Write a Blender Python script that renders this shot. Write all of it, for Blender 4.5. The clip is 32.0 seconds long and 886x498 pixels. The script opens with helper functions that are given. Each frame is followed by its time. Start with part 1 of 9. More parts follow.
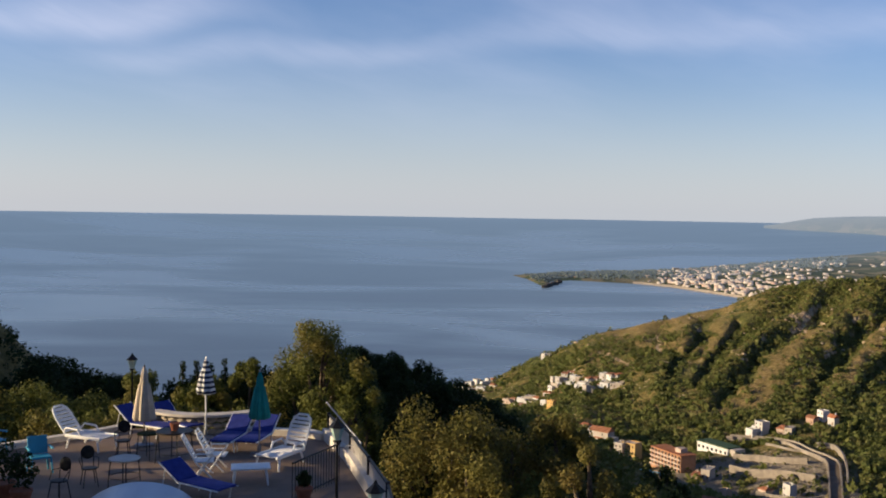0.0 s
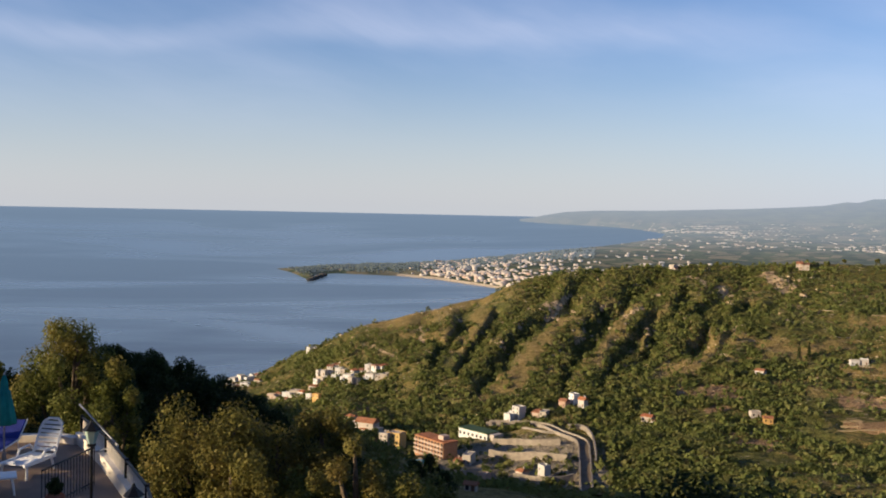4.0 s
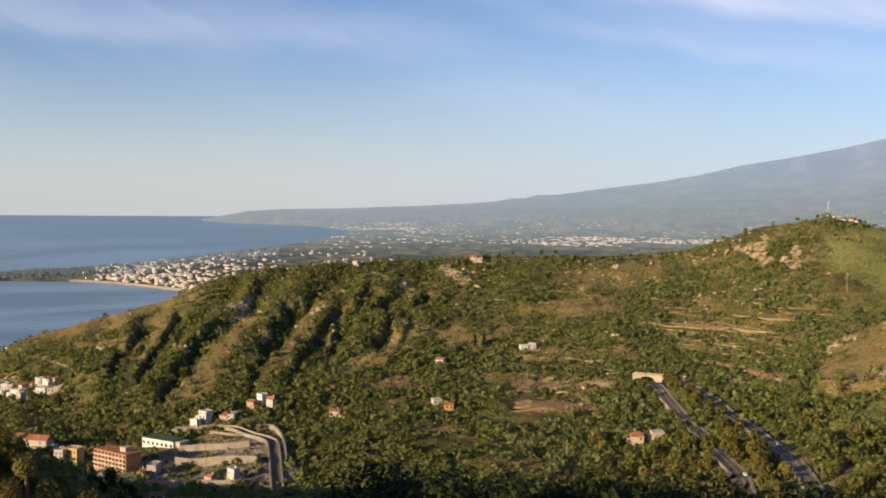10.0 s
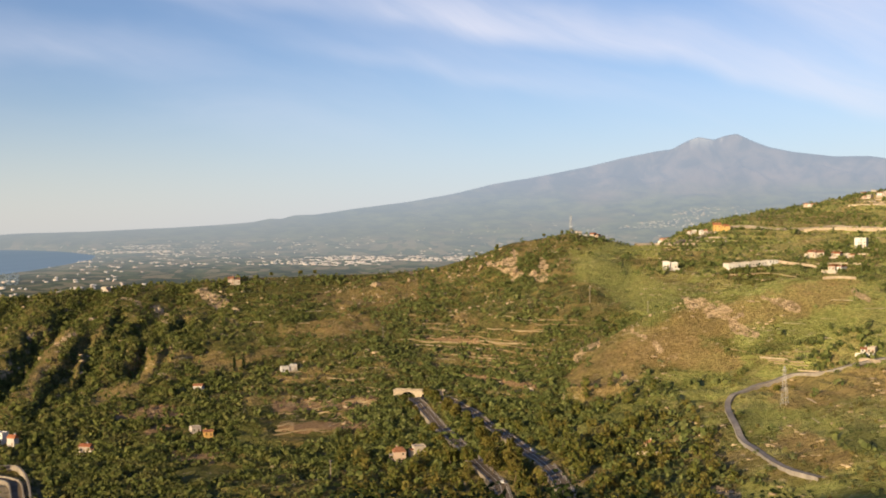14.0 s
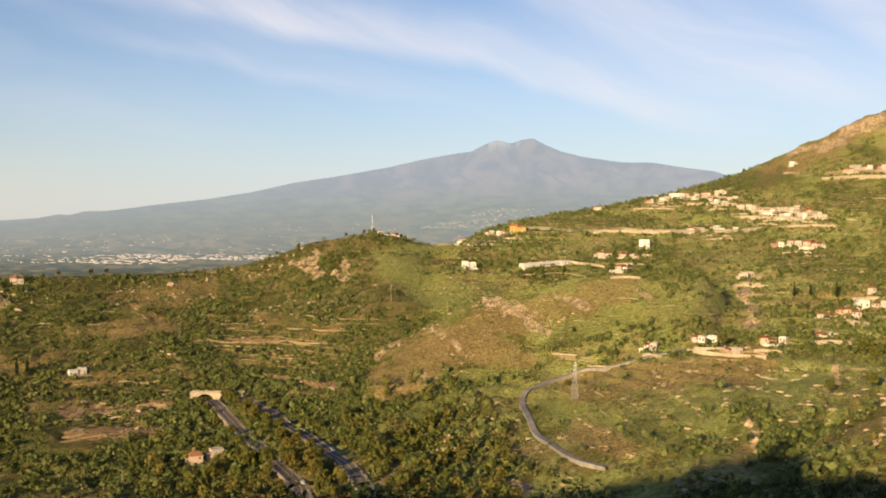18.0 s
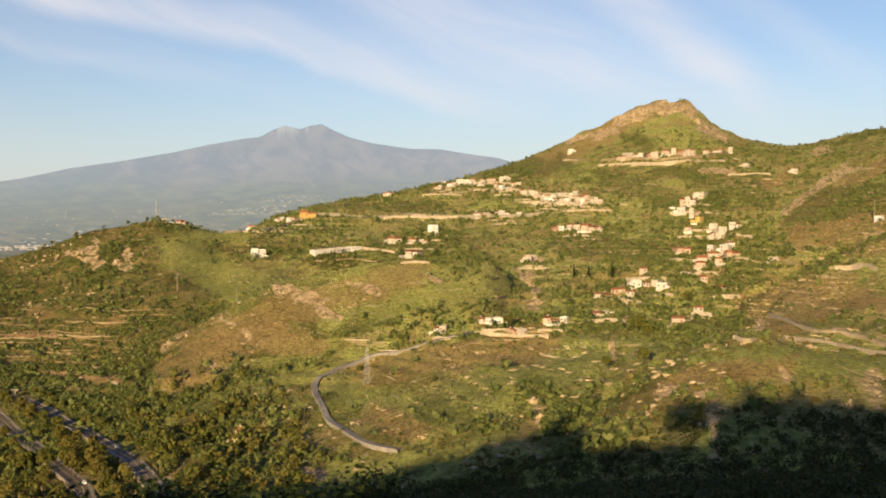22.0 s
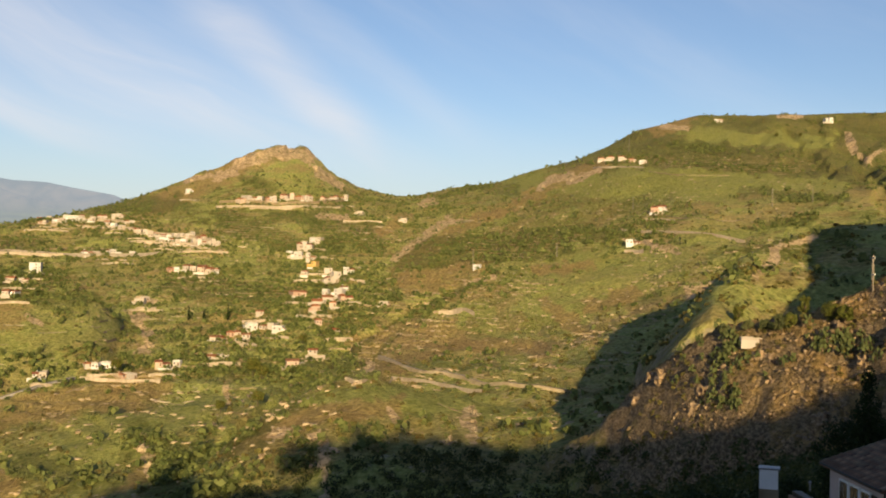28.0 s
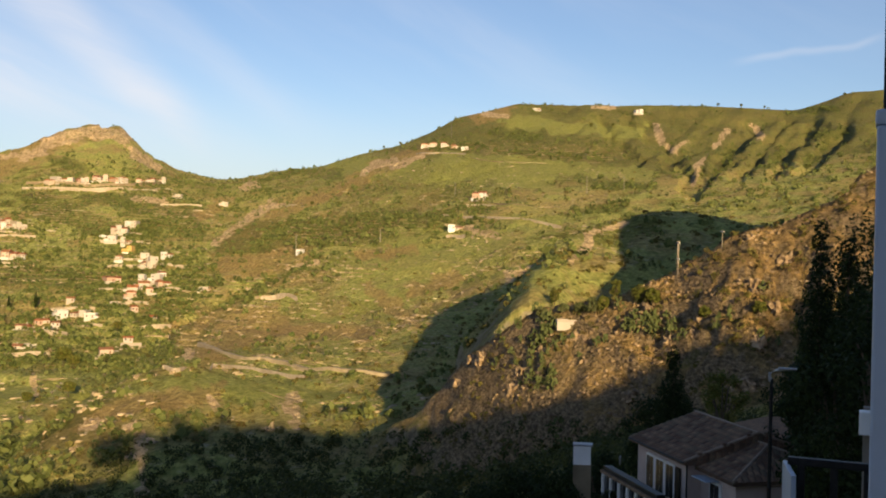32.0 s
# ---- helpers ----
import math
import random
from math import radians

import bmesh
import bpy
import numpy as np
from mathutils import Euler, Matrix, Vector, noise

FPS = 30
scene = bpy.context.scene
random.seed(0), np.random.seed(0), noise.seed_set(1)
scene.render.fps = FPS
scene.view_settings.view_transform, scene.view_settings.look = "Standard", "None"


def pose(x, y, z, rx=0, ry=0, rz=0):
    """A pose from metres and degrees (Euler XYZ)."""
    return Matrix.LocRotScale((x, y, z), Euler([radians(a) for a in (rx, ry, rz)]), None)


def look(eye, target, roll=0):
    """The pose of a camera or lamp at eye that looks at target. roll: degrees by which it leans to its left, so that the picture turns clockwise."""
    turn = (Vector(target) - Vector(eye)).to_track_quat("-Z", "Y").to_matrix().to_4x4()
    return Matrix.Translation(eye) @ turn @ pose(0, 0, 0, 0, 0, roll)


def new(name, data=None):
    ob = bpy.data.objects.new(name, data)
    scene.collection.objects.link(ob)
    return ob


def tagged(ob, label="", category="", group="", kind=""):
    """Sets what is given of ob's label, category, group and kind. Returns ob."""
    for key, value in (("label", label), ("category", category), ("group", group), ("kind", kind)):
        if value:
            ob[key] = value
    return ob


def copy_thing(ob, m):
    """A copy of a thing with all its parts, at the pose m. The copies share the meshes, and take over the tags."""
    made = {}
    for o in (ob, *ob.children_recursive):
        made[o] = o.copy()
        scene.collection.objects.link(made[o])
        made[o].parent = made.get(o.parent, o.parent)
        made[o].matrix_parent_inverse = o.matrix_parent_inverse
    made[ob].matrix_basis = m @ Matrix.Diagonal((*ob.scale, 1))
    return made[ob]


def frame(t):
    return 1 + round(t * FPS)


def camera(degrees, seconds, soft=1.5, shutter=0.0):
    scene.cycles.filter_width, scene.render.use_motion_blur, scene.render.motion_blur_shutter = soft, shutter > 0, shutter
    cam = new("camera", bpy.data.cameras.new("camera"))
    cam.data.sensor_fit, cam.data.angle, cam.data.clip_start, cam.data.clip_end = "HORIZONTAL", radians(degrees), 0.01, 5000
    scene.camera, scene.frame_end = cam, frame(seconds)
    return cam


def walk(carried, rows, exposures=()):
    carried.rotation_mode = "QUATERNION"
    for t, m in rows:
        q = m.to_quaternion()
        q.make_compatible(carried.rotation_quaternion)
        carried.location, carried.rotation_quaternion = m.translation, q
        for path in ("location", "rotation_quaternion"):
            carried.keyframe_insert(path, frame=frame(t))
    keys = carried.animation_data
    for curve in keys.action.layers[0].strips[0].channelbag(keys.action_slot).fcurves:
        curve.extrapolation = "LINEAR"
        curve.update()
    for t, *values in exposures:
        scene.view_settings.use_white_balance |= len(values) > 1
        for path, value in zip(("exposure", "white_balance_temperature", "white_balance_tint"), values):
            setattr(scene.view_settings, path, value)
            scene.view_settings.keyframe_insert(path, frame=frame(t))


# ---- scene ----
EXPO, SKY, HAZE_GLOW = 0.78, 0.089, 0.70
EYE = (0.0, 0.0, 235.0)          # balcony, 235 m above the sea
cam = camera(46.83, 32.0, soft=1.9)
# seconds, tilt, lean, turn: the camera only turns on the spot
PATH = [
    (0.0, 87.76, -0.94, 0.00), (0.5, 87.86, -1.21, -2.06), (1.0, 88.41, -1.27, -4.37), (1.5, 87.99, -1.93, -6.69),
    (2.0, 88.07, -1.85, -7.96), (2.5, 87.92, -1.38, -8.92), (3.0, 87.96, -1.10, -10.99), (3.5, 87.59, -1.14, -12.17),
    (5.5, 87.97, -0.93, -16.74), (6.0, 87.87, -0.57, -18.29), (6.5, 87.95, -0.41, -19.92), (7.0, 87.97, -0.26, -21.25),
    (7.5, 87.84, -0.38, -22.44), (8.0, 88.13, -0.52, -24.09), (8.5, 88.67, -0.59, -25.66), (9.0, 88.72, -0.89, -27.60),
    (9.5, 88.02, -0.62, -28.73), (10.0, 87.79, -0.42, -30.69), (10.5, 87.83, -0.03, -32.20), (11.0, 88.67, 0.19, -34.00),
    (11.5, 89.27, 0.16, -35.64), (12.0, 89.34, 0.07, -37.94), (12.5, 89.03, 0.03, -39.66), (13.0, 88.72, 0.31, -41.07),
    (13.5, 88.74, 0.38, -42.55), (14.0, 88.89, 0.47, -44.16), (14.5, 88.85, 0.46, -45.53), (16.5, 89.05, 0.14, -50.86),
    (17.0, 88.96, 0.35, -52.19), (17.5, 89.09, 0.78, -53.61), (18.0, 88.82, -0.12, -55.21), (18.5, 89.03, -0.05, -57.52),
    (19.0, 88.80, -0.53, -57.49), (19.5, 88.52, -0.24, -57.67), (20.0, 89.11, 0.16, -58.12), (20.5, 88.84, -1.11, -58.48),
    (21.0, 88.10, -0.25, -61.82), (21.5, 87.89, -0.23, -65.54), (22.0, 88.03, 0.26, -66.91), (22.5, 88.13, -0.94, -69.20),
    (23.0, 89.12, -0.93, -70.65), (23.5, 90.09, -1.38, -72.50), (24.0, 90.44, -1.21, -74.11), (24.5, 90.14, -1.21, -75.66),
    (26.5, 90.31, -1.67, -82.25), (27.0, 90.52, -1.56, -84.26), (27.5, 90.29, -1.53, -85.94), (28.0, 90.62, -1.32, -88.08),
    (28.5, 90.27, -1.32, -88.99), (29.0, 90.11, -1.58, -90.32), (29.5, 89.52, -1.75, -91.40), (30.0, 89.51, -1.47, -92.14),
    (30.5, 89.49, -1.17, -93.53), (31.0, 89.57, -1.08, -95.27), (31.5, 89.69, -1.19, -96.89), (32.0, 90.00, -1.37, -97.94),
]
walk(cam, [(t, pose(*EYE, rx, ry, rz)) for t, rx, ry, rz in PATH],
     [(0.0, EXPO - 0.07, 6150, 8), (3.5, EXPO - 0.02, 6200, 8), (9.0, EXPO - 0.02, 6400, 7), (14.5, EXPO + 0.02, 6900, 6), (19.0, EXPO + 0.06, 7500, 5), (24.5, EXPO - 0.10, 7450, 3), (28.0, EXPO - 0.08, 7400, 2), (32.0, EXPO + 0.04, 7450, 3)])

# ---- light ----
SUN_BEARING, SUN_HEIGHT = -96.0, 11.8


def bearing(az, r, z=0.0):
    """A place by compass bearing (degrees, clockwise from +y), level distance and height."""
    return Vector((r * math.sin(radians(az)), r * math.cos(radians(az)), z))


sun = new("sun", bpy.data.lights.new("sun", "SUN"))
sun.data.energy, sun.data.angle, sun.data.color = 5.0, radians(0.6), (1.0, 0.75, 0.45)
sun_from = bearing(SUN_BEARING, 1000 * math.cos(radians(SUN_HEIGHT)), 1000 * math.sin(radians(SUN_HEIGHT)))
sun.matrix_world = look(sun_from, (0, 0, 0))

world = bpy.data.worlds.new("sky")
scene.world = world
world.use_nodes = True


class Nodes:
    """Short hand for wiring shader nodes."""

    def __init__(self, tree, fresh=True):
        self.tree = tree
        if fresh:
            tree.nodes.clear()

    def add(self, kind, **sets):
        n = self.tree.nodes.new(kind)
        for key, value in sets.items():
            if key == "ins":
                for name, v in value.items():
                    sock = n.inputs[name]
                    if isinstance(v, bpy.types.NodeSocket):
                        self.tree.links.new(v, sock)
                    else:
                        sock.default_value = v
            else:
                setattr(n, key, value)
        return n

    def math(self, op, a, b=0.0, c=0.0, clamp=False):
        n = self.add("ShaderNodeMath", operation=op, use_clamp=clamp, ins={0: a, 1: b})
        if op == "MULTIPLY_ADD":
            n.inputs[2].default_value = c
        return n.outputs[0]

    def mix(self, fac, a, b, blend="MIX"):
        n = self.add("ShaderNodeMix", data_type="RGBA", blend_type=blend, clamp_factor=True)
        for sock, v in ((n.inputs[0], fac), (n.inputs[6], a), (n.inputs[7], b)):
            if isinstance(v, bpy.types.NodeSocket):
                self.tree.links.new(v, sock)
            else:
                sock.default_value = v if not isinstance(v, tuple) else (*v[:3], 1.0)
        return n.outputs[2]

    def noise(self, vec, scale, detail=4.0, rough=0.55, distort=0.0):
        return self.add("ShaderNodeTexNoise", ins={"Vector": vec, "Scale": scale, "Detail": detail, "Roughness": rough, "Distortion": distort}).outputs[0]

    def ramp(self, fac, *stops):
        n = self.add("ShaderNodeValToRGB", ins={0: fac})
        els = n.color_ramp.elements
        while len(els) < len(stops):
            els.new(0.5)
        for e, (pos, col) in zip(els, stops):
            e.position = pos
            e.color = (*col, 1.0) if isinstance(col, tuple) else (col, col, col, 1.0)
        return n.outputs[0]

    def step(self, fac, lo, hi):
        return self.add("ShaderNodeMapRange", interpolation_type="SMOOTHSTEP", ins={0: fac, 1: lo, 2: hi}).outputs[0]

    def stretch(self, vec, scale, loc=(0, 0, 0), rot=(0, 0, 0)):
        return self.add("ShaderNodeMapping", ins={0: vec, 1: loc, 2: rot, 3: scale}).outputs[0]


def build_sky():
    n = Nodes(world.node_tree)
    sky = n.add("ShaderNodeTexSky", sky_type="NISHITA", sun_disc=False, sun_elevation=radians(SUN_HEIGHT),
                sun_rotation=radians(SUN_BEARING), altitude=235.0, air_density=1.0, dust_density=0.4, ozone_density=3.5)
    gen = n.add("ShaderNodeTexCoord").outputs["Generated"]
    xyz = n.add("ShaderNodeSeparateXYZ", ins={0: gen})
    # thin cirrus veils, drawn out along slanting lines
    turn = n.math("ARCTAN2", xyz.outputs[0], xyz.outputs[1])
    dome = n.add("ShaderNodeCombineXYZ", ins={0: turn, 1: n.math("ARCSINE", xyz.outputs[2]), 2: 0.0}).outputs[0]
    wob = n.add("ShaderNodeTexNoise", ins={"Vector": dome, "Scale": 3.0, "Detail": 4.0}).outputs[1]
    warp = n.add("ShaderNodeVectorMath", operation="MULTIPLY_ADD", ins={0: wob, 1: (0.10, 0.10, 0.0), 2: n.add("ShaderNodeVectorMath", operation="SUBTRACT", ins={0: dome, 1: (0.05, 0.05, 0.0)}).outputs[0]}).outputs[0]
    slant = n.noise(n.stretch(n.stretch(warp, (1, 1, 1), rot=(0, 0, radians(26))), (1.6, 9.0, 1.0), (0.4, 0.7, 0)), 1.0, 7.0, 0.58, 0.3)
    level = n.noise(n.stretch(n.stretch(warp, (1, 1, 1), rot=(0, 0, radians(8))), (1.8, 6.5, 1.0), (3.4, 1.7, 0)), 1.0, 6.0, 0.55, 0.2)
    west = n.step(turn, 0.5, 1.1)
    veil = n.math("ADD", n.math("MULTIPLY", slant, west), n.math("MULTIPLY", level, n.math("SUBTRACT", 1.0, west)))
    fxy = n.add("ShaderNodeSeparateXYZ", ins={0: warp})
    A, E = fxy.outputs[0], fxy.outputs[1]

    def band(p0, p1, p2, low, high, most, ends=6.0):
        """A drawn-out streak of cirrus on a curve through three bearings and heights, in degrees."""
        c2, c1, c0 = (float(v) for v in np.polyfit([radians(p[0]) for p in (p0, p1, p2)], [radians(p[1]) for p in (p0, p1, p2)], 2))
        mid = n.math("ADD", n.math("MULTIPLY", n.math("MULTIPLY_ADD", A, c2, c1), A), c0)
        off = n.math("SUBTRACT", E, mid)
        rise = n.math("MULTIPLY", n.step(off, -radians(low), 0.0), n.step(off, radians(high), 0.0))
        a0, a1, soft_ = radians(p0[0]), radians(p2[0]), radians(ends)
        run = n.math("MULTIPLY", n.step(A, a0 - soft_, a0 + soft_), n.step(A, a1 + soft_, a1 - soft_))
        return n.math("MULTIPLY", n.math("MULTIPLY", rise, run), most)
    streaks = [band((42, 12.4), (56, 10.2), (72, 5.0), 1.2, 3.0, 1.0, 4), band((40, 11.0), (54, 8.6), (66, 6.4), 2.0, 2.0, 0.22), band((73.5, 13.4), (79, 9.6), (83.5, 5.2), 2.0, 3.0, 0.75, 3), band((56, 17), (73, 9.5), (86, 3.0), 5.0, 6.0, 0.50, 6),
               band((78, 14), (83, 10.5), (90, 6.5), 2.2, 2.2, 0.30, 4), band((60, 13.5), (70, 9.5), (78, 5.5), 3.0, 3.5, 0.5, 5), band((113.6, 10.15), (117, 10.85), (121, 11.7), 0.45, 0.35, 0.55, 1.2),
               band((-40, 9.6), (-20, 9.7), (-12, 10.2), 1.2, 2.2, 0.65, 5), band((-18, 8.0), (-8, 8.4), (0, 9.2), 1.0, 1.2, 0.35, 4), band((2, 9.6), (13, 10.2), (30, 9.0), 1.3, 1.8, 0.42, 5),
               band((24, 12.9), (34, 12.6), (44, 11.9), 1.2, 2.5, 0.42, 5), band((36, 9.9), (44, 9.3), (52, 8.4), 0.8, 0.9, 0.30, 4), band((14, 13.2), (26, 12.6), (34, 11.0), 0.8, 1.5, 0.3, 4)]
    bands = streaks[0]
    for more in streaks[1:]:
        bands = n.math("ADD", bands, more)
    wisps = n.noise(n.stretch(n.stretch(warp, (1, 1, 1), rot=(0, 0, radians(22))), (5.0, 42.0, 1.0)), 1.0, 6.0, 0.62, 0.4)
    bands = n.math("MULTIPLY", bands, n.math("MULTIPLY_ADD", wisps, 1.2, 0.25))
    soft_veil = n.math("MULTIPLY", n.step(veil, 0.36, 0.90), n.math("MULTIPLY_ADD", west, -0.25, 0.75))
    cover = n.math("MULTIPLY", n.math("ADD", soft_veil, bands), n.step(turn, 2.6, 1.6))
    cover = n.math("MAXIMUM", cover, n.math("MULTIPLY", streaks[6], 0.7))
    fade = n.math("MULTIPLY", n.step(xyz.outputs[2], 0.03, 0.13), n.step(xyz.outputs[2], 0.75, 0.40))
    cover = n.math("MULTIPLY", n.math("MULTIPLY", cover, fade), 0.50, clamp=True)
    air = n.mix(1.0, sky.outputs[0], (1.10, 0.93, 1.04), "MULTIPLY")
    cloudy = n.mix(cover, air, (5.9, 5.75, 6.7))
    # pale morning haze low over the sea
    low = n.math("MULTIPLY", n.math("SUBTRACT", 1.0, n.step(xyz.outputs[2], -0.02, 0.16)), 0.70)
    hazy = n.mix(low, cloudy, n.mix(n.step(turn, 0.3, 0.9), (4.45, 4.65, 5.05), (3.9, 4.5, 5.8)))
    back = n.add("ShaderNodeBackground", ins={0: hazy, 1: SKY})
    n.add("ShaderNodeOutputWorld", ins={0: back.outputs[0]})


build_sky()


# ---- materials ----
def material(name, build, rough=0.85, bump=0.0, metal=0.0, spec=0.3, **more):
    """build(n, at) gives the base colour and, where bump is set, a height."""
    m = bpy.data.materials.new(name)
    m.use_nodes = True
    n = Nodes(m.node_tree)
    at = n.add("ShaderNodeNewGeometry").outputs["Position"] if more.pop("world_space", False) else n.add("ShaderNodeTexCoord").outputs["Object"]
    got = build(n, at)
    colour, height, rgh = (got + (None, None))[:3] if isinstance(got, tuple) and not isinstance(got[0], (int, float)) else (got, None, None)
    b = n.add("ShaderNodeBsdfPrincipled")
    for name_, v in (("Base Color", colour), ("Roughness", rgh if rgh is not None else rough), ("Metallic", metal), ("Specular IOR Level", spec)):
        if isinstance(v, bpy.types.NodeSocket):
            n.tree.links.new(v, b.inputs[name_])
        else:
            b.inputs[name_].default_value = (*v[:3], 1.0) if isinstance(v, tuple) else v
    if height is not None and bump:
        bm_ = n.add("ShaderNodeBump", ins={"Strength": 1.0, "Distance": bump, "Height": height})
        n.tree.links.new(bm_.outputs[0], b.inputs["Normal"])
    out = n.add("ShaderNodeOutputMaterial", ins={0: b.outputs[0]})
    m["bsdf"] = b.name
    return m


def tint(n, at, a, b, scale, detail=4.0):
    """Two shades mixed by fine and broad noise."""
    k = n.math("MULTIPLY_ADD", n.noise(at, scale, detail), 0.65, 0.0)
    k = n.math("ADD", k, n.math("MULTIPLY", n.noise(at, scale * 0.13, 3.0), 0.5))
    return n.mix(n.step(k, 0.35, 0.8), a, b), k


def plain(name, a, b, scale=3.0, rough=0.8, bump=0.0, metal=0.0, spec=0.3):
    return material(name, lambda n, at: tint(n, at, a, b, scale), rough, bump, metal, spec)


def per_object(name, stops, scale=1.5, rough=0.85, bump=0.02, dirt=0.25, spec=0.25):
    """Paint whose shade differs from object to object, with weather stains."""
    def build(n, at):
        rnd = n.add("ShaderNodeObjectInfo").outputs["Random"]
        col = n.ramp(rnd, *stops)
        fine = n.noise(at, scale * 6, 5.0)
        broad = n.noise(n.stretch(at, (1, 1, 0.35)), scale * 0.35, 4.0)
        col = n.mix(n.math("MULTIPLY", n.step(broad, 0.45, 0.75), dirt), col, (0.25, 0.21, 0.17))
        return n.mix(n.math("MULTIPLY", fine, 0.22), col, (0.5, 0.46, 0.4), "MULTIPLY"), fine
    return material(name, build, rough, bump, 0.0, spec)


def build_ground(n, at):
    fine = n.step(n.noise(at, 0.35, 6.0, 0.68), 0.30, 0.70)
    mid = n.noise(at, 0.045, 6.0, 0.6, 0.4)
    broad = n.noise(at, 0.007, 4.0, 0.55)
    green = n.mix(fine, (0.070, 0.078, 0.018), (0.15, 0.14, 0.034))
    grass = n.mix(fine, (0.180, 0.212, 0.052), (0.46, 0.455, 0.150))
    dry = n.mix(fine, (0.25, 0.175, 0.065), (0.50, 0.37, 0.17))
    soil = n.mix(fine, (0.17, 0.105, 0.055), (0.28, 0.19, 0.11))
    xyz = n.add("ShaderNodeSeparateXYZ", ins={0: at})
    # lusher towards the sea, drier meadows up the valley
    lush = n.step(n.math("SUBTRACT", xyz.outputs[1], n.math("MULTIPLY", xyz.outputs[0], 0.7)), -520.0, 420.0)
    k = n.math("ADD", n.math("MULTIPLY", mid, 0.7), n.math("MULTIPLY", broad, 0.6))
    k = n.math("ADD", k, n.math("MULTIPLY", lush, 0.20))
    col = n.mix(n.step(k, 0.64, 0.86), grass, green)
    col = n.mix(n.math("MULTIPLY", n.step(k, 0.62, 0.5), 0.65), col, dry)
    mosaic = n.mix(n.step(n.noise(at, 0.055, 6.0, 0.65, 0.6), 0.47, 0.57), n.mix(fine, (0.045, 0.050, 0.014), (0.11, 0.105, 0.03)), n.mix(fine, (0.112, 0.088, 0.029), (0.265, 0.195, 0.072)))
    col = n.mix(n.math("MULTIPLY", n.step(lush, 0.35, 0.75), 0.8), col, mosaic)
    plots = n.add("ShaderNodeTexVoronoi", ins={"Vector": n.add("ShaderNodeVectorMath", operation="MULTIPLY_ADD", ins={0: n.add("ShaderNodeTexNoise", ins={"Vector": at, "Scale": 0.02, "Detail": 4.0}).outputs[1], 1: (40.0, 40.0, 40.0), 2: at}).outputs[0], "Scale": 0.018}).outputs["Color"]
    plot = n.add("ShaderNodeSeparateXYZ", ins={0: plots})
    col = n.mix(n.math("MULTIPLY", n.step(plot.outputs[0], 0.6, 0.8), 0.40), col, green)
    col = n.mix(n.math("MULTIPLY", n.step(plot.outputs[1], 0.72, 0.85), 0.32), col, dry)
    tawny = n.math("MULTIPLY", n.step(n.noise(at, 0.011, 6.0, 0.62, 1.2), 0.50, 0.58), n.math("SUBTRACT", 1.0, lush))
    col = n.mix(n.math("MULTIPLY", tawny, 0.55), col, n.mix(fine, (0.23, 0.165, 0.070), (0.49, 0.36, 0.165)))
    patch = n.step(n.noise(at, 0.02, 5.0, 0.6, 1.0), 0.60, 0.66)
    col = n.mix(n.math("MULTIPLY", patch, 0.32), col, soil)
    stones = n.math("MULTIPLY", n.step(n.noise(n.stretch(at, (1, 1, 2.4)), 0.15, 6.0, 0.72, 0.4), 0.575, 0.635), n.step(n.noise(at, 0.013, 4.0, 0.6), 0.42, 0.56))
    col = n.mix(n.math("MULTIPLY", stones, 0.75), col, (0.50, 0.41, 0.29))
    nrm = n.add("ShaderNodeSeparateXYZ", ins={0: n.add("ShaderNodeNewGeometry").outputs["Normal"]}).outputs[2]
    rock = n.mix(n.step(n.noise(at, 0.25, 8.0, 0.7), 0.3, 0.7), (0.15, 0.12, 0.08), (0.50, 0.42, 0.31))
    steep = n.step(n.math("ADD", nrm, n.math("MULTIPLY", mid, 0.35)), 0.84, 0.70)
    col = n.mix(n.math("MULTIPLY", steep, 0.8), col, rock)
    # the dry rocky spur across the ravine
    sx, sy = xyz.outputs[0], xyz.outputs[1]
    spur = n.math("MULTIPLY", n.math("MULTIPLY", n.step(sx, 175.0, 235.0), n.step(sx, 385.0, 362.0)), n.step(n.math("ADD", sy, n.math("MULTIPLY", mid, 60.0)), 10.0, -18.0))
    scree = n.mix(n.step(n.noise(at, 0.30, 8.0, 0.75), 0.32, 0.68), (0.085, 0.058, 0.026), (0.45, 0.29, 0.128))
    bare = n.step(n.math("ADD", nrm, n.math("MULTIPLY", n.noise(at, 0.35, 7.0, 0.7), 0.6)), 1.10, 0.86)
    scree = n.mix(n.math("MULTIPLY", bare, 0.85), scree, n.mix(n.step(n.noise(n.stretch(at, (1, 1, 2.2), rot=(0.3, 0.2, 0)), 0.55, 8.0, 0.75), 0.36, 0.64), (0.04, 0.029, 0.018), (0.38, 0.28, 0.175)))
    scree = n.mix(n.math("MULTIPLY", n.step(n.noise(at, 0.06, 5.0, 0.65), 0.58, 0.66), 0.7), scree, (0.13, 0.12, 0.034))
    col = n.mix(n.math("MULTIPLY", spur, 0.93), col, scree)
    # bare yards of the valley town, and the dry dome above the motorway
    def round_patch(cx, cy, rad, soft):
        d = n.add("ShaderNodeVectorMath", operation="DISTANCE", ins={0: n.add("ShaderNodeCombineXYZ", ins={0: sx, 1: sy, 2: 0.0}).outputs[0], 1: (cx, cy, 0.0)}).outputs["Value"]
        return n.step(n.math("ADD", d, n.math("MULTIPLY", mid, soft * 2.0)), rad + soft, rad)
    col = n.mix(n.math("MULTIPLY", round_patch(205.0, 668.0, 95.0, 30.0), 0.8), col, n.mix(fine, (0.20, 0.165, 0.125), (0.36, 0.31, 0.25)))
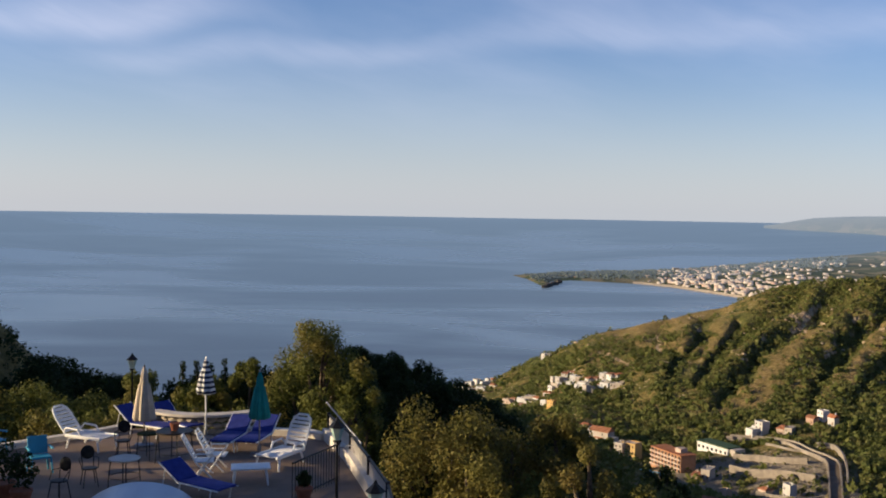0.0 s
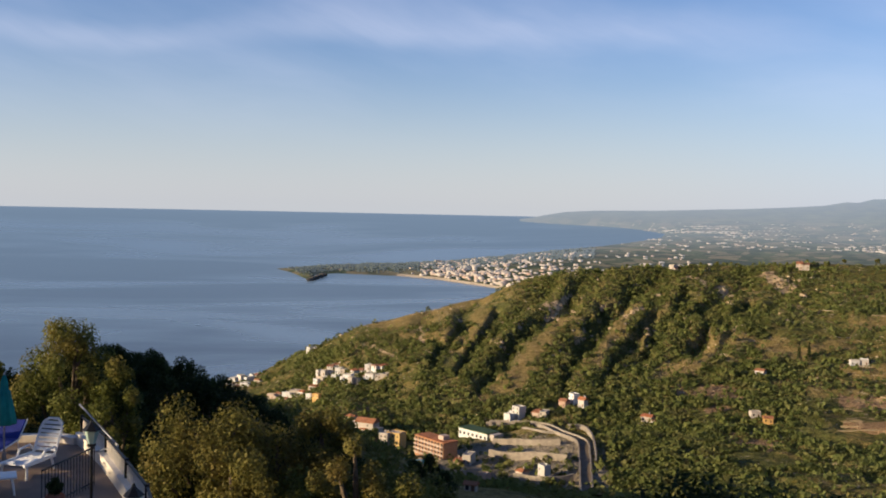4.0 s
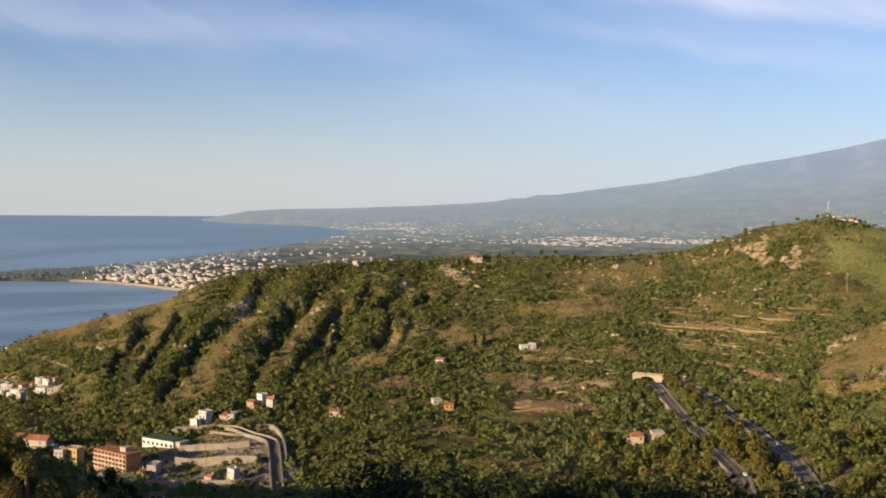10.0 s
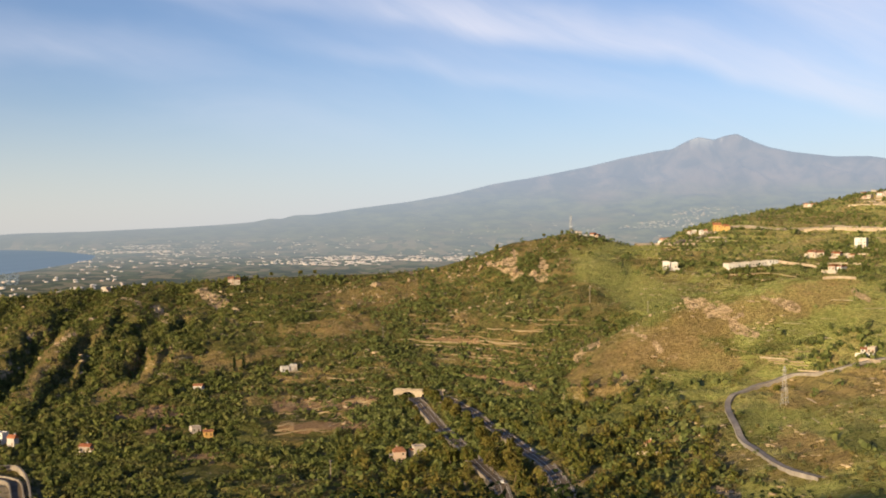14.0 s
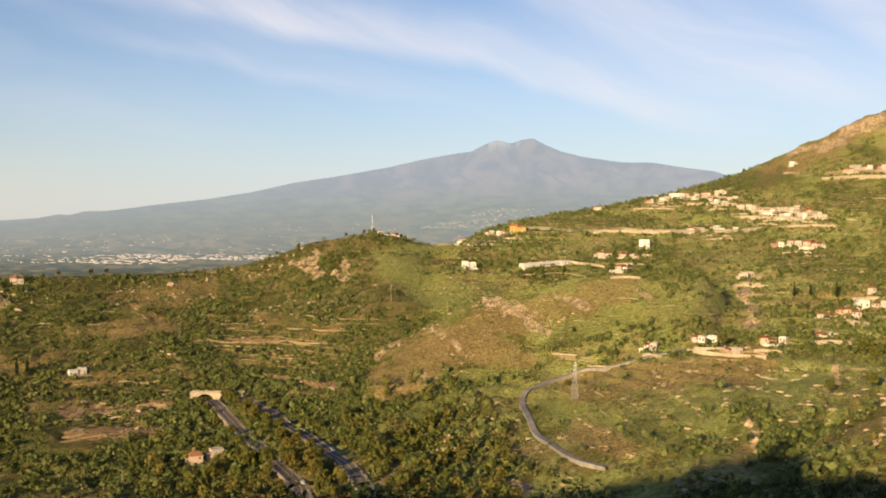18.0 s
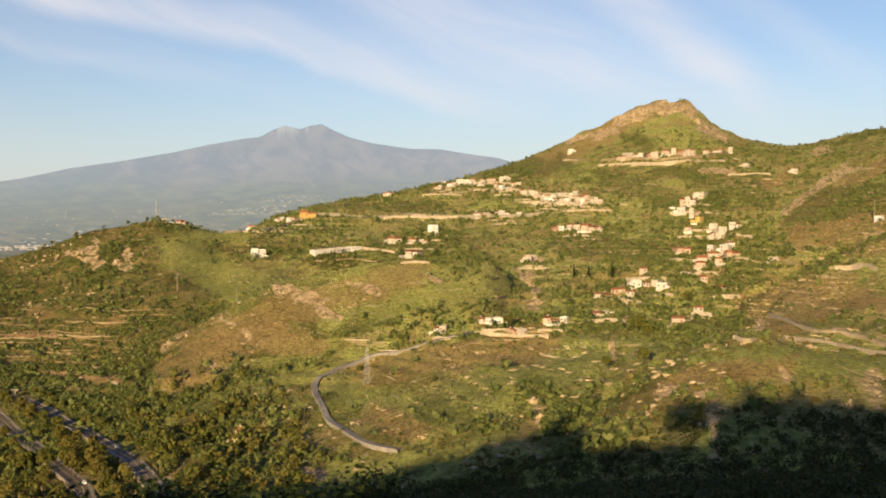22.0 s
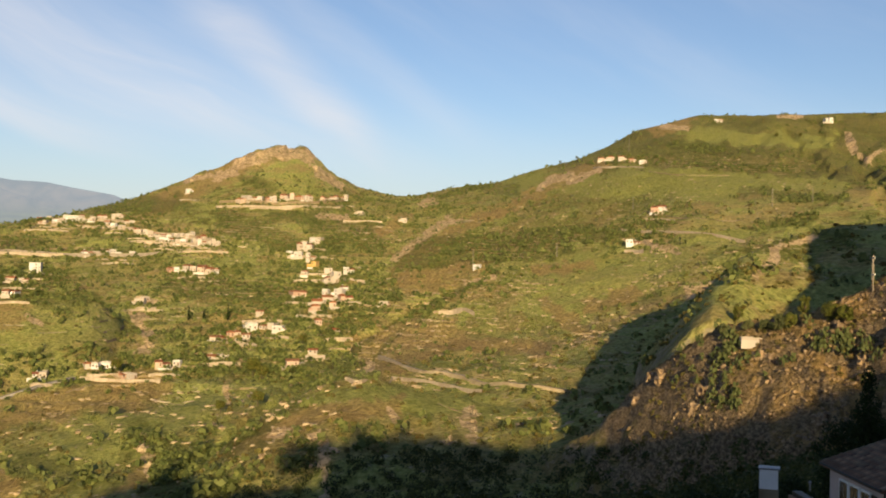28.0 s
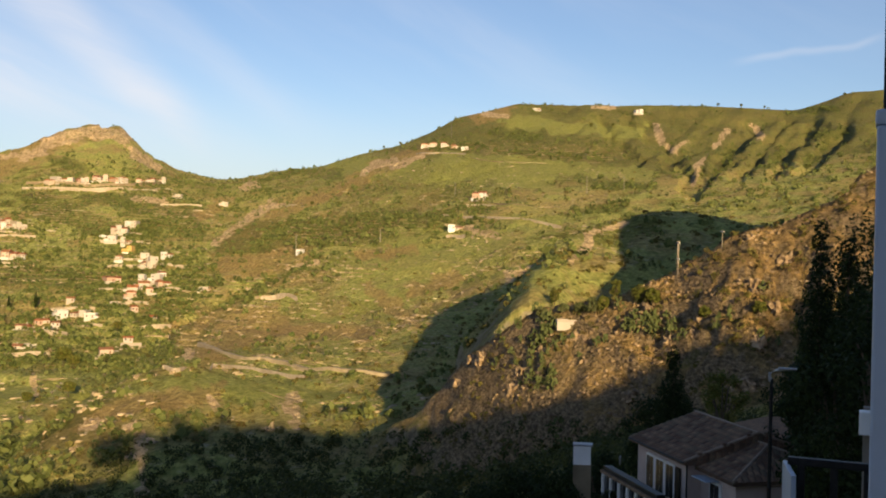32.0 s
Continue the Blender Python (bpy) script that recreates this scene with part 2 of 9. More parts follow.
    # darker heath over the high ridge
    heath = n.math("MULTIPLY", n.step(sy, 120.0, -330.0), n.step(sx, 1080.0, 1400.0))
    col = n.mix(n.math("MULTIPLY", heath, 0.8), col, n.mix(fine, (0.060, 0.066, 0.022), (0.19, 0.175, 0.062)))
    # strips of rock, heath, thicket, grass, bare soil and terrace banks, with ragged edges
    wild = n.add("ShaderNodeSeparateXYZ", ins={0: n.add("ShaderNodeAttribute", attribute_name="cover_wild").outputs["Color"]})
    farm = n.add("ShaderNodeSeparateXYZ", ins={0: n.add("ShaderNodeAttribute", attribute_name="cover_farm").outputs["Color"]})
    ragged = n.math("ADD", n.math("MULTIPLY_ADD", n.noise(at, 0.06, 7.0, 0.70, 0.6), 1.9, -0.95), n.math("MULTIPLY_ADD", n.noise(at, 0.014, 3.0, 0.6), 1.2, -0.6))

    def strips(channel, lo, hi, most):
        return n.math("MULTIPLY", n.step(n.math("ADD", channel, n.math("MULTIPLY", ragged, n.step(channel, 0.0, 0.15))), lo, hi), most)
    col = n.mix(strips(farm.outputs[0], 0.15, 0.95, 0.7), col, n.mix(fine, (0.165, 0.190, 0.046), (0.40, 0.40, 0.125)))
    col = n.mix(n.math("MULTIPLY", strips(wild.outputs[1], 0.20, 0.95, 0.75), n.math("MULTIPLY_ADD", lush, -0.35, 1.0)), col, n.mix(fine, (0.195, 0.132, 0.052), (0.46, 0.32, 0.138)))
    col = n.mix(strips(wild.outputs[2], 0.20, 0.90, 0.6), col, n.mix(fine, (0.050, 0.066, 0.017), (0.135, 0.145, 0.040)))
    col = n.mix(strips(farm.outputs[1], 0.30, 0.55, 0.9), col, n.mix(fine, (0.23, 0.140, 0.070), (0.40, 0.265, 0.150)))
    bank = n.math("FRACT", n.math("MULTIPLY", n.math("ADD", xyz.outputs[2], n.math("MULTIPLY", n.noise(at, 0.02, 3.0), 9.0)), 0.27))
    bank = n.math("MULTIPLY", n.math("MULTIPLY", n.step(bank, 0.0, 0.08), n.step(bank, 0.27, 0.17)), n.step(n.noise(at, 0.035, 4.0, 0.6), 0.36, 0.46))
    col = n.mix(n.math("MULTIPLY", strips(farm.outputs[2], 0.25, 0.6, 0.9), bank), col, n.mix(fine, (0.30, 0.205, 0.105), (0.50, 0.37, 0.21)))
    broken = n.noise(n.stretch(at, (1, 1, 0.6)), 0.16, 8.0, 0.74, 0.5)
    pale = n.mix(n.step(broken, 0.36, 0.60), (0.20, 0.135, 0.068), (0.66, 0.49, 0.305))
    col = n.mix(n.math("MULTIPLY", strips(wild.outputs[0], 0.30, 0.60, 0.9), n.step(broken, 0.37, 0.47)), col, pale)
    height = n.math("ADD", n.math("MULTIPLY", fine, 1.0), n.math("MULTIPLY", n.noise(at, 0.1, 5.0), 3.0))
    return col, height


M_GROUND = material("hill_ground", build_ground, 0.95, 1.1, spec=0.1, world_space=True)


# ---- terrain ----
def fbm(x, y, octaves=5, gain=0.5, seed=0):
    """Smooth value noise on arrays, about -1 to 1."""
    total, amp, norm = np.zeros_like(x, dtype=float), 1.0, 0.0
    for o in range(octaves):
        u, v = x * 2 ** o + 17.3 * o + seed * 7.1, y * 2 ** o - 9.7 * o + seed * 3.3
        iu, iv = np.floor(u), np.floor(v)
        fu, fv = u - iu, v - iv
        fu, fv = fu * fu * (3 - 2 * fu), fv * fv * (3 - 2 * fv)

        def corner(a, b):
            s = np.sin((iu + a) * 127.1 + (iv + b) * 311.7 + seed * 13.7) * 43758.5453
            return s - np.floor(s)
        low = corner(0, 0) * (1 - fu) + corner(1, 0) * fu
        high = corner(0, 1) * (1 - fu) + corner(1, 1) * fu
        total += amp * ((low * (1 - fv) + high * fv) * 2 - 1)
        norm += amp
        amp *= gain
    return total / norm


def smooth(a, lo, hi):
    t = np.clip((a - lo) / (hi - lo), 0, 1)
    return t * t * (3 - 2 * t)


# Contour lines of the hills round the balcony, each as bearing, distance, angle above the level of the eye.
NEAR_EDGE = [(-95, 30, -20), (-60, 40, -18), (-30, 48, -18), (-12, 50, -17.5), (-3, 50, -20), (4, 52, -28), (40, 50, -30), (80, 50, -28), (98, 50, -22),
             (108, 45, -17), (122, 45, -14), (150, 40, -4), (200, 30, 0), (240, 30, -4), (265, 30, -20)]
NEAR_CREST = [(-95, 70, -14), (-60, 85, -11), (-30, 95, -10.5), (-22, 100, -9.8), (-12, 120, -9.6), (-6.5, 138, -8.8), (-4.1, 142, -8.0), (-2.3, 144, -8.45), (-0.6, 146, -9.1),
              (2.6, 150, -10.7), (7, 158, -12.4), (11.3, 168, -13.9), (14, 170, -16.5), (24, 170, -19), (60, 160, -21), (85, 150, -21), (97, 120, -18),
              (106, 90, -13.5), (114, 90, -11.5), (122, 90, -8), (150, 80, 2), (200, 60, 5), (235, 60, 1), (265, 70, -14)]
VALLEY = [(-95, 500, -16), (-40, 500, -17), (-5, 600, -15.5), (5, 760, -13.8), (12, 680, -15.2), (20, 640, -15.8), (30, 620, -15.8), (42, 590, -15.6), (52, 540, -15.6), (60, 520, -15.2),
          (66, 480, -15.2), (72, 440, -14.8), (78, 410, -14.4), (85, 380, -14), (92, 350, -13.6), (100, 330, -12.5), (112, 330, -9), (126, 340, -3), (200, 200, 5), (265, 500, -16)]
LOWER = [(-95, 900, -15), (-20, 900, -15), (-1, 1150, -11.8), (3, 1150, -10.6), (8, 1000, -10.0), (12, 860, -12.0), (20, 800, -12.2), (28, 780, -11.8), (36, 800, -11.2), (42, 820, -10.5), (50, 740, -10.7),
         (60, 640, -11.6), (66, 600, -11.3), (72, 570, -11), (80, 550, -10), (88, 530, -8.8), (95, 520, -8), (102, 540, -6.2), (112, 560, -4), (126, 600, 0), (200, 400, 6), (265, 900, -15)]
MIDDLE = [(-95, 1300, -11), (-3, 1300, -11), (1, 1300, -10.0), (3, 1320, -9.7), (6, 1220, -9.0), (8, 1130, -8.2), (12, 1000, -8.7), (20, 980, -8.5), (28, 980, -8.0), (36, 1000, -7.6), (42, 930, -8.6), (46, 930, -8.2),
          (51, 900, -7.4), (56, 860, -7.0), (62, 800, -8.3), (68, 780, -7.1), (75, 800, -6.6), (82, 830, -5.6), (88, 830, -4.4), (95, 830, -3.2), (102, 840, -1.2), (112, 900, 1.2), (126, 950, 4),
          (200, 700, 8), (265, 1300, -11)]
RIDGE = [(-95, 1700, -8.6), (1, 1500, -9.6), (3.0, 1420, -9.5), (3.9, 1400, -9.05), (6, 1340, -7.9), (8.5, 1300, -6.75), (12, 1300, -5.85), (14.9, 1300, -5.1), (17.2, 1300, -4.15), (19, 1300, -3.55), (22, 1310, -3.15), (25, 1310, -2.95),
         (32.7, 1350, -2.5), (38.5, 1350, -2.4), (41, 1350, -2.35), (44, 1350, -2.0), (46.2, 1350, -1.4), (47.8, 1350, -0.75), (49.5, 1350, -0.45), (51.2, 1350, -0.15), (52.6, 1340, -0.4), (54.5, 1330, -0.9), (60, 1280, -1.0),
         (66, 1250, -1.4), (72, 1230, -1.4), (80, 1230, -0.3), (85, 1230, 0.2), (90, 1230, 1.1), (96, 1230, 2.2), (102, 1230, 3.4), (126, 1300, 5.4), (200, 1000, 8), (265, 1700, -8.6)]
SHOULDER = [(-95, 2200, -7.6), (4, 2000, -9.0), (8, 1800, -8.8), (12, 1800, -7.6), (20, 1800, -6.4), (40, 1800, -5.6), (50, 1800, -4.6), (54.5, 1700, -1.9), (57, 1600, -0.4), (60, 1560, 0.35), (66, 1680, 1.35), (72, 1750, 2.5), (77, 1750, 3.45), (80, 1750, 3.5),
            (83, 1740, 3.0), (86.5, 1720, 2.7), (92, 1700, 3.7), (97, 1700, 5.6), (101, 1720, 6.3), (106, 1750, 6.2), (112, 1800, 5.8), (118, 1800, 6.2), (126, 1800, 7), (200, 1500, 9), (265, 2200, -6.6)]
SKYLINE = [(-95, 2900, -5.0), (10, 2600, -5.6), (40, 2600, -5.0), (54.5, 2400, -3.6), (57.5, 1850, -0.1), (59, 1700, 0.4), (63, 1780, 1.1), (67.4, 1900, 1.85), (70.5, 1980, 2.75), (71.8, 2000, 3.3), (74.5, 2040, 4.5), (77.4, 2080, 5.95), (78.4, 2090, 6.25), (79.9, 2100, 6.35), (80.9, 2110, 5.9),
           (81.7, 2120, 5.0), (83.3, 2150, 4.0), (85.4, 2200, 3.55), (86.5, 2200, 3.65), (88.9, 2150, 4.2), (90.8, 2120, 4.4), (93, 2100, 5.2), (95.5, 2080, 5.85), (97, 2080, 6.5), (98.6, 2090, 7.45), (100, 2100, 7.8), (102, 2120, 8.32),
           (107.5, 2200, 8.28), (112, 2250, 8.25), (116.8, 2300, 7.85), (118, 2300, 8.2), (119.4, 2300, 8.7), (126, 2350, 9), (200, 2000, 10), (265, 2900, -5.0)]
BEYOND = [(-95, 3300, -4.8), (54, 3300, -4.8), (62, 3000, -3.6), (90, 3100, -2), (126, 3200, 2), (200, 3000, 4), (265, 3300, -4.8)]
# the rocky spur that comes down on the far side of the ravine
DOME_FOOT = [(50.0, 800, -8.9), (55, 790, -8.7), (60, 780, -9.0), (66, 790, -7.6), (71, 800, -6.9)]
DOME_EDGE = [(50.0, 930, -8.6), (51.3, 930, -7.65), (52.4, 930, -6.7), (53.6, 935, -5.9), (55.5, 940, -4.75), (57.4, 950, -3.85), (59.9, 960, -3.25), (63, 970, -2.75), (66.2, 980, -2.45), (71, 1000, -2.6)]
LEDGE_FOOT = [(70, 400, -15), (78, 390, -14.3), (86, 370, -13.6), (97, 340, -13)]
LEDGE_EDGE = [(70, 500, -14.6), (72.6, 505, -13.1), (74.2, 510, -11.95), (75.6, 515, -10.85), (77.2, 520, -9.45), (79.5, 530, -8.0), (81.6, 540, -7.0), (83.7, 545, -6.5), (85.2, 545, -6.8), (87.6, 540, -7.4), (91.3, 535, -7.95), (97, 520, -8.4)]
KNOLL_FOOT = [(98, 400, -8.2), (99.5, 400, -6.1), (101, 400, -4.3), (101.8, 400, -3.5), (102.9, 405, -2.7), (104.3, 408, -3.0), (105.5, 412, -4.0), (108, 425, -3.5), (112, 430, -3), (126, 420, -1)]
KNOLL_EDGE = [(98, 490, -6.5), (99.5, 490, -4.8), (101.0, 495, -3.2), (101.8, 500, -2.1), (102.9, 510, -0.8), (104.3, 525, 0.6), (106, 550, 1.45), (107.8, 575, 1.8), (109.3, 590, 2.35), (111.1, 590, 2.4), (113.2, 590, 2.05), (114.7, 590, 1.65), (118, 590, 1.6), (126, 590, 3)]
SPUR_FOOT = [(92, 385, -14.5), (96, 335, -13.2), (100, 300, -12.8), (106, 258, -12.6), (112, 235, -11.8), (118, 225, -10.0), (126, 220, -7), (150, 220, 3)]
SPUR_EDGE = [(92, 420, -12.5), (94, 400, -10.2), (96.5, 380, -9.2), (98.2, 370, -7.4), (99.5, 360, -5.8), (101.5, 340, -4.3), (103.5, 330, -3.0), (106, 320, -2.6), (108.5, 310, -2.2), (110.5, 310, -0.9),
             (112.5, 305, 0.6), (114.5, 300, 1.5), (116.9, 300, 2.2), (119, 300, 3.4), (120.6, 305, 4.9), (122.5, 315, 6.6), (125, 335, 10.8), (130, 345, 15), (134, 340, 16), (150, 340, 16)]


def line(keys, az):
    k = np.array(keys, float)
    r, e = np.interp(az, k[:, 0], k[:, 1]), np.interp(az, k[:, 0], k[:, 2])
    return r, EYE[2] + r * np.tan(np.radians(e))


# What covers the slopes: strips from one bearing and angle to another, and their half width, all in degrees
COVER = {}
COVER["rock", "seaward"] = [(28.3, -4.09, 28.7, -4.76, 0.22), (30.7, -3.16, 32.0, -4.12, 0.20), (19.1, -6.13, 20.2, -4.92, 0.20), (17.8, -6.37, 17.5, -6.84, 0.12), (12.1, -6.86, 12.2, -7.54, 0.10), (9.1, -7.83, 10.9, -8.56, 0.09), (23.4, -5.82, 24.4, -5.23, 0.12), (26.7, -3.50, 27.6, -3.85, 0.12), (21.1, -6.80, 20.8, -7.43, 0.10)]
COVER["rock", "ridge"] = [(47.5, -1.82, 48.4, -2.65, 0.20), (49.1, -2.43, 49.7, -2.92, 0.13), (19.1, -5.36, 19.5, -6.02, 0.15), (41.8, -2.21, 42.5, -2.46, 0.11)]
COVER["tawny", "seaward"] = [(9.4, -6.59, 15.7, -5.03, 0.38), (11.3, -7.29, 13.8, -7.17, 0.28), (15.7, -5.97, 13.8, -8.58, 0.41), (20.0, -5.71, 17.1, -9.97, 0.47), (23.9, -5.34, 22.1, -8.35, 0.38), (25.8, -5.14, 24.1, -7.84, 0.32), (17.0, -9.19, 15.7, -10.91, 0.32), (27.1, -6.98, 31.3, -6.84, 0.38), (25.2, -8.74, 27.7, -8.20, 0.32), (35.2, -5.47, 40.0, -5.27, 0.51), (29.2, -6.61, 26.2, -8.56, 0.28), (32.9, -8.00, 37.8, -8.03, 0.32), (31.4, -7.15, 35.2, -6.68, 0.25)]
COVER["green", "seaward"] = [(12.5, -9.04, 16.3, -8.42, 0.70), (17.9, -6.84, 15.4, -9.98, 0.41), (22.2, -5.84, 19.9, -9.94, 0.47), (26.7, -4.81, 24.1, -8.30, 0.51), (22.1, -10.83, 25.6, -13.17, 1.14), (25.3, -14.54, 31.2, -14.38, 1.07), (28.3, -5.24, 33.1, -5.55, 0.51), (11.3, -11.12, 15.7, -11.37, 0.44), (4.2, -8.59, 7.0, -8.35, 0.51), (17.0, -10.90, 20.8, -10.24, 0.32), (29.9, -8.43, 34.3, -7.93, 0.44), (23.0, -7.71, 21.4, -10.23, 0.44), (14.1, -7.17, 12.5, -8.73, 0.38), (31.4, -10.49, 34.1, -11.53, 0.63), (35.5, -4.86, 37.7, -4.18, 0.38)]
COVER["soil", "groves"] = [(26.5, -9.66, 29.6, -9.66, 0.30), (27.9, -10.71, 29.3, -10.35, 0.18), (29.3, -12.04, 31.4, -12.17, 0.23), (34.7, -9.71, 40.1, -9.52, 0.23), (35.0, -10.88, 39.8, -10.75, 0.18), (45.1, -8.08, 49.5, -8.85, 0.12), (29.2, -12.02, 31.1, -12.33, 0.27), (50.1, -13.99, 52.6, -13.77, 0.12), (43.2, -6.12, 46.0, -6.30, 0.09)]
COVER["rock", "dome"] = [(57.7, -4.03, 59.9, -4.68, 0.35), (59.9, -5.24, 61.2, -5.79, 0.19), (61.8, -3.86, 63.3, -4.35, 0.19), (54.6, -5.69, 55.3, -6.07, 0.16), (51.4, -7.37, 52.7, -6.31, 0.13), (53.9, -8.07, 54.3, -8.44, 0.16), (59.1, -14.19, 60.0, -14.35, 0.28), (47.9, -1.36, 48.0, -2.75, 0.25), (49.6, -1.88, 49.9, -2.89, 0.16), (46.7, -1.92, 47.6, -2.30, 0.16), (55.8, -6.38, 56.3, -6.76, 0.16), (66.0, -3.37, 66.6, -3.82, 0.16)]
COVER["tawny", "dome"] = [(52.3, -8.56, 58.3, -4.97, 1.07), (58.3, -5.28, 65.1, -3.37, 0.88), (54.6, -6.70, 59.6, -7.30, 0.70), (62.4, -8.79, 72.7, -6.98, 0.82), (37.2, -4.09, 42.6, -3.43, 0.57), (62.7, -10.91, 65.1, -12.03, 0.70), (72.1, -11.37, 71.0, -12.31, 0.44), (45.1, -5.03, 48.9, -5.72, 0.32)]
COVER["lawn", "dome"] = [(52.4, -1.96, 55.8, -3.87, 1.07), (53.3, -1.02, 55.8, -1.19, 0.38), (68.1, -9.53, 74.9, -8.33, 0.76), (60.8, -9.74, 66.6, -10.78, 0.57), (66.6, -11.08, 70.4, -10.89, 0.63), (64.8, -4.76, 70.4, -4.07, 0.63), (49.4, -12.23, 55.8, -9.19, 0.32), (60.8, -14.26, 64.5, -13.83, 0.51)]
COVER["green", "dome"] = [(46.3, -5.21, 48.9, -5.09, 0.44), (49.2, -6.35, 51.7, -4.80, 0.38), (40.1, -9.97, 42.9, -11.74, 1.14), (46.9, -9.73, 49.5, -11.31, 0.70), (50.1, -10.40, 55.8, -9.80, 0.70), (53.6, -13.17, 58.9, -13.72, 0.82), (40.2, -6.47, 43.2, -7.17, 0.38), (43.8, -13.58, 45.7, -12.14, 0.82), (59.6, -6.68, 64.5, -5.99, 0.22), (55.2, -9.19, 59.6, -7.92, 0.25), (66.0, -10.80, 69.0, -11.55, 0.57), (75.4, -9.73, 74.6, -11.20, 0.44)]
COVER["rock", "valley head"] = [(71.7, -3.47, 72.1, -5.17, 0.35), (76.3, -7.19, 76.4, -7.93, 0.19), (72.0, -10.19, 72.4, -11.78, 0.25), (85.3, -8.38, 85.5, -8.97, 0.16), (78.8, -9.71, 79.6, -9.56, 0.16), (81.7, -10.21, 82.0, -13.11, 0.28), (90.0, -8.12, 90.1, -9.75, 0.22), (59.0, -14.18, 59.9, -14.57, 0.28), (63.8, -14.91, 64.9, -15.16, 0.22), (85.3, -0.06, 87.9, 1.99, 0.16), (87.9, 2.05, 89.1, 2.26, 0.13), (84.0, -5.86, 84.3, -6.15, 0.19), (71.5, -2.43, 72.3, -2.58, 0.16), (86.8, 3.13, 87.6, 3.35, 0.16)]
COVER["rock", "peak"] = [(76.6, 5.12, 78.9, 5.86, 0.28), (78.9, 5.89, 80.6, 5.51, 0.38), (80.9, 4.93, 82.2, 3.99, 0.28), (75.4, 4.19, 76.5, 4.63, 0.22), (73.7, 3.99, 75.0, 4.29, 0.19), (81.2, 2.34, 82.5, 2.17, 0.19)]
COVER["tawny", "valley head"] = [(83.7, -5.11, 88.5, -3.81, 0.88), (86.3, -1.47, 90.1, -0.28, 0.70), (85.7, -0.12, 89.0, 1.62, 0.57), (66.7, -8.24, 72.4, -7.76, 0.57), (78.4, -9.36, 81.7, -8.64, 0.51), (72.5, 2.76, 76.8, 5.03, 0.63), (79.9, -8.70, 85.7, -7.89, 0.38), (84.5, 1.39, 85.7, 2.27, 0.32)]
COVER["green", "valley head"] = [(71.8, -9.48, 74.0, -10.68, 0.82), (77.7, -9.68, 80.8, -8.07, 0.28), (75.0, -5.71, 81.1, -6.84, 0.51), (69.3, 2.47, 73.7, 2.75, 0.44), (76.2, 1.79, 79.8, 0.52, 0.57), (73.7, -1.64, 79.2, -2.26, 0.70), (61.7, 0.61, 66.2, 0.28, 0.38), (64.2, -1.61, 66.1, -1.93, 0.32), (81.0, 0.51, 84.0, 1.39, 0.44), (76.8, 4.26, 78.3, 3.77, 0.32), (80.2, -8.08, 76.8, -10.01, 0.16), (79.9, -7.48, 85.7, -3.42, 0.16), (85.7, -3.42, 90.3, -1.16, 0.16), (66.1, -2.57, 69.3, -2.42, 0.32), (81.4, -4.39, 83.4, -2.84, 0.32)]
COVER["green", "far slope"] = [(86.7, 0.87, 96.7, 1.62, 0.44), (85.4, -0.11, 94.9, 0.61, 0.38), (94.9, 1.27, 97.9, 1.87, 0.38), (86.1, -3.81, 89.6, -1.37, 0.13), (83.7, -6.05, 86.1, -3.81, 0.16), (100.7, 6.62, 103.1, 6.30, 0.25), (100.9, 5.55, 106.8, 5.23, 0.19), (89.8, 4.17, 92.0, 4.05, 0.25), (105.4, 2.22, 108.0, 2.70, 0.28), (81.0, 1.74, 84.8, 0.57, 0.44), (79.3, -5.79, 83.0, -6.06, 0.44), (76.7, 1.62, 81.0, 2.37, 0.32), (97.9, 2.12, 100.4, 2.46, 0.19), (87.9, 3.49, 89.8, 4.17, 0.19)]
COVER["lawn", "far slope"] = [(91.6, 4.36, 103.9, 4.33, 0.70), (101.5, 7.10, 108.5, 6.60, 0.35), (93.4, -1.75, 100.4, -0.01, 1.26), (91.8, -0.21, 99.5, 0.90, 0.38), (97.9, 5.22, 109.6, 4.32, 0.32), (80.5, -5.62, 84.3, -6.04, 0.51), (90.6, -3.08, 92.5, -6.16, 0.70), (101.3, 1.55, 104.0, 1.60, 0.51), (95.0, -3.90, 96.2, -2.92, 0.51), (84.0, -7.60, 91.9, -8.35, 0.63), (77.8, -7.64, 78.8, -8.86, 0.63)]
COVER["tawny", "far slope"] = [(86.0, 0.29, 91.7, 3.10, 0.32), (91.7, 3.10, 96.6, 5.52, 0.35), (84.9, -5.72, 88.7, -4.39, 0.70), (93.7, -2.37, 96.5, -4.16, 0.44), (96.2, -2.46, 98.6, -1.61, 0.51), (90.6, -4.65, 93.7, -4.87, 0.38), (88.0, -4.09, 90.6, -4.97, 0.32), (84.3, -5.10, 85.6, -6.33, 0.38), (99.4, 7.38, 101.5, 7.83, 0.32), (93.3, -0.49, 96.4, -0.10, 0.32), (81.2, -8.85, 85.6, -8.19, 0.44)]
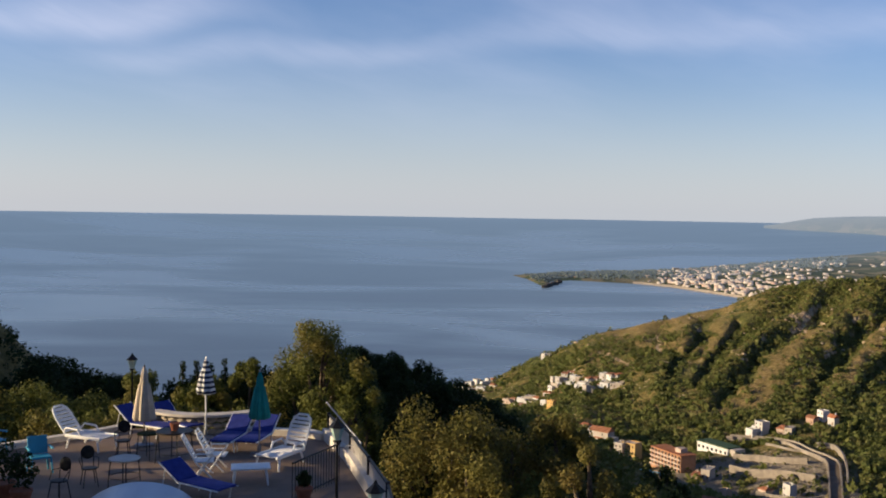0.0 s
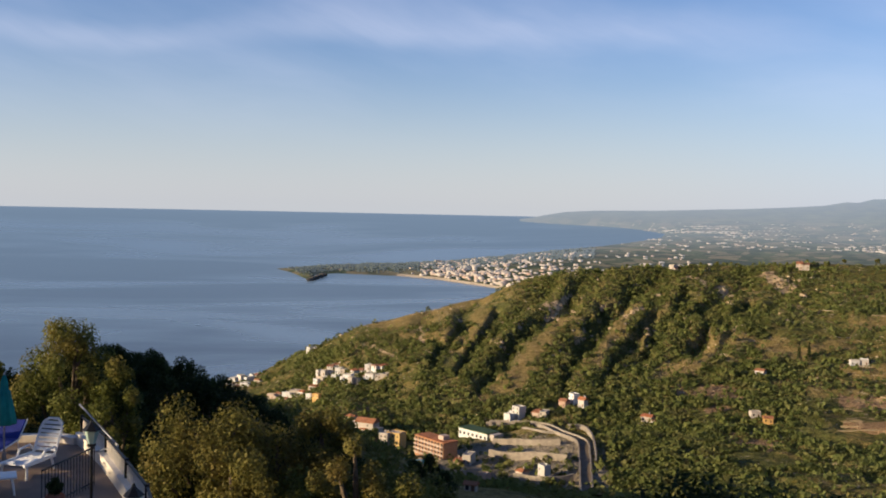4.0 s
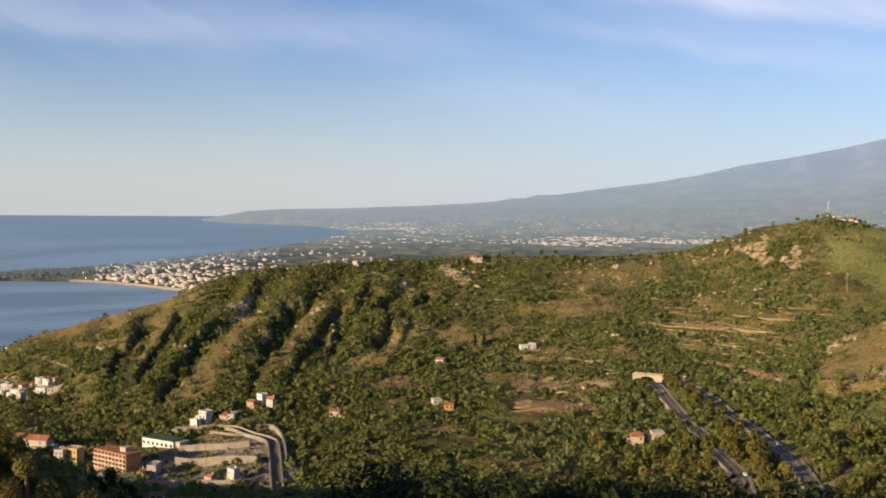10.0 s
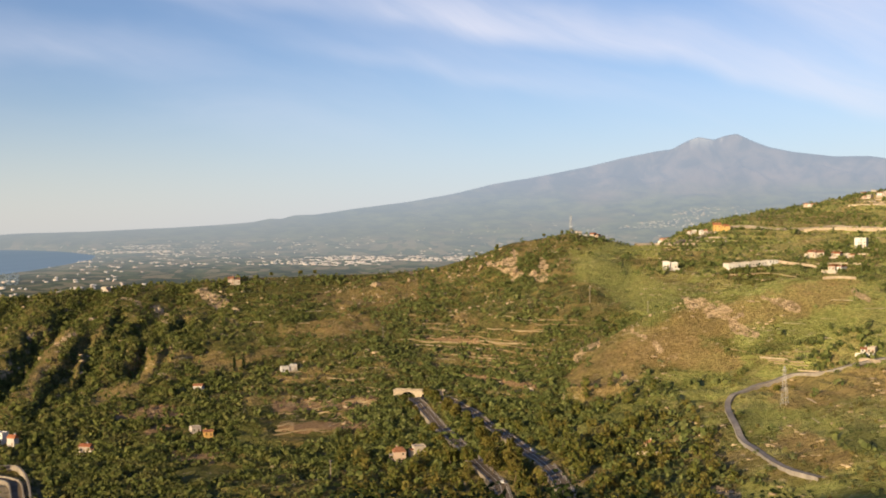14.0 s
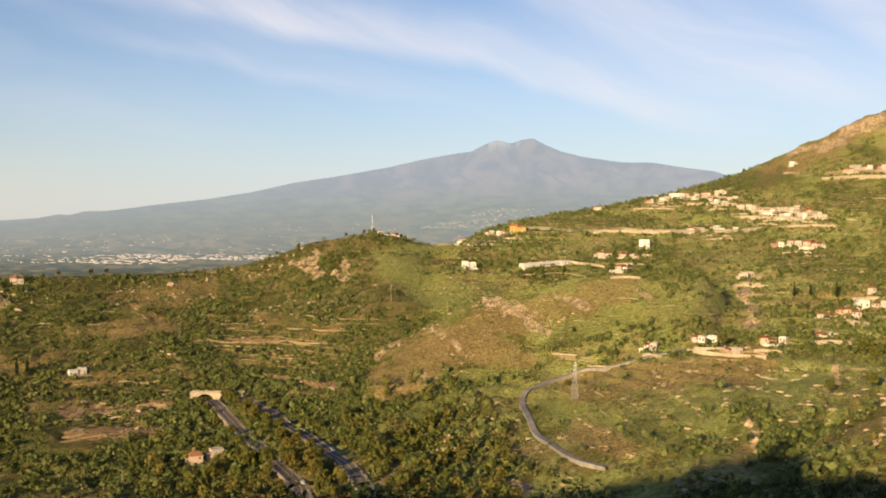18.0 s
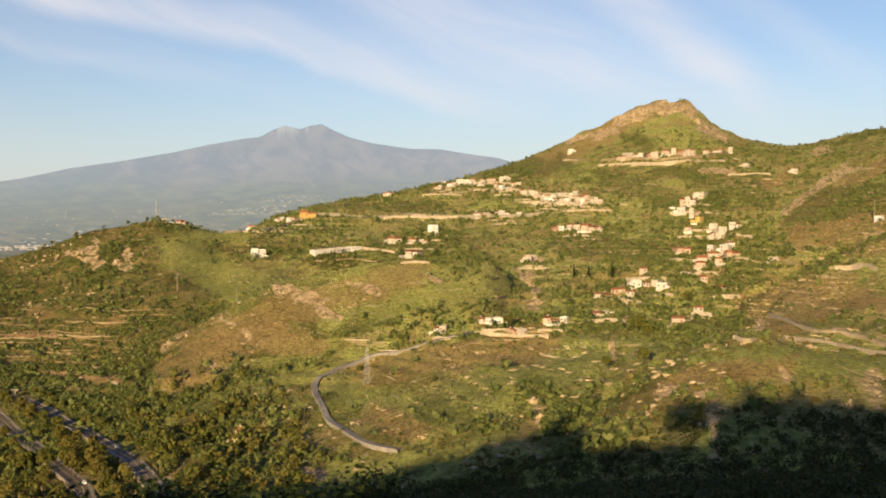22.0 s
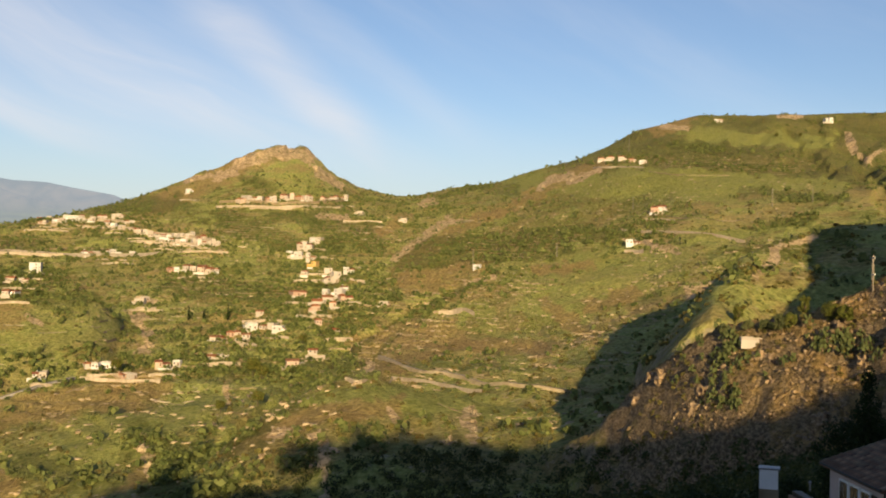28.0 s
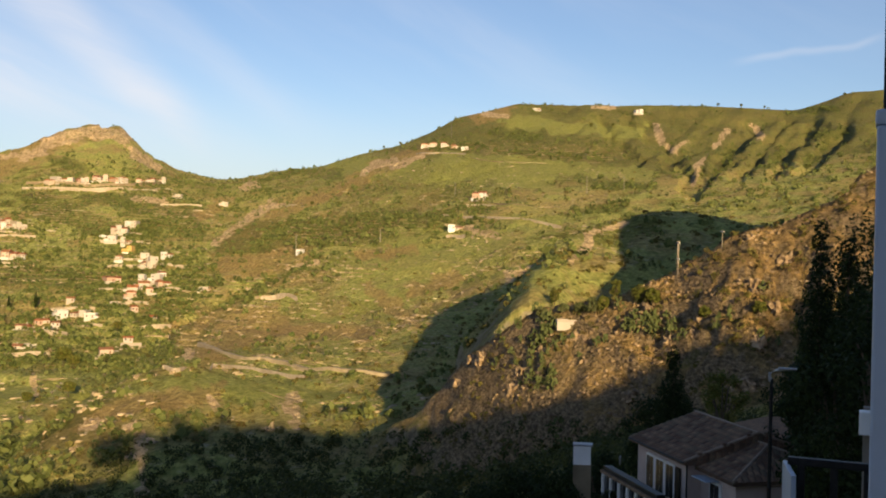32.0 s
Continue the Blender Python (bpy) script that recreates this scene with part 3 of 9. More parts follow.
COVER["rock", "far slope"] = [(99.2, 1.20, 100.8, 0.74, 0.22), (98.0, 1.31, 99.2, 1.20, 0.09), (89.2, -1.28, 91.1, -0.86, 0.13), (101.6, -1.58, 102.2, -1.13, 0.25), (85.1, -0.11, 86.7, 1.09, 0.13), (86.7, 1.09, 88.5, 2.31, 0.16), (89.7, -8.41, 90.0, -9.79, 0.25), (85.3, -8.66, 85.6, -8.81, 0.19), (78.8, -9.76, 79.4, -9.62, 0.19), (80.8, -10.07, 81.3, -9.77, 0.19), (93.5, 4.24, 95.1, 4.88, 0.19), (95.1, 4.57, 96.6, 5.21, 0.16), (105.2, -0.50, 106.3, 0.73, 0.22), (106.0, 1.03, 108.0, 1.66, 0.16)]
COVER["rock", "high ridge"] = [(109.4, 6.85, 110.5, 5.50, 0.19), (110.5, 5.50, 111.2, 6.11, 0.16), (112.1, 5.11, 111.6, 3.98, 0.19), (114.6, 6.91, 115.0, 6.46, 0.16), (106.1, 8.01, 107.3, 8.01, 0.09), (113.4, 6.77, 112.5, 5.87, 0.13), (99.8, 7.63, 101.4, 7.50, 0.13)]
COVER["green", "high ridge"] = [(111.6, 8.14, 114.5, 8.10, 0.16), (116.6, 7.77, 118.8, 7.86, 0.19), (117.7, 6.42, 119.1, 6.69, 0.25), (100.5, 6.55, 103.3, 6.44, 0.22), (113.7, 5.87, 112.6, 3.74, 0.16), (116.6, 6.14, 115.5, 4.66, 0.16), (118.8, 6.41, 117.2, 4.66, 0.16), (106.5, 3.67, 109.6, 3.71, 0.19)]
COVER["gully", "high ridge"] = [(108.0, 7.40, 110.5, 5.50, 0.32), (110.5, 5.50, 111.8, 3.27, 0.38), (114.6, 6.91, 111.8, 3.58, 0.32), (117.7, 6.87, 115.8, 4.51, 0.32), (119.4, 6.83, 117.2, 4.51, 0.28), (106.4, 7.24, 108.6, 4.94, 0.25), (116.3, 7.18, 114.0, 4.36, 0.25)]
COVER["gully", "valley"] = [(74.3, -11.64, 79.3, -7.48, 0.16), (79.3, -7.48, 83.9, -4.23, 0.16), (83.9, -4.23, 88.6, -1.55, 0.16)]
COVER["gully", "seaward"] = [(17.9, -6.52, 15.4, -9.98, 0.32), (22.2, -5.68, 19.9, -9.94, 0.38), (26.7, -4.65, 24.1, -8.30, 0.38), (14.1, -6.86, 12.5, -8.73, 0.25), (16.3, -5.91, 14.1, -9.04, 0.19), (24.9, -5.79, 22.1, -9.59, 0.22), (29.5, -5.05, 27.1, -7.60, 0.28)]
COVER["terrace", "groves"] = [(35.1, -10.16, 39.8, -9.26, 0.57), (37.1, -10.57, 40.1, -10.12, 0.51), (43.2, -5.93, 49.8, -7.29, 0.70), (49.2, -5.25, 52.0, -5.43, 0.44), (46.3, -7.55, 49.5, -7.76, 0.32), (59.9, -6.67, 64.5, -6.91, 0.25)]
COVER["terrace", "upper"] = [(61.7, 0.46, 66.8, 0.02, 0.41), (73.7, -1.48, 79.8, -1.95, 0.57), (64.2, -1.61, 66.8, -1.94, 0.32), (69.0, 2.16, 75.3, 1.02, 0.38), (76.2, 1.48, 80.7, 0.97, 0.44), (77.1, -6.00, 80.8, -7.15, 0.44)]
COVER["terrace", "far slope"] = [(99.4, 5.76, 106.8, 5.23, 0.28), (85.2, -2.73, 88.6, -1.87, 0.51), (81.0, 1.74, 84.8, 0.89, 0.51), (90.2, 0.70, 96.4, 1.21, 0.38), (85.3, 3.43, 91.7, 4.20, 0.25), (97.3, 2.10, 100.4, 2.31, 0.25), (90.5, -1.82, 94.9, -1.08, 0.28), (93.4, -5.51, 95.0, -5.77, 0.32)]


def strip_field(kind, A, E):
    """How far each place belongs to the strips of one kind of cover, 0 to 1."""
    out = np.zeros(E.shape)
    # ragged outlines
    wx, wy = np.repeat(A[:, None], E.shape[1], 1) * 1.4, E * 2.2
    sway_a, sway_e = fbm(wx, wy, 4, 0.6, 61) * 0.85, fbm(wx, wy, 4, 0.6, 62) * 0.42
    for (what, _), rows in COVER.items():
        if what != kind:
            continue
        for a0, e0, a1, e1, half in rows:
            lo, hi = min(a0, a1) - 2 * half - 0.8, max(a0, a1) + 2 * half + 0.8
            i = np.nonzero((A > lo) & (A < hi))[0]
            if not len(i):
                continue
            sway = min(1.0, half / 0.35)
            x, y = A[i, None] + sway_a[i] * sway, E[i] + sway_e[i] * sway
            dx, dy = a1 - a0, e1 - e0
            t = np.clip(((x - a0) * dx + (y - e0) * dy) / (dx * dx + dy * dy + 1e-9), 0, 1)
            d = np.hypot(x - a0 - t * dx, y - e0 - t * dy) / half
            out[i] = np.maximum(out[i], 1 - smooth(d, 0.45, 1.55))
    return out


def sight_angle(H):
    """Angle of every ground place over the level of the eye."""
    return np.degrees(np.arctan2(H - EYE[2], RR[None, :]))


AZ = np.concatenate([np.arange(-30, 126, 0.15), np.arange(126, 330, 1.6)])
RR = np.concatenate([0.3 * (160 / 0.3) ** (np.arange(70) / 70), np.arange(160, 420, 2.6), np.arange(420, 1700, 6.5), np.arange(1700, 3400, 14)])


def hill_field(lines, az, rr):
    out = np.zeros((len(az), len(rr)))
    rows = [line(k, az) for k in lines]
    for i in range(len(az)):
        out[i] = np.interp(rr, [0.0] + [float(r[i]) for r, _ in rows], [EYE[2] - 10.5] + [float(z[i]) for _, z in rows])
    return out


def blur(a, n, axis):
    pad = [(n, n) if k == axis else (0, 0) for k in (0, 1)]
    c = np.cumsum(np.pad(a, pad, mode="edge"), axis=axis)
    c = np.concatenate([np.zeros_like(np.take(c, [0], axis)), c], axis=axis)
    m = 2 * n + 1
    hi, lo = np.take(c, range(m, c.shape[axis]), axis), np.take(c, range(0, c.shape[axis] - m), axis)
    return (hi - lo) / m


def make_height():
    az = np.where(AZ > 265, AZ - 360, AZ)
    base = hill_field([NEAR_EDGE, NEAR_CREST, VALLEY, LOWER, MIDDLE, RIDGE, SHOULDER, SKYLINE, BEYOND], az, RR)
    base = blur(blur(base, 3, 1), 2, 0)
    A, R_ = np.meshgrid(np.radians(az), RR, indexing="ij")
    X, Y = R_ * np.sin(A), R_ * np.cos(A)
    rough = smooth(R_, 60, 500)
    # ribs and gullies running down the slopes, lumps and small banks
    deg = np.degrees(A)
    ribs = 0.32 * np.abs(np.sin(math.pi * (deg * 0.30 - R_ * 0.0036 + fbm(deg * 0.22, R_ * 0.004, 3, 0.5, 3) * 1.25)))
    slope_mask = smooth(R_, 450, 800) * (1 - smooth(R_, 1250, 1600) * 0.5) * (0.12 + 0.75 * (1 - smooth(deg, 24, 34)) * smooth(deg, 5, 10))
    high_ribs = np.abs(fbm(deg * 0.34 - R_ * 0.0016, R_ * 0.0009, 4, 0.5, 12))
    lift = -17 * (0.32 - np.clip(ribs, 0, 0.32)) / 0.32 * slope_mask * np.clip((EYE[2] + 30 - base) / 60, 0, 1) * smooth(base, 70, 130)
    lift += fbm(X / 90, Y / 90, 5, 0.5, 1) * 7 * rough + fbm(X / 22, Y / 22, 4, 0.55, 2) * 2.2 * rough
    lift += -9 * (0.3 - np.clip(high_ribs, 0, 0.3)) / 0.3 * smooth(deg, 99, 105) * smooth(R_, 1350, 1600) * (1 - smooth(R_, 2150, 2300))
    crest_keep = 1 - 0.75 * np.exp(-((R_ - line(RIDGE, az)[0][:, None]) / 60) ** 2)
    sky_keep = 1 - 0.8 * np.exp(-((R_ - line(SKYLINE, az)[0][:, None]) / 90) ** 2)
    base = base + lift * crest_keep * sky_keep
    cut = strip_field("gully", az, np.degrees(np.arctan2(base - EYE[2], R_)))
    base = base - cut * np.where(deg > 104, 9.0, np.where(deg > 70, 5.0, 8.0)) * smooth(R_, 450, 600) * sky_keep
    # broken rock on the peak
    peak = smooth(deg, 73, 76) * (1 - smooth(deg, 81.5, 83.5)) * smooth(R_, 1880, 1960) * (1 - smooth(R_, 2180, 2260))
    base = base + (np.abs(fbm(X / 45, Y / 45, 5, 0.6, 40)) * 26 - 7) * peak
    # terrace walls of the old olive groves
    grove = smooth(fbm(X / 260, Y / 260, 3, 0.5, 8), -0.1, 0.15) * smooth(deg, 26, 36) * (1 - smooth(deg, 104, 110)) * smooth(R_, 560, 700) * (1 - smooth(R_, 1500, 1700))
    step_h = 5.0
    q = base / step_h + fbm(X / 120, Y / 120, 2, 0.5, 9) * 0.8
    terr = (np.floor(q) + smooth(q - np.floor(q), 0.62, 1.0) - q) * step_h
    base = base + terr * 0.8 * grove
    for foot, edge, a0, a1, fall, rough_ in ((DOME_FOOT, DOME_EDGE, 50.3, 69, 0.22, 2.5), (LEDGE_FOOT, LEDGE_EDGE, 70.5, 95, 0.5, 4.0), (KNOLL_FOOT, KNOLL_EDGE, 98.3, 124, 0.45, 4.0)):
        body = hill_field([foot, edge], az, RR)
        re, ze = line(edge, az)
        rf = line(foot, az)[0]
        s = np.clip((R_ - rf[:, None]) / (re - rf)[:, None], 0, 1)
        body = np.where(R_ > re[:, None], ze[:, None] - (R_ - re[:, None]) * fall, body + np.sin(s * math.pi) * 2)
        body = body + fbm(X / 26, Y / 26, 4, 0.55, 13) * rough_ * (1 - 0.7 * np.exp(-((R_ - re[:, None]) / 25) ** 2))
        side = smooth(deg, a0 - 0.4, a0 + 0.8) * (1 - smooth(deg, a1, a1 + 4)) * smooth(R_, rf[:, None] - 30, rf[:, None])
        base = np.maximum(base, np.where(side > 0.01, body * side + (base - 25) * (1 - side), base - 25))
    spur = hill_field([SPUR_FOOT, SPUR_EDGE], az, RR)
    r1, z1 = line(SPUR_EDGE, az)
    behind = R_ > r1[:, None]
    spur = np.where(behind, z1[:, None] - (R_ - r1[:, None]) * 0.75, spur)
    crag = np.abs(fbm(X / 26 + Y / 40, Y / 30, 5, 0.58, 5)) * 10 + np.abs(fbm(X / 9, Y / 9, 4, 0.62, 6)) * 3.2
    # broken ledges of rock between smoother banks of dry grass
    ledge = (spur + fbm(X / 30, Y / 30, 3, 0.5, 15) * 6) / 9.0
    ledge = (smooth(ledge - np.floor(ledge), 0.45, 0.8) - (ledge - np.floor(ledge))) * 9.0
    rocky = smooth(fbm(X / 38, Y / 38, 3, 0.55, 16), -0.15, 0.15)
    edge_keep = 1 - 0.7 * np.exp(-((R_ - r1[:, None]) / 14) ** 2)
    spur = spur + ((crag - 3.0) * (0.45 + 0.55 * rocky) + ledge * 0.7 * rocky) * edge_keep * smooth(R_, 180, 240)
    inside = smooth(deg, 91.5, 94) * (1 - smooth(deg, 150, 158)) * smooth(R_, 90, 150)
    spur = np.where(inside > 0.02, spur * inside + (base - 30) * (1 - inside), base - 30)
    # the town's own hill behind the balcony, which keeps the morning sun off the ravine
    crest = np.interp(Y, [-260, -153, -135, -125, -112, -95, -71, -45, -7, 5, 12, 26, 36, 55, 66, 93, 118, 131, 154, 168], [314, 284, 277, 274, 267, 264, 261, 266, 265, 261, 238, 235, 224, 226, 249, 246, 239, 234, 211, 190])
    own = crest - np.abs(X + 70) * np.interp(Y, [50, 66], [0.42, 1.0])
    return np.where((X < -14) & (Y < 170), np.maximum(base, own), np.maximum(base, spur))


HEIGHT = make_height()


def sheet(name, X, Y, Z, mat, smooth_shade=True, close=False):
    """One grid mesh from arrays of places."""
    na, nr = X.shape
    me = bpy.data.meshes.new(name)
    idx = np.arange(na * nr).reshape(na, nr)
    if close:
        idx = np.concatenate([idx, idx[:1]], 0)
    q = np.stack([idx[:-1, :-1], idx[:-1, 1:], idx[1:, 1:], idx[1:, :-1]], -1).reshape(-1, 4)[:, ::-1]
    me.vertices.add(na * nr)
    me.vertices.foreach_set("co", np.stack([X, Y, Z], -1).reshape(-1))
    me.loops.add(q.size)
    me.loops.foreach_set("vertex_index", q.reshape(-1).astype(np.int32))
    me.polygons.add(len(q))
    me.polygons.foreach_set("loop_start", np.arange(0, q.size, 4, dtype=np.int32))
    me.polygons.foreach_set("use_smooth", np.full(len(q), smooth_shade))
    me.update(calc_edges=True)
    me.materials.append(mat)
    return new(name, me)


_A = np.radians(AZ)[:, None]
ground = tagged(sheet("ground", RR * np.sin(_A), RR * np.cos(_A), HEIGHT, M_GROUND, close=True),
                "steep green and tawny hillsides with scrub, olive terraces and rock", "hillside", kind="structure")


COVER_AT = {k: strip_field(k, np.where(AZ > 265, AZ - 360, AZ), sight_angle(HEIGHT)) for k in ("rock", "tawny", "green", "lawn", "soil", "terrace")}
for _name, _kinds in (("cover_wild", ("rock", "tawny", "green")), ("cover_farm", ("lawn", "soil", "terrace"))):
    _layer = ground.data.attributes.new(_name, "FLOAT_COLOR", "POINT")
    _layer.data.foreach_set("color", np.stack([COVER_AT[k] for k in _kinds] + [np.ones(HEIGHT.shape)], -1).astype(np.float32).reshape(-1))


def covered(kind, az, r):
    """How far places by bearing and distance belong to one kind of cover."""
    i = np.clip(np.searchsorted(AZ, az), 0, len(AZ) - 1)
    j = np.clip(np.searchsorted(RR, r), 0, len(RR) - 1)
    return COVER_AT[kind][i, j]


def ground_z(x, y):
    """Height of the hills at a place."""
    az, r = math.degrees(math.atan2(x, y)), math.hypot(x, y)
    if az < -30:
        az += 360
    i = min(max(int(np.searchsorted(AZ, az)) - 1, 0), len(AZ) - 2)
    j = min(max(int(np.searchsorted(RR, r)) - 1, 0), len(RR) - 2)
    u = min(max((az - AZ[i]) / (AZ[i + 1] - AZ[i]), 0), 1)
    v = min(max((r - RR[j]) / (RR[j + 1] - RR[j]), 0), 1)
    h = HEIGHT
    return float((h[i, j] * (1 - v) + h[i, j + 1] * v) * (1 - u) + (h[i + 1, j] * (1 - v) + h[i + 1, j + 1] * v) * u)


def spot(az, el, rmin=170.0):
    """Where the line of sight from the balcony at a bearing and angle meets the hills."""
    rr = RR[RR > rmin]
    x, y = rr * math.sin(radians(az)), rr * math.cos(radians(az))
    i = min(max(int(np.searchsorted(AZ, az)) - 1, 0), len(AZ) - 2)
    u = (az - AZ[i]) / (AZ[i + 1] - AZ[i])
    z = (HEIGHT[i] * (1 - u) + HEIGHT[i + 1] * u)[RR > rmin]
    e = np.degrees(np.arctan2(z - EYE[2], rr))
    hits = np.nonzero(e >= el)[0]
    j = int(hits[0]) if len(hits) else int(np.argmax(e))
    if len(hits) and j > 0:
        k = (el - e[j - 1]) / (e[j] - e[j - 1])
        r = rr[j - 1] + k * (rr[j] - rr[j - 1])
    else:
        r = rr[j]
    p = bearing(az, float(r))
    return Vector((p.x, p.y, ground_z(p.x, p.y)))


# ---- sea and distance ----
EARTH = 7.4e6


def pull(X, Y, Z):
    """Brings what lies more than 2.5 km off closer along the line of sight, so that the whole distance ends 4.9 km away."""
    dx, dy, dz = X - EYE[0], Y - EYE[1], Z - EYE[2]
    d = np.sqrt(dx * dx + dy * dy + dz * dz)
    near, room = 2500.0, 2400.0
    d2 = np.where(d > near, near + room * (1 - room / (np.maximum(d, near) - near + room)), d)
    k = d2 / d
    return EYE[0] + dx * k, EYE[1] + dy * k, EYE[2] + dz * k


def build_sea(n, at):
    far_ = n.add("ShaderNodeVectorMath", operation="LENGTH", ins={0: at}).outputs["Value"]
    wind = n.noise(n.stretch(at, (0.0009, 0.0024, 0.0024), rot=(0, 0, radians(-14))), 1.0, 3.0, 0.5, 1.0)
    wind2 = n.noise(n.stretch(at, (0.0006, 0.0017, 0.0017), (4, 1, 0), (0, 0, radians(9))), 1.0, 3.0, 0.5, 0.9)
    slick = n.step(n.math("ADD", n.math("MULTIPLY", wind, 0.6), n.math("MULTIPLY", wind2, 0.5)), 0.46, 0.66)
    col = n.mix(slick, (0.074, 0.110, 0.152), (0.118, 0.162, 0.208))
    rgh = n.math("ADD", n.math("MULTIPLY", slick, -0.16), 0.38)
    wave = n.noise(at, 0.06, 4.0, 0.5)
    return col, wave, rgh


def painted_haze(m, near, far, most, colour):
    """Paints morning haze over a far surface as emission, growing with distance."""
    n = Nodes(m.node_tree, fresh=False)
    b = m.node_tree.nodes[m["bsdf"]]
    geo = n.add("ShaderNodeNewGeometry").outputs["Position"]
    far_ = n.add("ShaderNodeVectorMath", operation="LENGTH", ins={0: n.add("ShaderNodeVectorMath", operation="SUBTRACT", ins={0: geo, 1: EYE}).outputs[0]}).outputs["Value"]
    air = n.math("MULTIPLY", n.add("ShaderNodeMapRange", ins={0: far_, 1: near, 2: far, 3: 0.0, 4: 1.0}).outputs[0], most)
    glow = n.add("ShaderNodeEmission", ins={0: (*colour, 1.0), 1: HAZE_GLOW})
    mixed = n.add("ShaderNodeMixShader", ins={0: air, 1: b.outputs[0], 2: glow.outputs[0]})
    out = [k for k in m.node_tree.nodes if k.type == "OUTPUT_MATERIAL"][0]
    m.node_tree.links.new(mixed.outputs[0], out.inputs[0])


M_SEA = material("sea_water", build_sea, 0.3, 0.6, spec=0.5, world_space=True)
# sea haze is painted into the water as emission
painted_haze(M_SEA, 900.0, 4800.0, 0.55, (0.24, 0.32, 0.42))
_az = np.radians(np.arange(-60, 140, 0.5))[:, None]
_r = np.concatenate([np.arange(300, 3000, 60), 3000 * (59000 / 3000) ** (np.arange(0, 161) / 160)])
_X, _Y = _r * np.sin(_az), _r * np.cos(_az)
_Z = -(_r ** 2) / (2 * EARTH) + _az * 0
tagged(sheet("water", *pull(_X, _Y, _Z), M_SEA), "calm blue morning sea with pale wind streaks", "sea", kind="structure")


def sea_range(el):
    """Distance at which the sea lies at an angle below the level of the eye."""
    t = np.tan(np.radians(-np.asarray(el, float)))
    return EARTH * (t - np.sqrt(np.maximum(t * t - 2 * EYE[2] / EARTH, 0)))


# Shore of the cape, the town's beach and the long coast behind, as bearing and angle of the water's edge
SHORE = [(3.9, -3.62), (4.8, -3.85), (5.6, -4.2), (6.1, -4.25), (6.0, -3.95), (7.2, -3.85), (9.0, -3.9), (11.0, -3.95), (13.0, -4.1), (15.0, -4.35), (17.0, -4.6), (19, -4.9), (24, -5.1),
         (140, -5.2), (140, 1.0), (17.6, 1.0), (17.4, -0.74), (18.5, -0.80), (20, -0.86), (22, -0.92), (23.5, -1.0), (24.6, -1.12), (25.4, -1.25), (25.2, -1.45), (24.2, -1.65), (23.0, -1.85), (22, -2.0), (20.8, -2.15),
         (19.5, -2.3), (18, -2.5), (16, -2.75), (13.5, -3.05), (11, -3.2), (8.5, -3.3), (6.5, -3.42), (5.0, -3.55)]


def shore_distance(A, E):
    """Signed distance to the shore in degrees, with heights drawn out near the horizon; positive on land."""
    def warp(e):
        return np.log(np.clip(-np.asarray(e, float) - 0.40, 0.03, None)) * -2.2
    px, py = np.array([p[0] for p in SHORE]) * 0.5, warp([p[1] for p in SHORE])
    qx, qy = A * 0.5, warp(E)
    best, inside = np.full(qx.shape, 1e9), np.zeros(qx.shape, bool)
    for i in range(len(px)):
        x0, y0, x1, y1 = px[i - 1], py[i - 1], px[i], py[i]
        dx, dy = x1 - x0, y1 - y0
        t = np.clip(((qx - x0) * dx + (qy - y0) * dy) / (dx * dx + dy * dy + 1e-12), 0, 1)
        best = np.minimum(best, np.hypot(qx - x0 - t * dx, qy - y0 - t * dy))
        cross = ((y0 > qy) != (y1 > qy)) & (qx < dx * (qy - y0) / (dy + 1e-12) + x0)
        inside ^= cross
    return np.where(inside, best, -best)


VOLCANO = [(17, -0.62), (18.2, -0.5), (20, -0.2), (21.6, -0.1), (25, -0.02), (29.4, 0.15), (32, 0.3), (33.6, 0.42), (34.6, 0.62), (35.2, 0.6), (35.9, 0.8), (37, 0.82), (39, 1.1), (42.1, 1.48), (44.6, 1.9), (46.9, 2.43), (49, 2.75), (52, 3.3), (54, 3.75), (55.9, 4.1), (56.8, 4.22), (57.6, 4.64), (58.2, 4.84), (59.0, 4.66),
           (59.6, 4.86), (60.2, 4.95), (60.9, 4.58), (61.8, 4.2), (63.0, 3.9), (65.1, 3.58), (66.8, 3.54), (68.7, 3.22), (70.1, 3.02), (71, 2.7), (75, 2.2), (82, 1.5), (95, 0.6), (130, 0.2)]


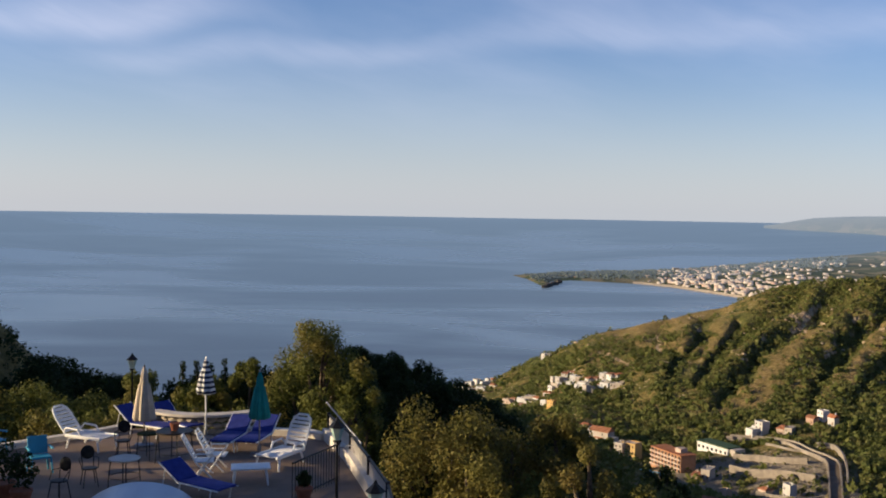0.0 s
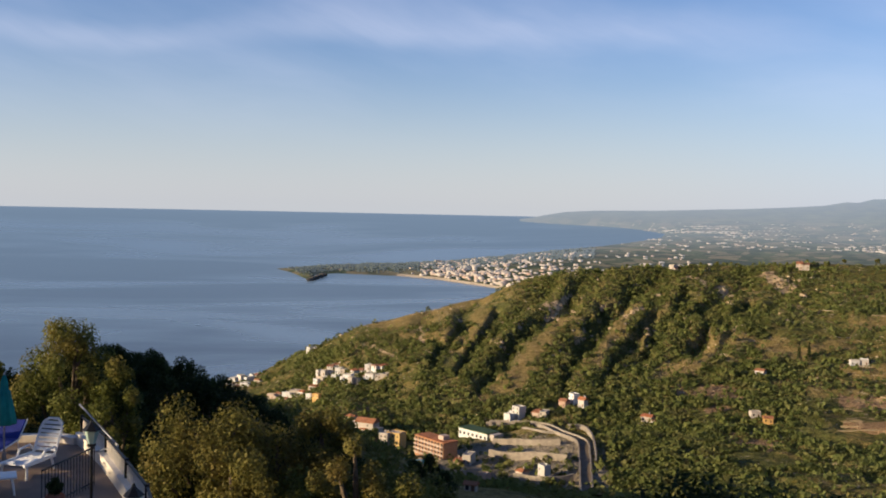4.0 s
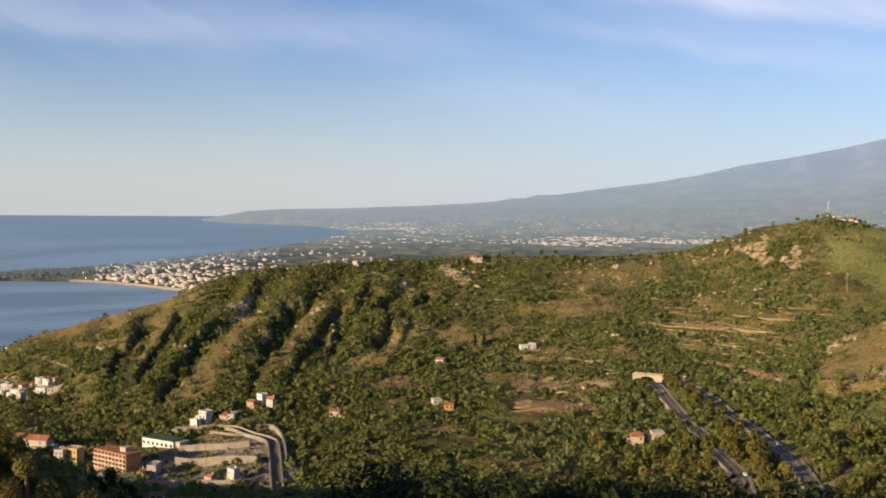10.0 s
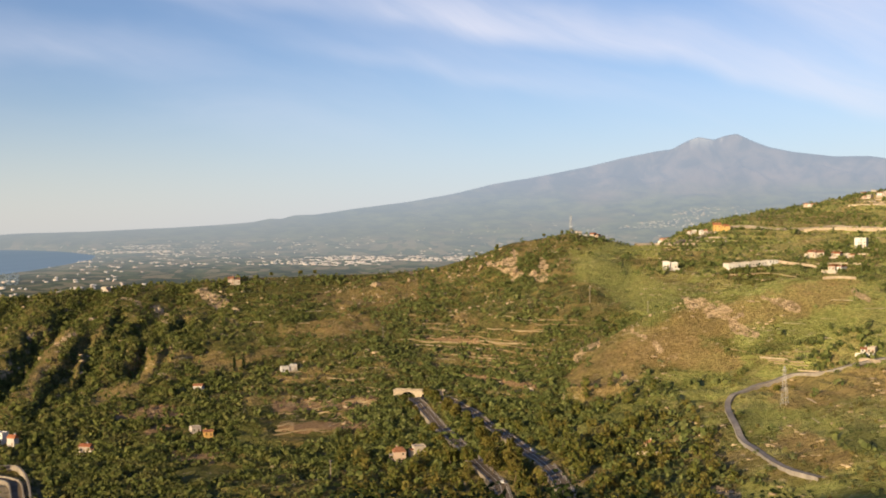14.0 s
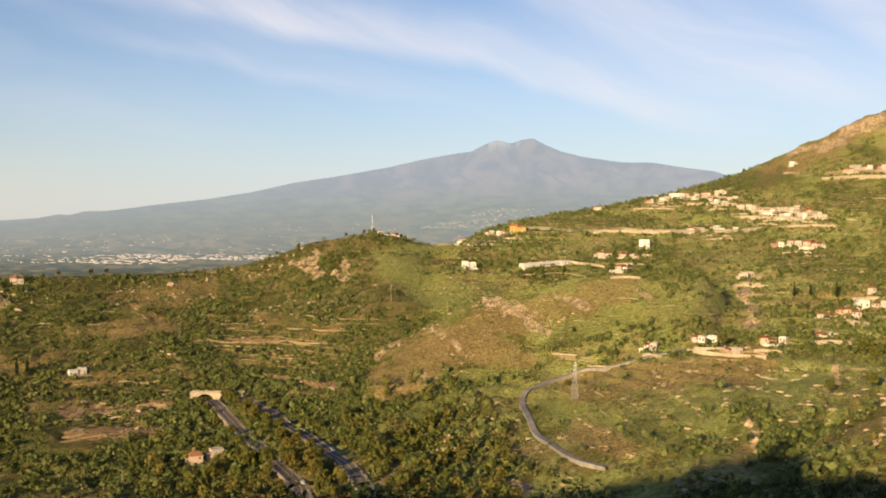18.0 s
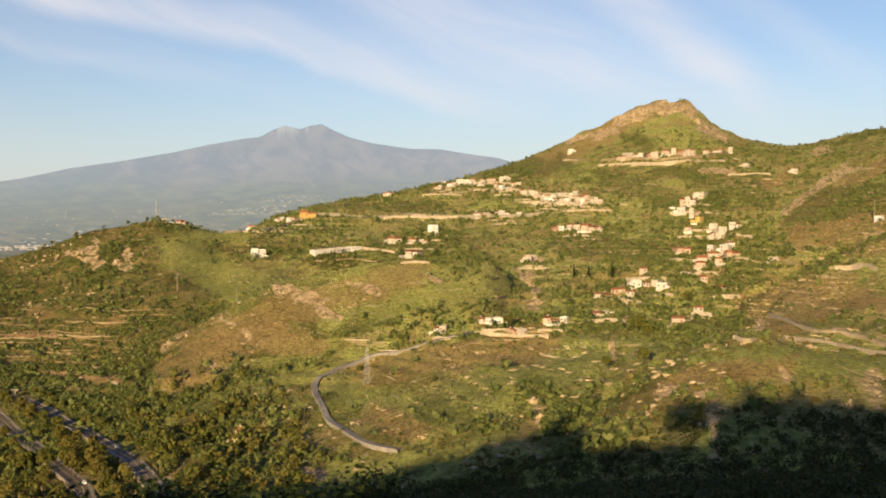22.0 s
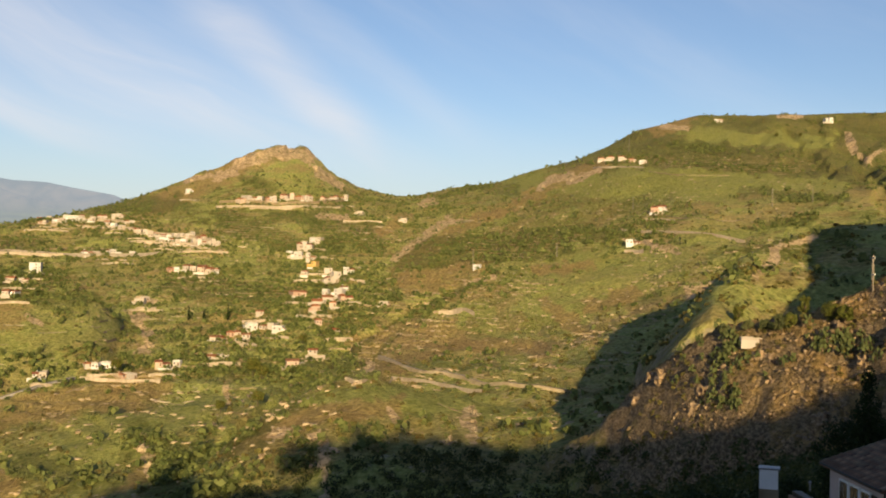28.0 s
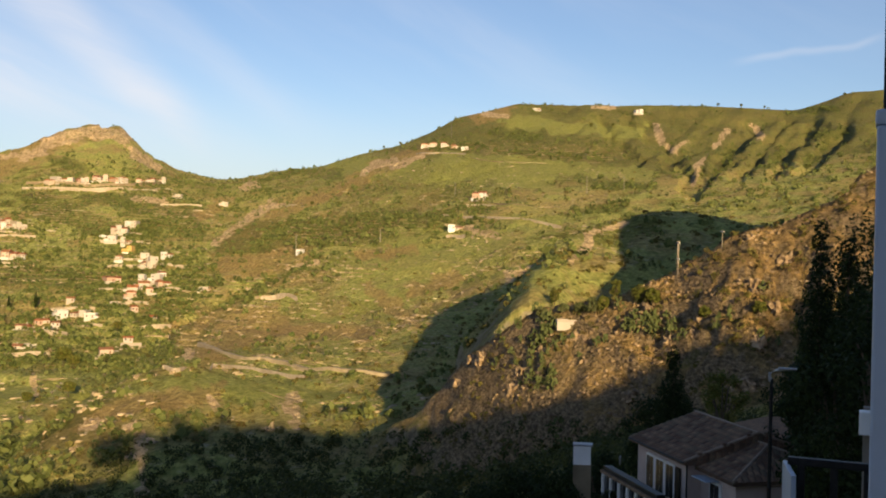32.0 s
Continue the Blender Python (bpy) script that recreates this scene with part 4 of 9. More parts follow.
def build_distance(n, at):
    xyz = n.add("ShaderNodeSeparateXYZ", ins={0: at})
    far_ = n.add("ShaderNodeVectorMath", operation="LENGTH", ins={0: at}).outputs["Value"]
    fine = n.noise(n.stretch(at, (0.012, 0.012, 0.05)), 1.0, 8.0, 0.65)
    fields = n.add("ShaderNodeTexVoronoi", ins={"Vector": n.stretch(at, (0.022, 0.022, 0.022)), "Scale": 1.0}).outputs["Color"]
    broad = n.noise(n.stretch(at, (0.002, 0.002, 0.01)), 1.0, 4.0)
    green = n.mix(n.step(fine, 0.3, 0.7), (0.015, 0.03, 0.010), (0.11, 0.13, 0.05))
    land = n.mix(n.math("MULTIPLY", n.math("MULTIPLY", n.step(fields, 0.45, 0.75), n.step(xyz.outputs[2], 222.0, 180.0)), 0.6), green, (0.28, 0.22, 0.13))
    land = n.mix(n.step(broad, 0.5, 0.75), land, (0.12, 0.10, 0.06))
    strips = n.noise(n.stretch(at, (0.004, 0.004, 0.045)), 1.0, 6.0, 0.6, 0.6)
    land = n.mix(n.math("MULTIPLY", n.step(strips, 0.52, 0.66), 0.8), land, (0.025, 0.04, 0.02))
    lava = n.mix(n.step(n.noise(n.stretch(at, (0.006, 0.006, 0.008)), 1.0, 7.0, 0.65, 1.2), 0.36, 0.64), (0.045, 0.045, 0.05), (0.15, 0.125, 0.12))
    high = n.step(n.math("ADD", xyz.outputs[2], n.math("MULTIPLY", broad, 160.0)), 380.0, 560.0)
    snow = n.math("MULTIPLY", n.step(xyz.outputs[2], 560.0, 680.0), n.step(n.noise(n.stretch(at, (0.02, 0.02, 0.004)), 1.0, 6.0, 0.65), 0.48, 0.60))
    return n.mix(n.math("MULTIPLY", snow, 0.7), n.mix(high, land, lava), (0.75, 0.76, 0.80)), fine


def distance_material():
    """Far land with morning haze painted on: emission mixed in, growing with distance."""
    m = material("far_land", build_distance, 0.95, 0.0, spec=0.0, world_space=True)
    n = Nodes(m.node_tree, fresh=False)
    b = m.node_tree.nodes[m["bsdf"]]
    geo = n.add("ShaderNodeNewGeometry").outputs["Position"]
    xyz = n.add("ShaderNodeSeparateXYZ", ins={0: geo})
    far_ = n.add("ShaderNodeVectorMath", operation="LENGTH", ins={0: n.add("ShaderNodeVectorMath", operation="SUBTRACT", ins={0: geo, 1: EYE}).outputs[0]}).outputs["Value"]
    # share of painted haze, more with distance and low down
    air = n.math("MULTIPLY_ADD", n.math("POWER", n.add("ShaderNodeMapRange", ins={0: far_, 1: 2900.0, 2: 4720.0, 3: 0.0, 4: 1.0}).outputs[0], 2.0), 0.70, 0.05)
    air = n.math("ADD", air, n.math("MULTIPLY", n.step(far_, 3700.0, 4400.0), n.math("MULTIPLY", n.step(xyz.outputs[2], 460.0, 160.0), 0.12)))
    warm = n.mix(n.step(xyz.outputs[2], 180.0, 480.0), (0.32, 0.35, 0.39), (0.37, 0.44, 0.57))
    glow = n.add("ShaderNodeEmission", ins={0: warm, 1: HAZE_GLOW})
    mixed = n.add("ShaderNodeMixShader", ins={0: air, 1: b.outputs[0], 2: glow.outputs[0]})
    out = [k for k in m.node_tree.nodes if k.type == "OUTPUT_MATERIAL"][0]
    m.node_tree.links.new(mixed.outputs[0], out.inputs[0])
    return m


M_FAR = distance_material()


def far_height(A, R_):
    """Height above the sea of the coast plain and the volcano; A in degrees."""
    drop = R_ ** 2 / (2 * EARTH)
    E = np.degrees(np.arctan2(-drop - EYE[2], R_))
    sd = shore_distance(A, E)
    X, Y = R_ * np.sin(np.radians(A)), R_ * np.cos(np.radians(A))
    z = np.clip(sd * 60, -12, 9) + smooth(sd, 0.1, 1.2) * 14 + fbm(X / 900, Y / 900, 4, 0.5, 4) * 10 * smooth(sd, 0.2, 1.0)
    k = np.array(VOLCANO)
    top = 28000 * np.tan(np.radians(np.interp(A, k[:, 0], k[:, 1]))) + EYE[2] + 28000 ** 2 / (2 * EARTH)
    s = np.clip((R_ - 9000) / 19000, 0, 1)
    rise = top * (0.35 * s + 0.65 * s ** 2.2)
    rise *= 1 + fbm(A * 0.5 + R_ / 9000, R_ / 4000, 5, 0.55, 7) * 0.22 * (1 - s ** 6)
    z = z + np.where(sd > 0, rise, 0) * smooth(sd, 0.0, 0.5)
    back = np.clip((R_ - 28000) / 4000, 0, 1)
    return z * (1 - back) - 200 * back - drop


_aa = np.arange(2.0, 130, 0.16)
_r = np.concatenate([np.arange(2300, 5000, 30), 5000 * (32000 / 5000) ** (np.arange(0, 181) / 180)])
_A2, _R2 = np.meshgrid(_aa, _r, indexing="ij")
_Zf = far_height(_A2, _R2)
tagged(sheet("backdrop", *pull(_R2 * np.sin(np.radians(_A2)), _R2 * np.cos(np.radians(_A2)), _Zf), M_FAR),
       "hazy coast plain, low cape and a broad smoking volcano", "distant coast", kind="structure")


# ---- building blocks ----
def part(name, bm, mat, parent=None, label="", m=None, smooth_shade=False):
    """Links a bmesh as one mesh object under a thing or part."""
    me = bpy.data.meshes.new(name)
    bm.to_mesh(me)
    bm.free()
    me.materials.append(mat)
    if smooth_shade:
        me.polygons.foreach_set("use_smooth", np.full(len(me.polygons), True))
    ob = new(name, me)
    if parent:
        ob.parent = parent
    if m is not None:
        ob.matrix_basis = m
    if label:
        tagged(ob, label)
    return ob


def empty(name, m, label, category, group=""):
    e = new(name)
    e.matrix_basis = m
    return tagged(e, label, category, group)


def box(size, at=(0, 0, 0), turn=0.0, bevel=0.0, bm=None, tilt=0.0):
    bm = bm or bmesh.new()
    m = Matrix.Translation(at) @ Euler((tilt, 0, turn)).to_matrix().to_4x4() @ Matrix.Diagonal((*size, 1))
    got = bmesh.ops.create_cube(bm, size=1.0, matrix=m)
    if bevel:
        edges = {e for v in got["verts"] for e in v.link_edges}
        bmesh.ops.bevel(bm, geom=list(edges), offset=bevel, segments=2, affect="EDGES", profile=0.6)
    return bm


def rod(points, radius, bm=None, sides=8, end_radius=None):
    """A round bar along points, tapering where end_radius is given."""
    bm = bm or bmesh.new()
    pts = [Vector(p) for p in points]
    rings = []
    for i, p in enumerate(pts):
        d = (pts[min(i + 1, len(pts) - 1)] - pts[max(i - 1, 0)]).normalized()
        side = d.cross(Vector((0, 0, 1)) if abs(d.z) < 0.9 else Vector((1, 0, 0))).normalized()
        up = side.cross(d)
        r = radius if end_radius is None else radius + (end_radius - radius) * i / (len(pts) - 1)
        rings.append([bm.verts.new(p + (side * math.cos(a) + up * math.sin(a)) * r) for a in (2 * math.pi * k / sides for k in range(sides))])
    for a, b in zip(rings, rings[1:]):
        for k in range(sides):
            bm.faces.new((a[k], a[(k + 1) % sides], b[(k + 1) % sides], b[k]))
    bm.faces.new(rings[0][::-1])
    bm.faces.new(rings[-1])
    return bm


def lathe(profile, sides=20, bm=None, wave=0.0, folds=0):
    """A turned shape from (radius, height) pairs; wave and folds pleat it."""
    bm = bm or bmesh.new()
    rings = []
    for r, z in profile:
        ring = []
        for k in range(sides):
            a = 2 * math.pi * k / sides
            q = r * (1 + wave * math.cos(folds * a)) if folds else r
            ring.append(bm.verts.new((q * math.cos(a), q * math.sin(a), z)))
        rings.append(ring)
    for a, b in zip(rings, rings[1:]):
        for k in range(sides):
            bm.faces.new((a[k], a[(k + 1) % sides], b[(k + 1) % sides], b[k]))
    bm.faces.new(rings[0][::-1])
    bm.faces.new(rings[-1])
    return bm


def mesh_from(name, verts, faces, mat):
    """One mesh object from numpy arrays; faces all have the same number of corners."""
    me = bpy.data.meshes.new(name)
    k = faces.shape[1]
    me.vertices.add(len(verts))
    me.vertices.foreach_set("co", np.ascontiguousarray(verts, dtype=np.float32).reshape(-1))
    me.loops.add(faces.size)
    me.loops.foreach_set("vertex_index", faces.reshape(-1).astype(np.int32))
    me.polygons.add(len(faces))
    me.polygons.foreach_set("loop_start", np.arange(0, faces.size, k, dtype=np.int32))
    me.update(calc_edges=True)
    me.materials.append(mat)
    return me


RNG = np.random.default_rng(11)


def leaves(centres, radii, count, size, flat=0.85, hull=0.55):
    """Pointed leaf blades spread through round clumps: corners and faces."""
    k = len(centres)
    which = RNG.choice(k, count, p=radii ** 2 / np.sum(radii ** 2))
    d = RNG.normal(size=(count, 3))
    d /= np.linalg.norm(d, axis=1)[:, None]
    out = d * (radii[which] * (hull + (1 - hull) * RNG.random(count) ** 0.6))[:, None]
    out[:, 2] *= flat
    p = centres[which] + out
    n = d + RNG.normal(size=(count, 3)) * 0.7 + np.array((0, 0, 0.35))
    n /= np.linalg.norm(n, axis=1)[:, None]
    u = np.cross(n, RNG.normal(size=(count, 3)))
    u /= np.linalg.norm(u, axis=1)[:, None]
    v = np.cross(n, u)
    s = (size * (0.55 + 0.9 * RNG.random(count)))[:, None]
    quad = np.stack([p - u * s, p + v * s * 0.55 + n * s * 0.15, p + u * s, p - v * s * 0.55 + n * s * 0.15], 1)
    return quad.reshape(-1, 3), np.arange(count * 4).reshape(-1, 4)


def leaf_material(name, a, b, c=None, rough=0.6, d=None, inland=None):
    def build(n, at):
        isl = n.add("ShaderNodeNewGeometry").outputs["Random Per Island"]
        rnd = n.add("ShaderNodeObjectInfo").outputs["Random"]
        col = n.mix(isl, a, b)
        if c:
            col = n.mix(n.math("MULTIPLY", n.step(n.noise(at, 0.35, 2.0), 0.48, 0.66), 0.8), col, c)
        if d:
            col = n.mix(n.math("MULTIPLY", n.step(n.noise(at, 0.06, 4.0, 0.65), 0.46, 0.66), 0.85), col, d)
        if inland:
            # lighter, drier growth up the valley than towards the sea
            xy = n.add("ShaderNodeSeparateXYZ", ins={0: at})
            up = n.math("SUBTRACT", n.math("MULTIPLY", xy.outputs[0], 0.9), n.math("MULTIPLY", xy.outputs[1], 0.5))
            col = n.mix(n.math("MULTIPLY", n.step(up, -60.0, 260.0), 0.75), col, n.mix(isl, (0.078, 0.104, 0.034), inland))
        return n.mix(n.math("MULTIPLY", rnd, 0.35), col, (0.62, 0.7, 0.5), "MULTIPLY")
    m = material(name, build, rough, spec=0.12)
    # light passes through thin leaves
    n = Nodes(m.node_tree, fresh=False)
    b = m.node_tree.nodes[m["bsdf"]]
    thin = n.add("ShaderNodeBsdfTranslucent")
    m.node_tree.links.new(b.inputs["Base Color"].links[0].from_socket, thin.inputs[0])
    mixed = n.add("ShaderNodeMixShader", ins={0: 0.33, 1: b.outputs[0], 2: thin.outputs[0]})
    out = [k for k in m.node_tree.nodes if k.type == "OUTPUT_MATERIAL"][0]
    m.node_tree.links.new(mixed.outputs[0], out.inputs[0])
    return m


M_LEAF = leaf_material("broad_leaves", (0.070, 0.084, 0.020), (0.18, 0.185, 0.046), (0.21, 0.17, 0.05))
# evergreen tone, also put on shaded slopes to darken their shade
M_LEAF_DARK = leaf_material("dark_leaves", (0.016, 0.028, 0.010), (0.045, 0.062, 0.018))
# darker leaf colour that deepens the ravine's shade
M_SHADE = leaf_material("shade_leaves", (0.040, 0.052, 0.018), (0.105, 0.115, 0.036))
M_LEAF_GOLD = leaf_material("golden_leaves", (0.10, 0.098, 0.025), (0.24, 0.205, 0.055), (0.17, 0.125, 0.038))
M_LEAF_OLIVE = leaf_material("olive_leaves", (0.080, 0.098, 0.042), (0.20, 0.205, 0.095), (0.13, 0.145, 0.055))
M_BARK = plain("bark", (0.06, 0.045, 0.03), (0.16, 0.12, 0.085), 6.0, 0.95, 0.03)
M_WHITE = plain("white_plastic", (0.72, 0.72, 0.70), (0.80, 0.80, 0.79), 2.0, 0.45, spec=0.5)
M_BLUE = plain("blue_canvas", (0.012, 0.022, 0.16), (0.025, 0.04, 0.24), 5.0, 0.8, 0.004)
M_TEAL = plain("teal_canvas", (0.01, 0.16, 0.15), (0.02, 0.25, 0.23), 4.0, 0.8, 0.004)
M_CREAM = plain("cream_canvas", (0.42, 0.36, 0.27), (0.58, 0.50, 0.40), 4.0, 0.85, 0.004)
M_IRON = plain("black_iron", (0.010, 0.010, 0.011), (0.03, 0.03, 0.03), 9.0, 0.5, 0.003, 0.6)
M_STEEL = plain("grey_metal", (0.22, 0.22, 0.23), (0.34, 0.34, 0.35), 7.0, 0.45, 0.002, 0.7)
M_GLASS_PALE = plain("lamp_glass", (0.30, 0.42, 0.38), (0.42, 0.52, 0.48), 3.0, 0.25, spec=0.6)
M_CLAY = plain("terracotta", (0.23, 0.075, 0.04), (0.36, 0.14, 0.075), 6.0, 0.85, 0.004)
M_AQUA = plain("turquoise_plastic", (0.03, 0.25, 0.38), (0.05, 0.32, 0.46), 3.0, 0.45, spec=0.5)
M_STONE = material("pale_stone", lambda n, at: tint(n, at, (0.22, 0.18, 0.13), (0.46, 0.40, 0.31), 1.3, 6.0), 0.9, 0.03)
M_WALL_STONE = material("dry_stone", lambda n, at: tint(n, at, (0.15, 0.115, 0.07), (0.31, 0.245, 0.16), 0.4, 7.0), 0.95, 0.15, world_space=True)
M_ROCK = material("crag", lambda n, at: tint(n, at, (0.17, 0.125, 0.075), (0.55, 0.43, 0.285), 0.3, 8.0), 0.95, 0.3, world_space=True)
M_SPUR_ROCK = material("spur_rock", lambda n, at: tint(n, at, (0.085, 0.058, 0.034), (0.42, 0.30, 0.185), 0.8, 8.0), 0.95, 0.25, world_space=True)
M_ASPHALT = material("asphalt", lambda n, at: tint(n, at, (0.125, 0.095, 0.068), (0.20, 0.16, 0.12), 0.3, 6.0), 0.95, 0.02, spec=0.05, world_space=True)
M_LANE = material("worn_lane", lambda n, at: tint(n, at, (0.19, 0.17, 0.155), (0.31, 0.285, 0.26), 0.3, 6.0), 0.95, 0.02, spec=0.05, world_space=True)
M_PAVE = material("road_edge", lambda n, at: tint(n, at, (0.17, 0.145, 0.12), (0.30, 0.26, 0.21), 0.3, 6.0), 0.9, 0.02, world_space=True)
M_TRACK = material("dirt_track", lambda n, at: tint(n, at, (0.28, 0.22, 0.14), (0.46, 0.38, 0.26), 0.25, 6.0), 0.95, 0.05, world_space=True)
M_VILLAGE_WALL = material("village_wall", lambda n, at: tint(n, at, (0.25, 0.20, 0.145), (0.44, 0.37, 0.285), 0.35, 6.0), 0.95, 0.05, world_space=True)
M_PAINT_LINE = plain("road_paint", (0.55, 0.55, 0.53), (0.7, 0.7, 0.68), 1.0, 0.7)
M_WINDOW = plain("dark_window", (0.02, 0.022, 0.026), (0.05, 0.05, 0.055), 2.0, 0.15, spec=0.6)
M_SHUTTER = plain("brown_shutter", (0.10, 0.055, 0.03), (0.17, 0.10, 0.06), 3.0, 0.7)
WALLS = [per_object("white_wall", [(0.0, (0.64, 0.65, 0.66)), (0.6, (0.52, 0.51, 0.49)), (1.0, (0.42, 0.39, 0.36))], 0.5),
         per_object("cream_wall", [(0.0, (0.41, 0.36, 0.30)), (0.5, (0.45, 0.41, 0.37)), (1.0, (0.35, 0.30, 0.25))], 0.5),
         per_object("pink_wall", [(0.0, (0.42, 0.31, 0.24)), (0.5, (0.50, 0.41, 0.34)), (1.0, (0.38, 0.24, 0.18))], 0.5),
         per_object("ochre_wall", [(0.0, (0.50, 0.29, 0.08)), (1.0, (0.52, 0.36, 0.14))], 0.5)]


def tile_build(n, at):
    wave = n.add("ShaderNodeTexWave", ins={"Vector": n.stretch(at, (1, 1, 0.0)), "Scale": 1.6, "Distortion": 0.6, "Detail": 1.0}).outputs[1]
    rnd = n.add("ShaderNodeObjectInfo").outputs["Random"]
    col = n.ramp(rnd, (0.0, (0.34, 0.12, 0.06)), (0.5, (0.42, 0.17, 0.08)), (1.0, (0.30, 0.14, 0.08)))
    spots = n.noise(at, 1.2, 5.0, 0.65)
    col = n.mix(n.step(spots, 0.45, 0.75), col, (0.22, 0.15, 0.10))
    return n.mix(n.math("MULTIPLY", wave, 0.35), col, (0.35, 0.3, 0.26), "MULTIPLY"), wave


M_TILE = material("roof_tiles", tile_build, 0.9, 0.05, spec=0.15)
M_FLAT_ROOF = plain("flat_roof", (0.34, 0.29, 0.24), (0.48, 0.43, 0.37), 0.8, 0.9, 0.01)


# ---- trees ----
def broad_tree(name, label, height, spread, n_leaves, leaf, mat, seed, at=(0, 0, 0), trunk_to=0.45, clumps=16, category="tree"):
    """Trunk with limbs under a crown of leaf clumps with an uneven outline."""
    rnd = random.Random(seed)
    root = empty(name, pose(*at), label, category)
    bm = rod([(0, 0, -0.6), (rnd.uniform(-.1, .1) * spread, rnd.uniform(-.1, .1) * spread, height * trunk_to * 0.6), (rnd.uniform(-.2, .2) * spread, rnd.uniform(-.2, .2) * spread, height * 0.7)],
             height * 0.03, sides=7, end_radius=height * 0.012)
    cs, rs = [], []
    clumps = int(clumps * 1.7)
    for i in range(clumps):
        a, u = i * 2.4 + rnd.random(), rnd.random()
        z = height * (trunk_to + (0.93 - trunk_to) * (i + 0.5) / clumps)
        wide = spread * 0.5 * math.sin(math.pi * min(0.97, 0.25 + 0.72 * (z / height - trunk_to) / (1 - trunk_to) * 0.95)) * rnd.uniform(0.45, 1.0)
        c = Vector((math.cos(a) * wide, math.sin(a) * wide, z + rnd.uniform(-.05, .05) * height))
        cs.append(c)
        rs.append(spread * rnd.uniform(0.08, 0.20))
        if i % 3 == 0:
            rod([(0, 0, height * trunk_to * rnd.uniform(0.7, 1.1)), c * 0.6 + Vector((0, 0, c.z * 0.3)), c], height * 0.012, bm, 5, height * 0.003)
    part("trunk", bm, M_BARK, root, smooth_shade=True)
    v, f = leaves(np.array([tuple(c) for c in cs]), np.array(rs), n_leaves, leaf, 1.15, 0.2)
    crown = new("crown", mesh_from("crown", v, f, mat))
    crown.parent = root
    return root


def cypress(name, label, height, width, n_leaves, leaf, mat, seed, at=(0, 0, 0)):
    """A narrow column of upright leaf tufts, thickest below the middle."""
    rnd = random.Random(seed)
    root = empty(name, pose(*at), label, "tree")
    part("trunk", rod([(0, 0, -0.5), (0, 0, height * 0.5), (0, 0, height * 0.96)], width * 0.11, sides=6, end_radius=0.02), M_BARK, root)
    cs, rs = [], []
    for i in range(26):
        t = i / 25
        w = width * 0.5 * (math.sin(math.pi * min(1.0, 0.12 + t * 0.86)) ** 0.7) * (1.05 - 0.5 * t)
        a = i * 2.4
        cs.append((math.cos(a) * w * 0.45, math.sin(a) * w * 0.45, height * (0.07 + 0.89 * t)))
        rs.append(max(0.12 * width, w * rnd.uniform(0.55, 0.8)))
    v, f = leaves(np.array(cs), np.array(rs), n_leaves, leaf, 1.5)
    crown = new("crown", mesh_from("crown", v, f, mat))
    crown.parent = root
    return root


M_PAD = leaf_material("cactus_pads", (0.05, 0.075, 0.03), (0.13, 0.15, 0.06), None, 0.7)


def cactus_pad():
    me = bpy.data.meshes.new("pad")
    bm = bmesh.new()
    bmesh.ops.create_icosphere(bm, subdivisions=1, radius=1.0, matrix=Matrix.Diagonal((0.36, 0.09, 0.52, 1)))
    bm.to_mesh(me)
    bm.free()
    me.materials.append(M_PAD)
    return me


CACTUS_PAD = cactus_pad()


def prickly_pear(label, seed, at):
    """A cactus of flat oval pads growing from one another."""
    rnd = random.Random(seed)
    root = empty("prickly_pear", pose(*at), label, "cactus", "cacti on the rocky spur")
    part("stem", rod([(0, 0, -0.4), (0.1, 0, 0.7), (0, 0.1, 1.6)], 0.18, sides=6, end_radius=0.08), M_PAD, root)
    for k in range(15):
        z = 0.4 + 2.4 * rnd.random()
        w = (2.0 - 0.3 * z) * rnd.random()
        a = rnd.random() * 6.28
        m = Matrix.Translation((w * math.cos(a), w * math.sin(a), z)) @ Euler((rnd.uniform(-.5, .5), rnd.uniform(-.5, .5), rnd.random() * 6.28)).to_matrix().to_4x4() @ Matrix.Diagonal((1.1, 1.1, 1.1, 1))
        o = new("pad", CACTUS_PAD)
        o.parent, o.matrix_basis = root, m
    return root


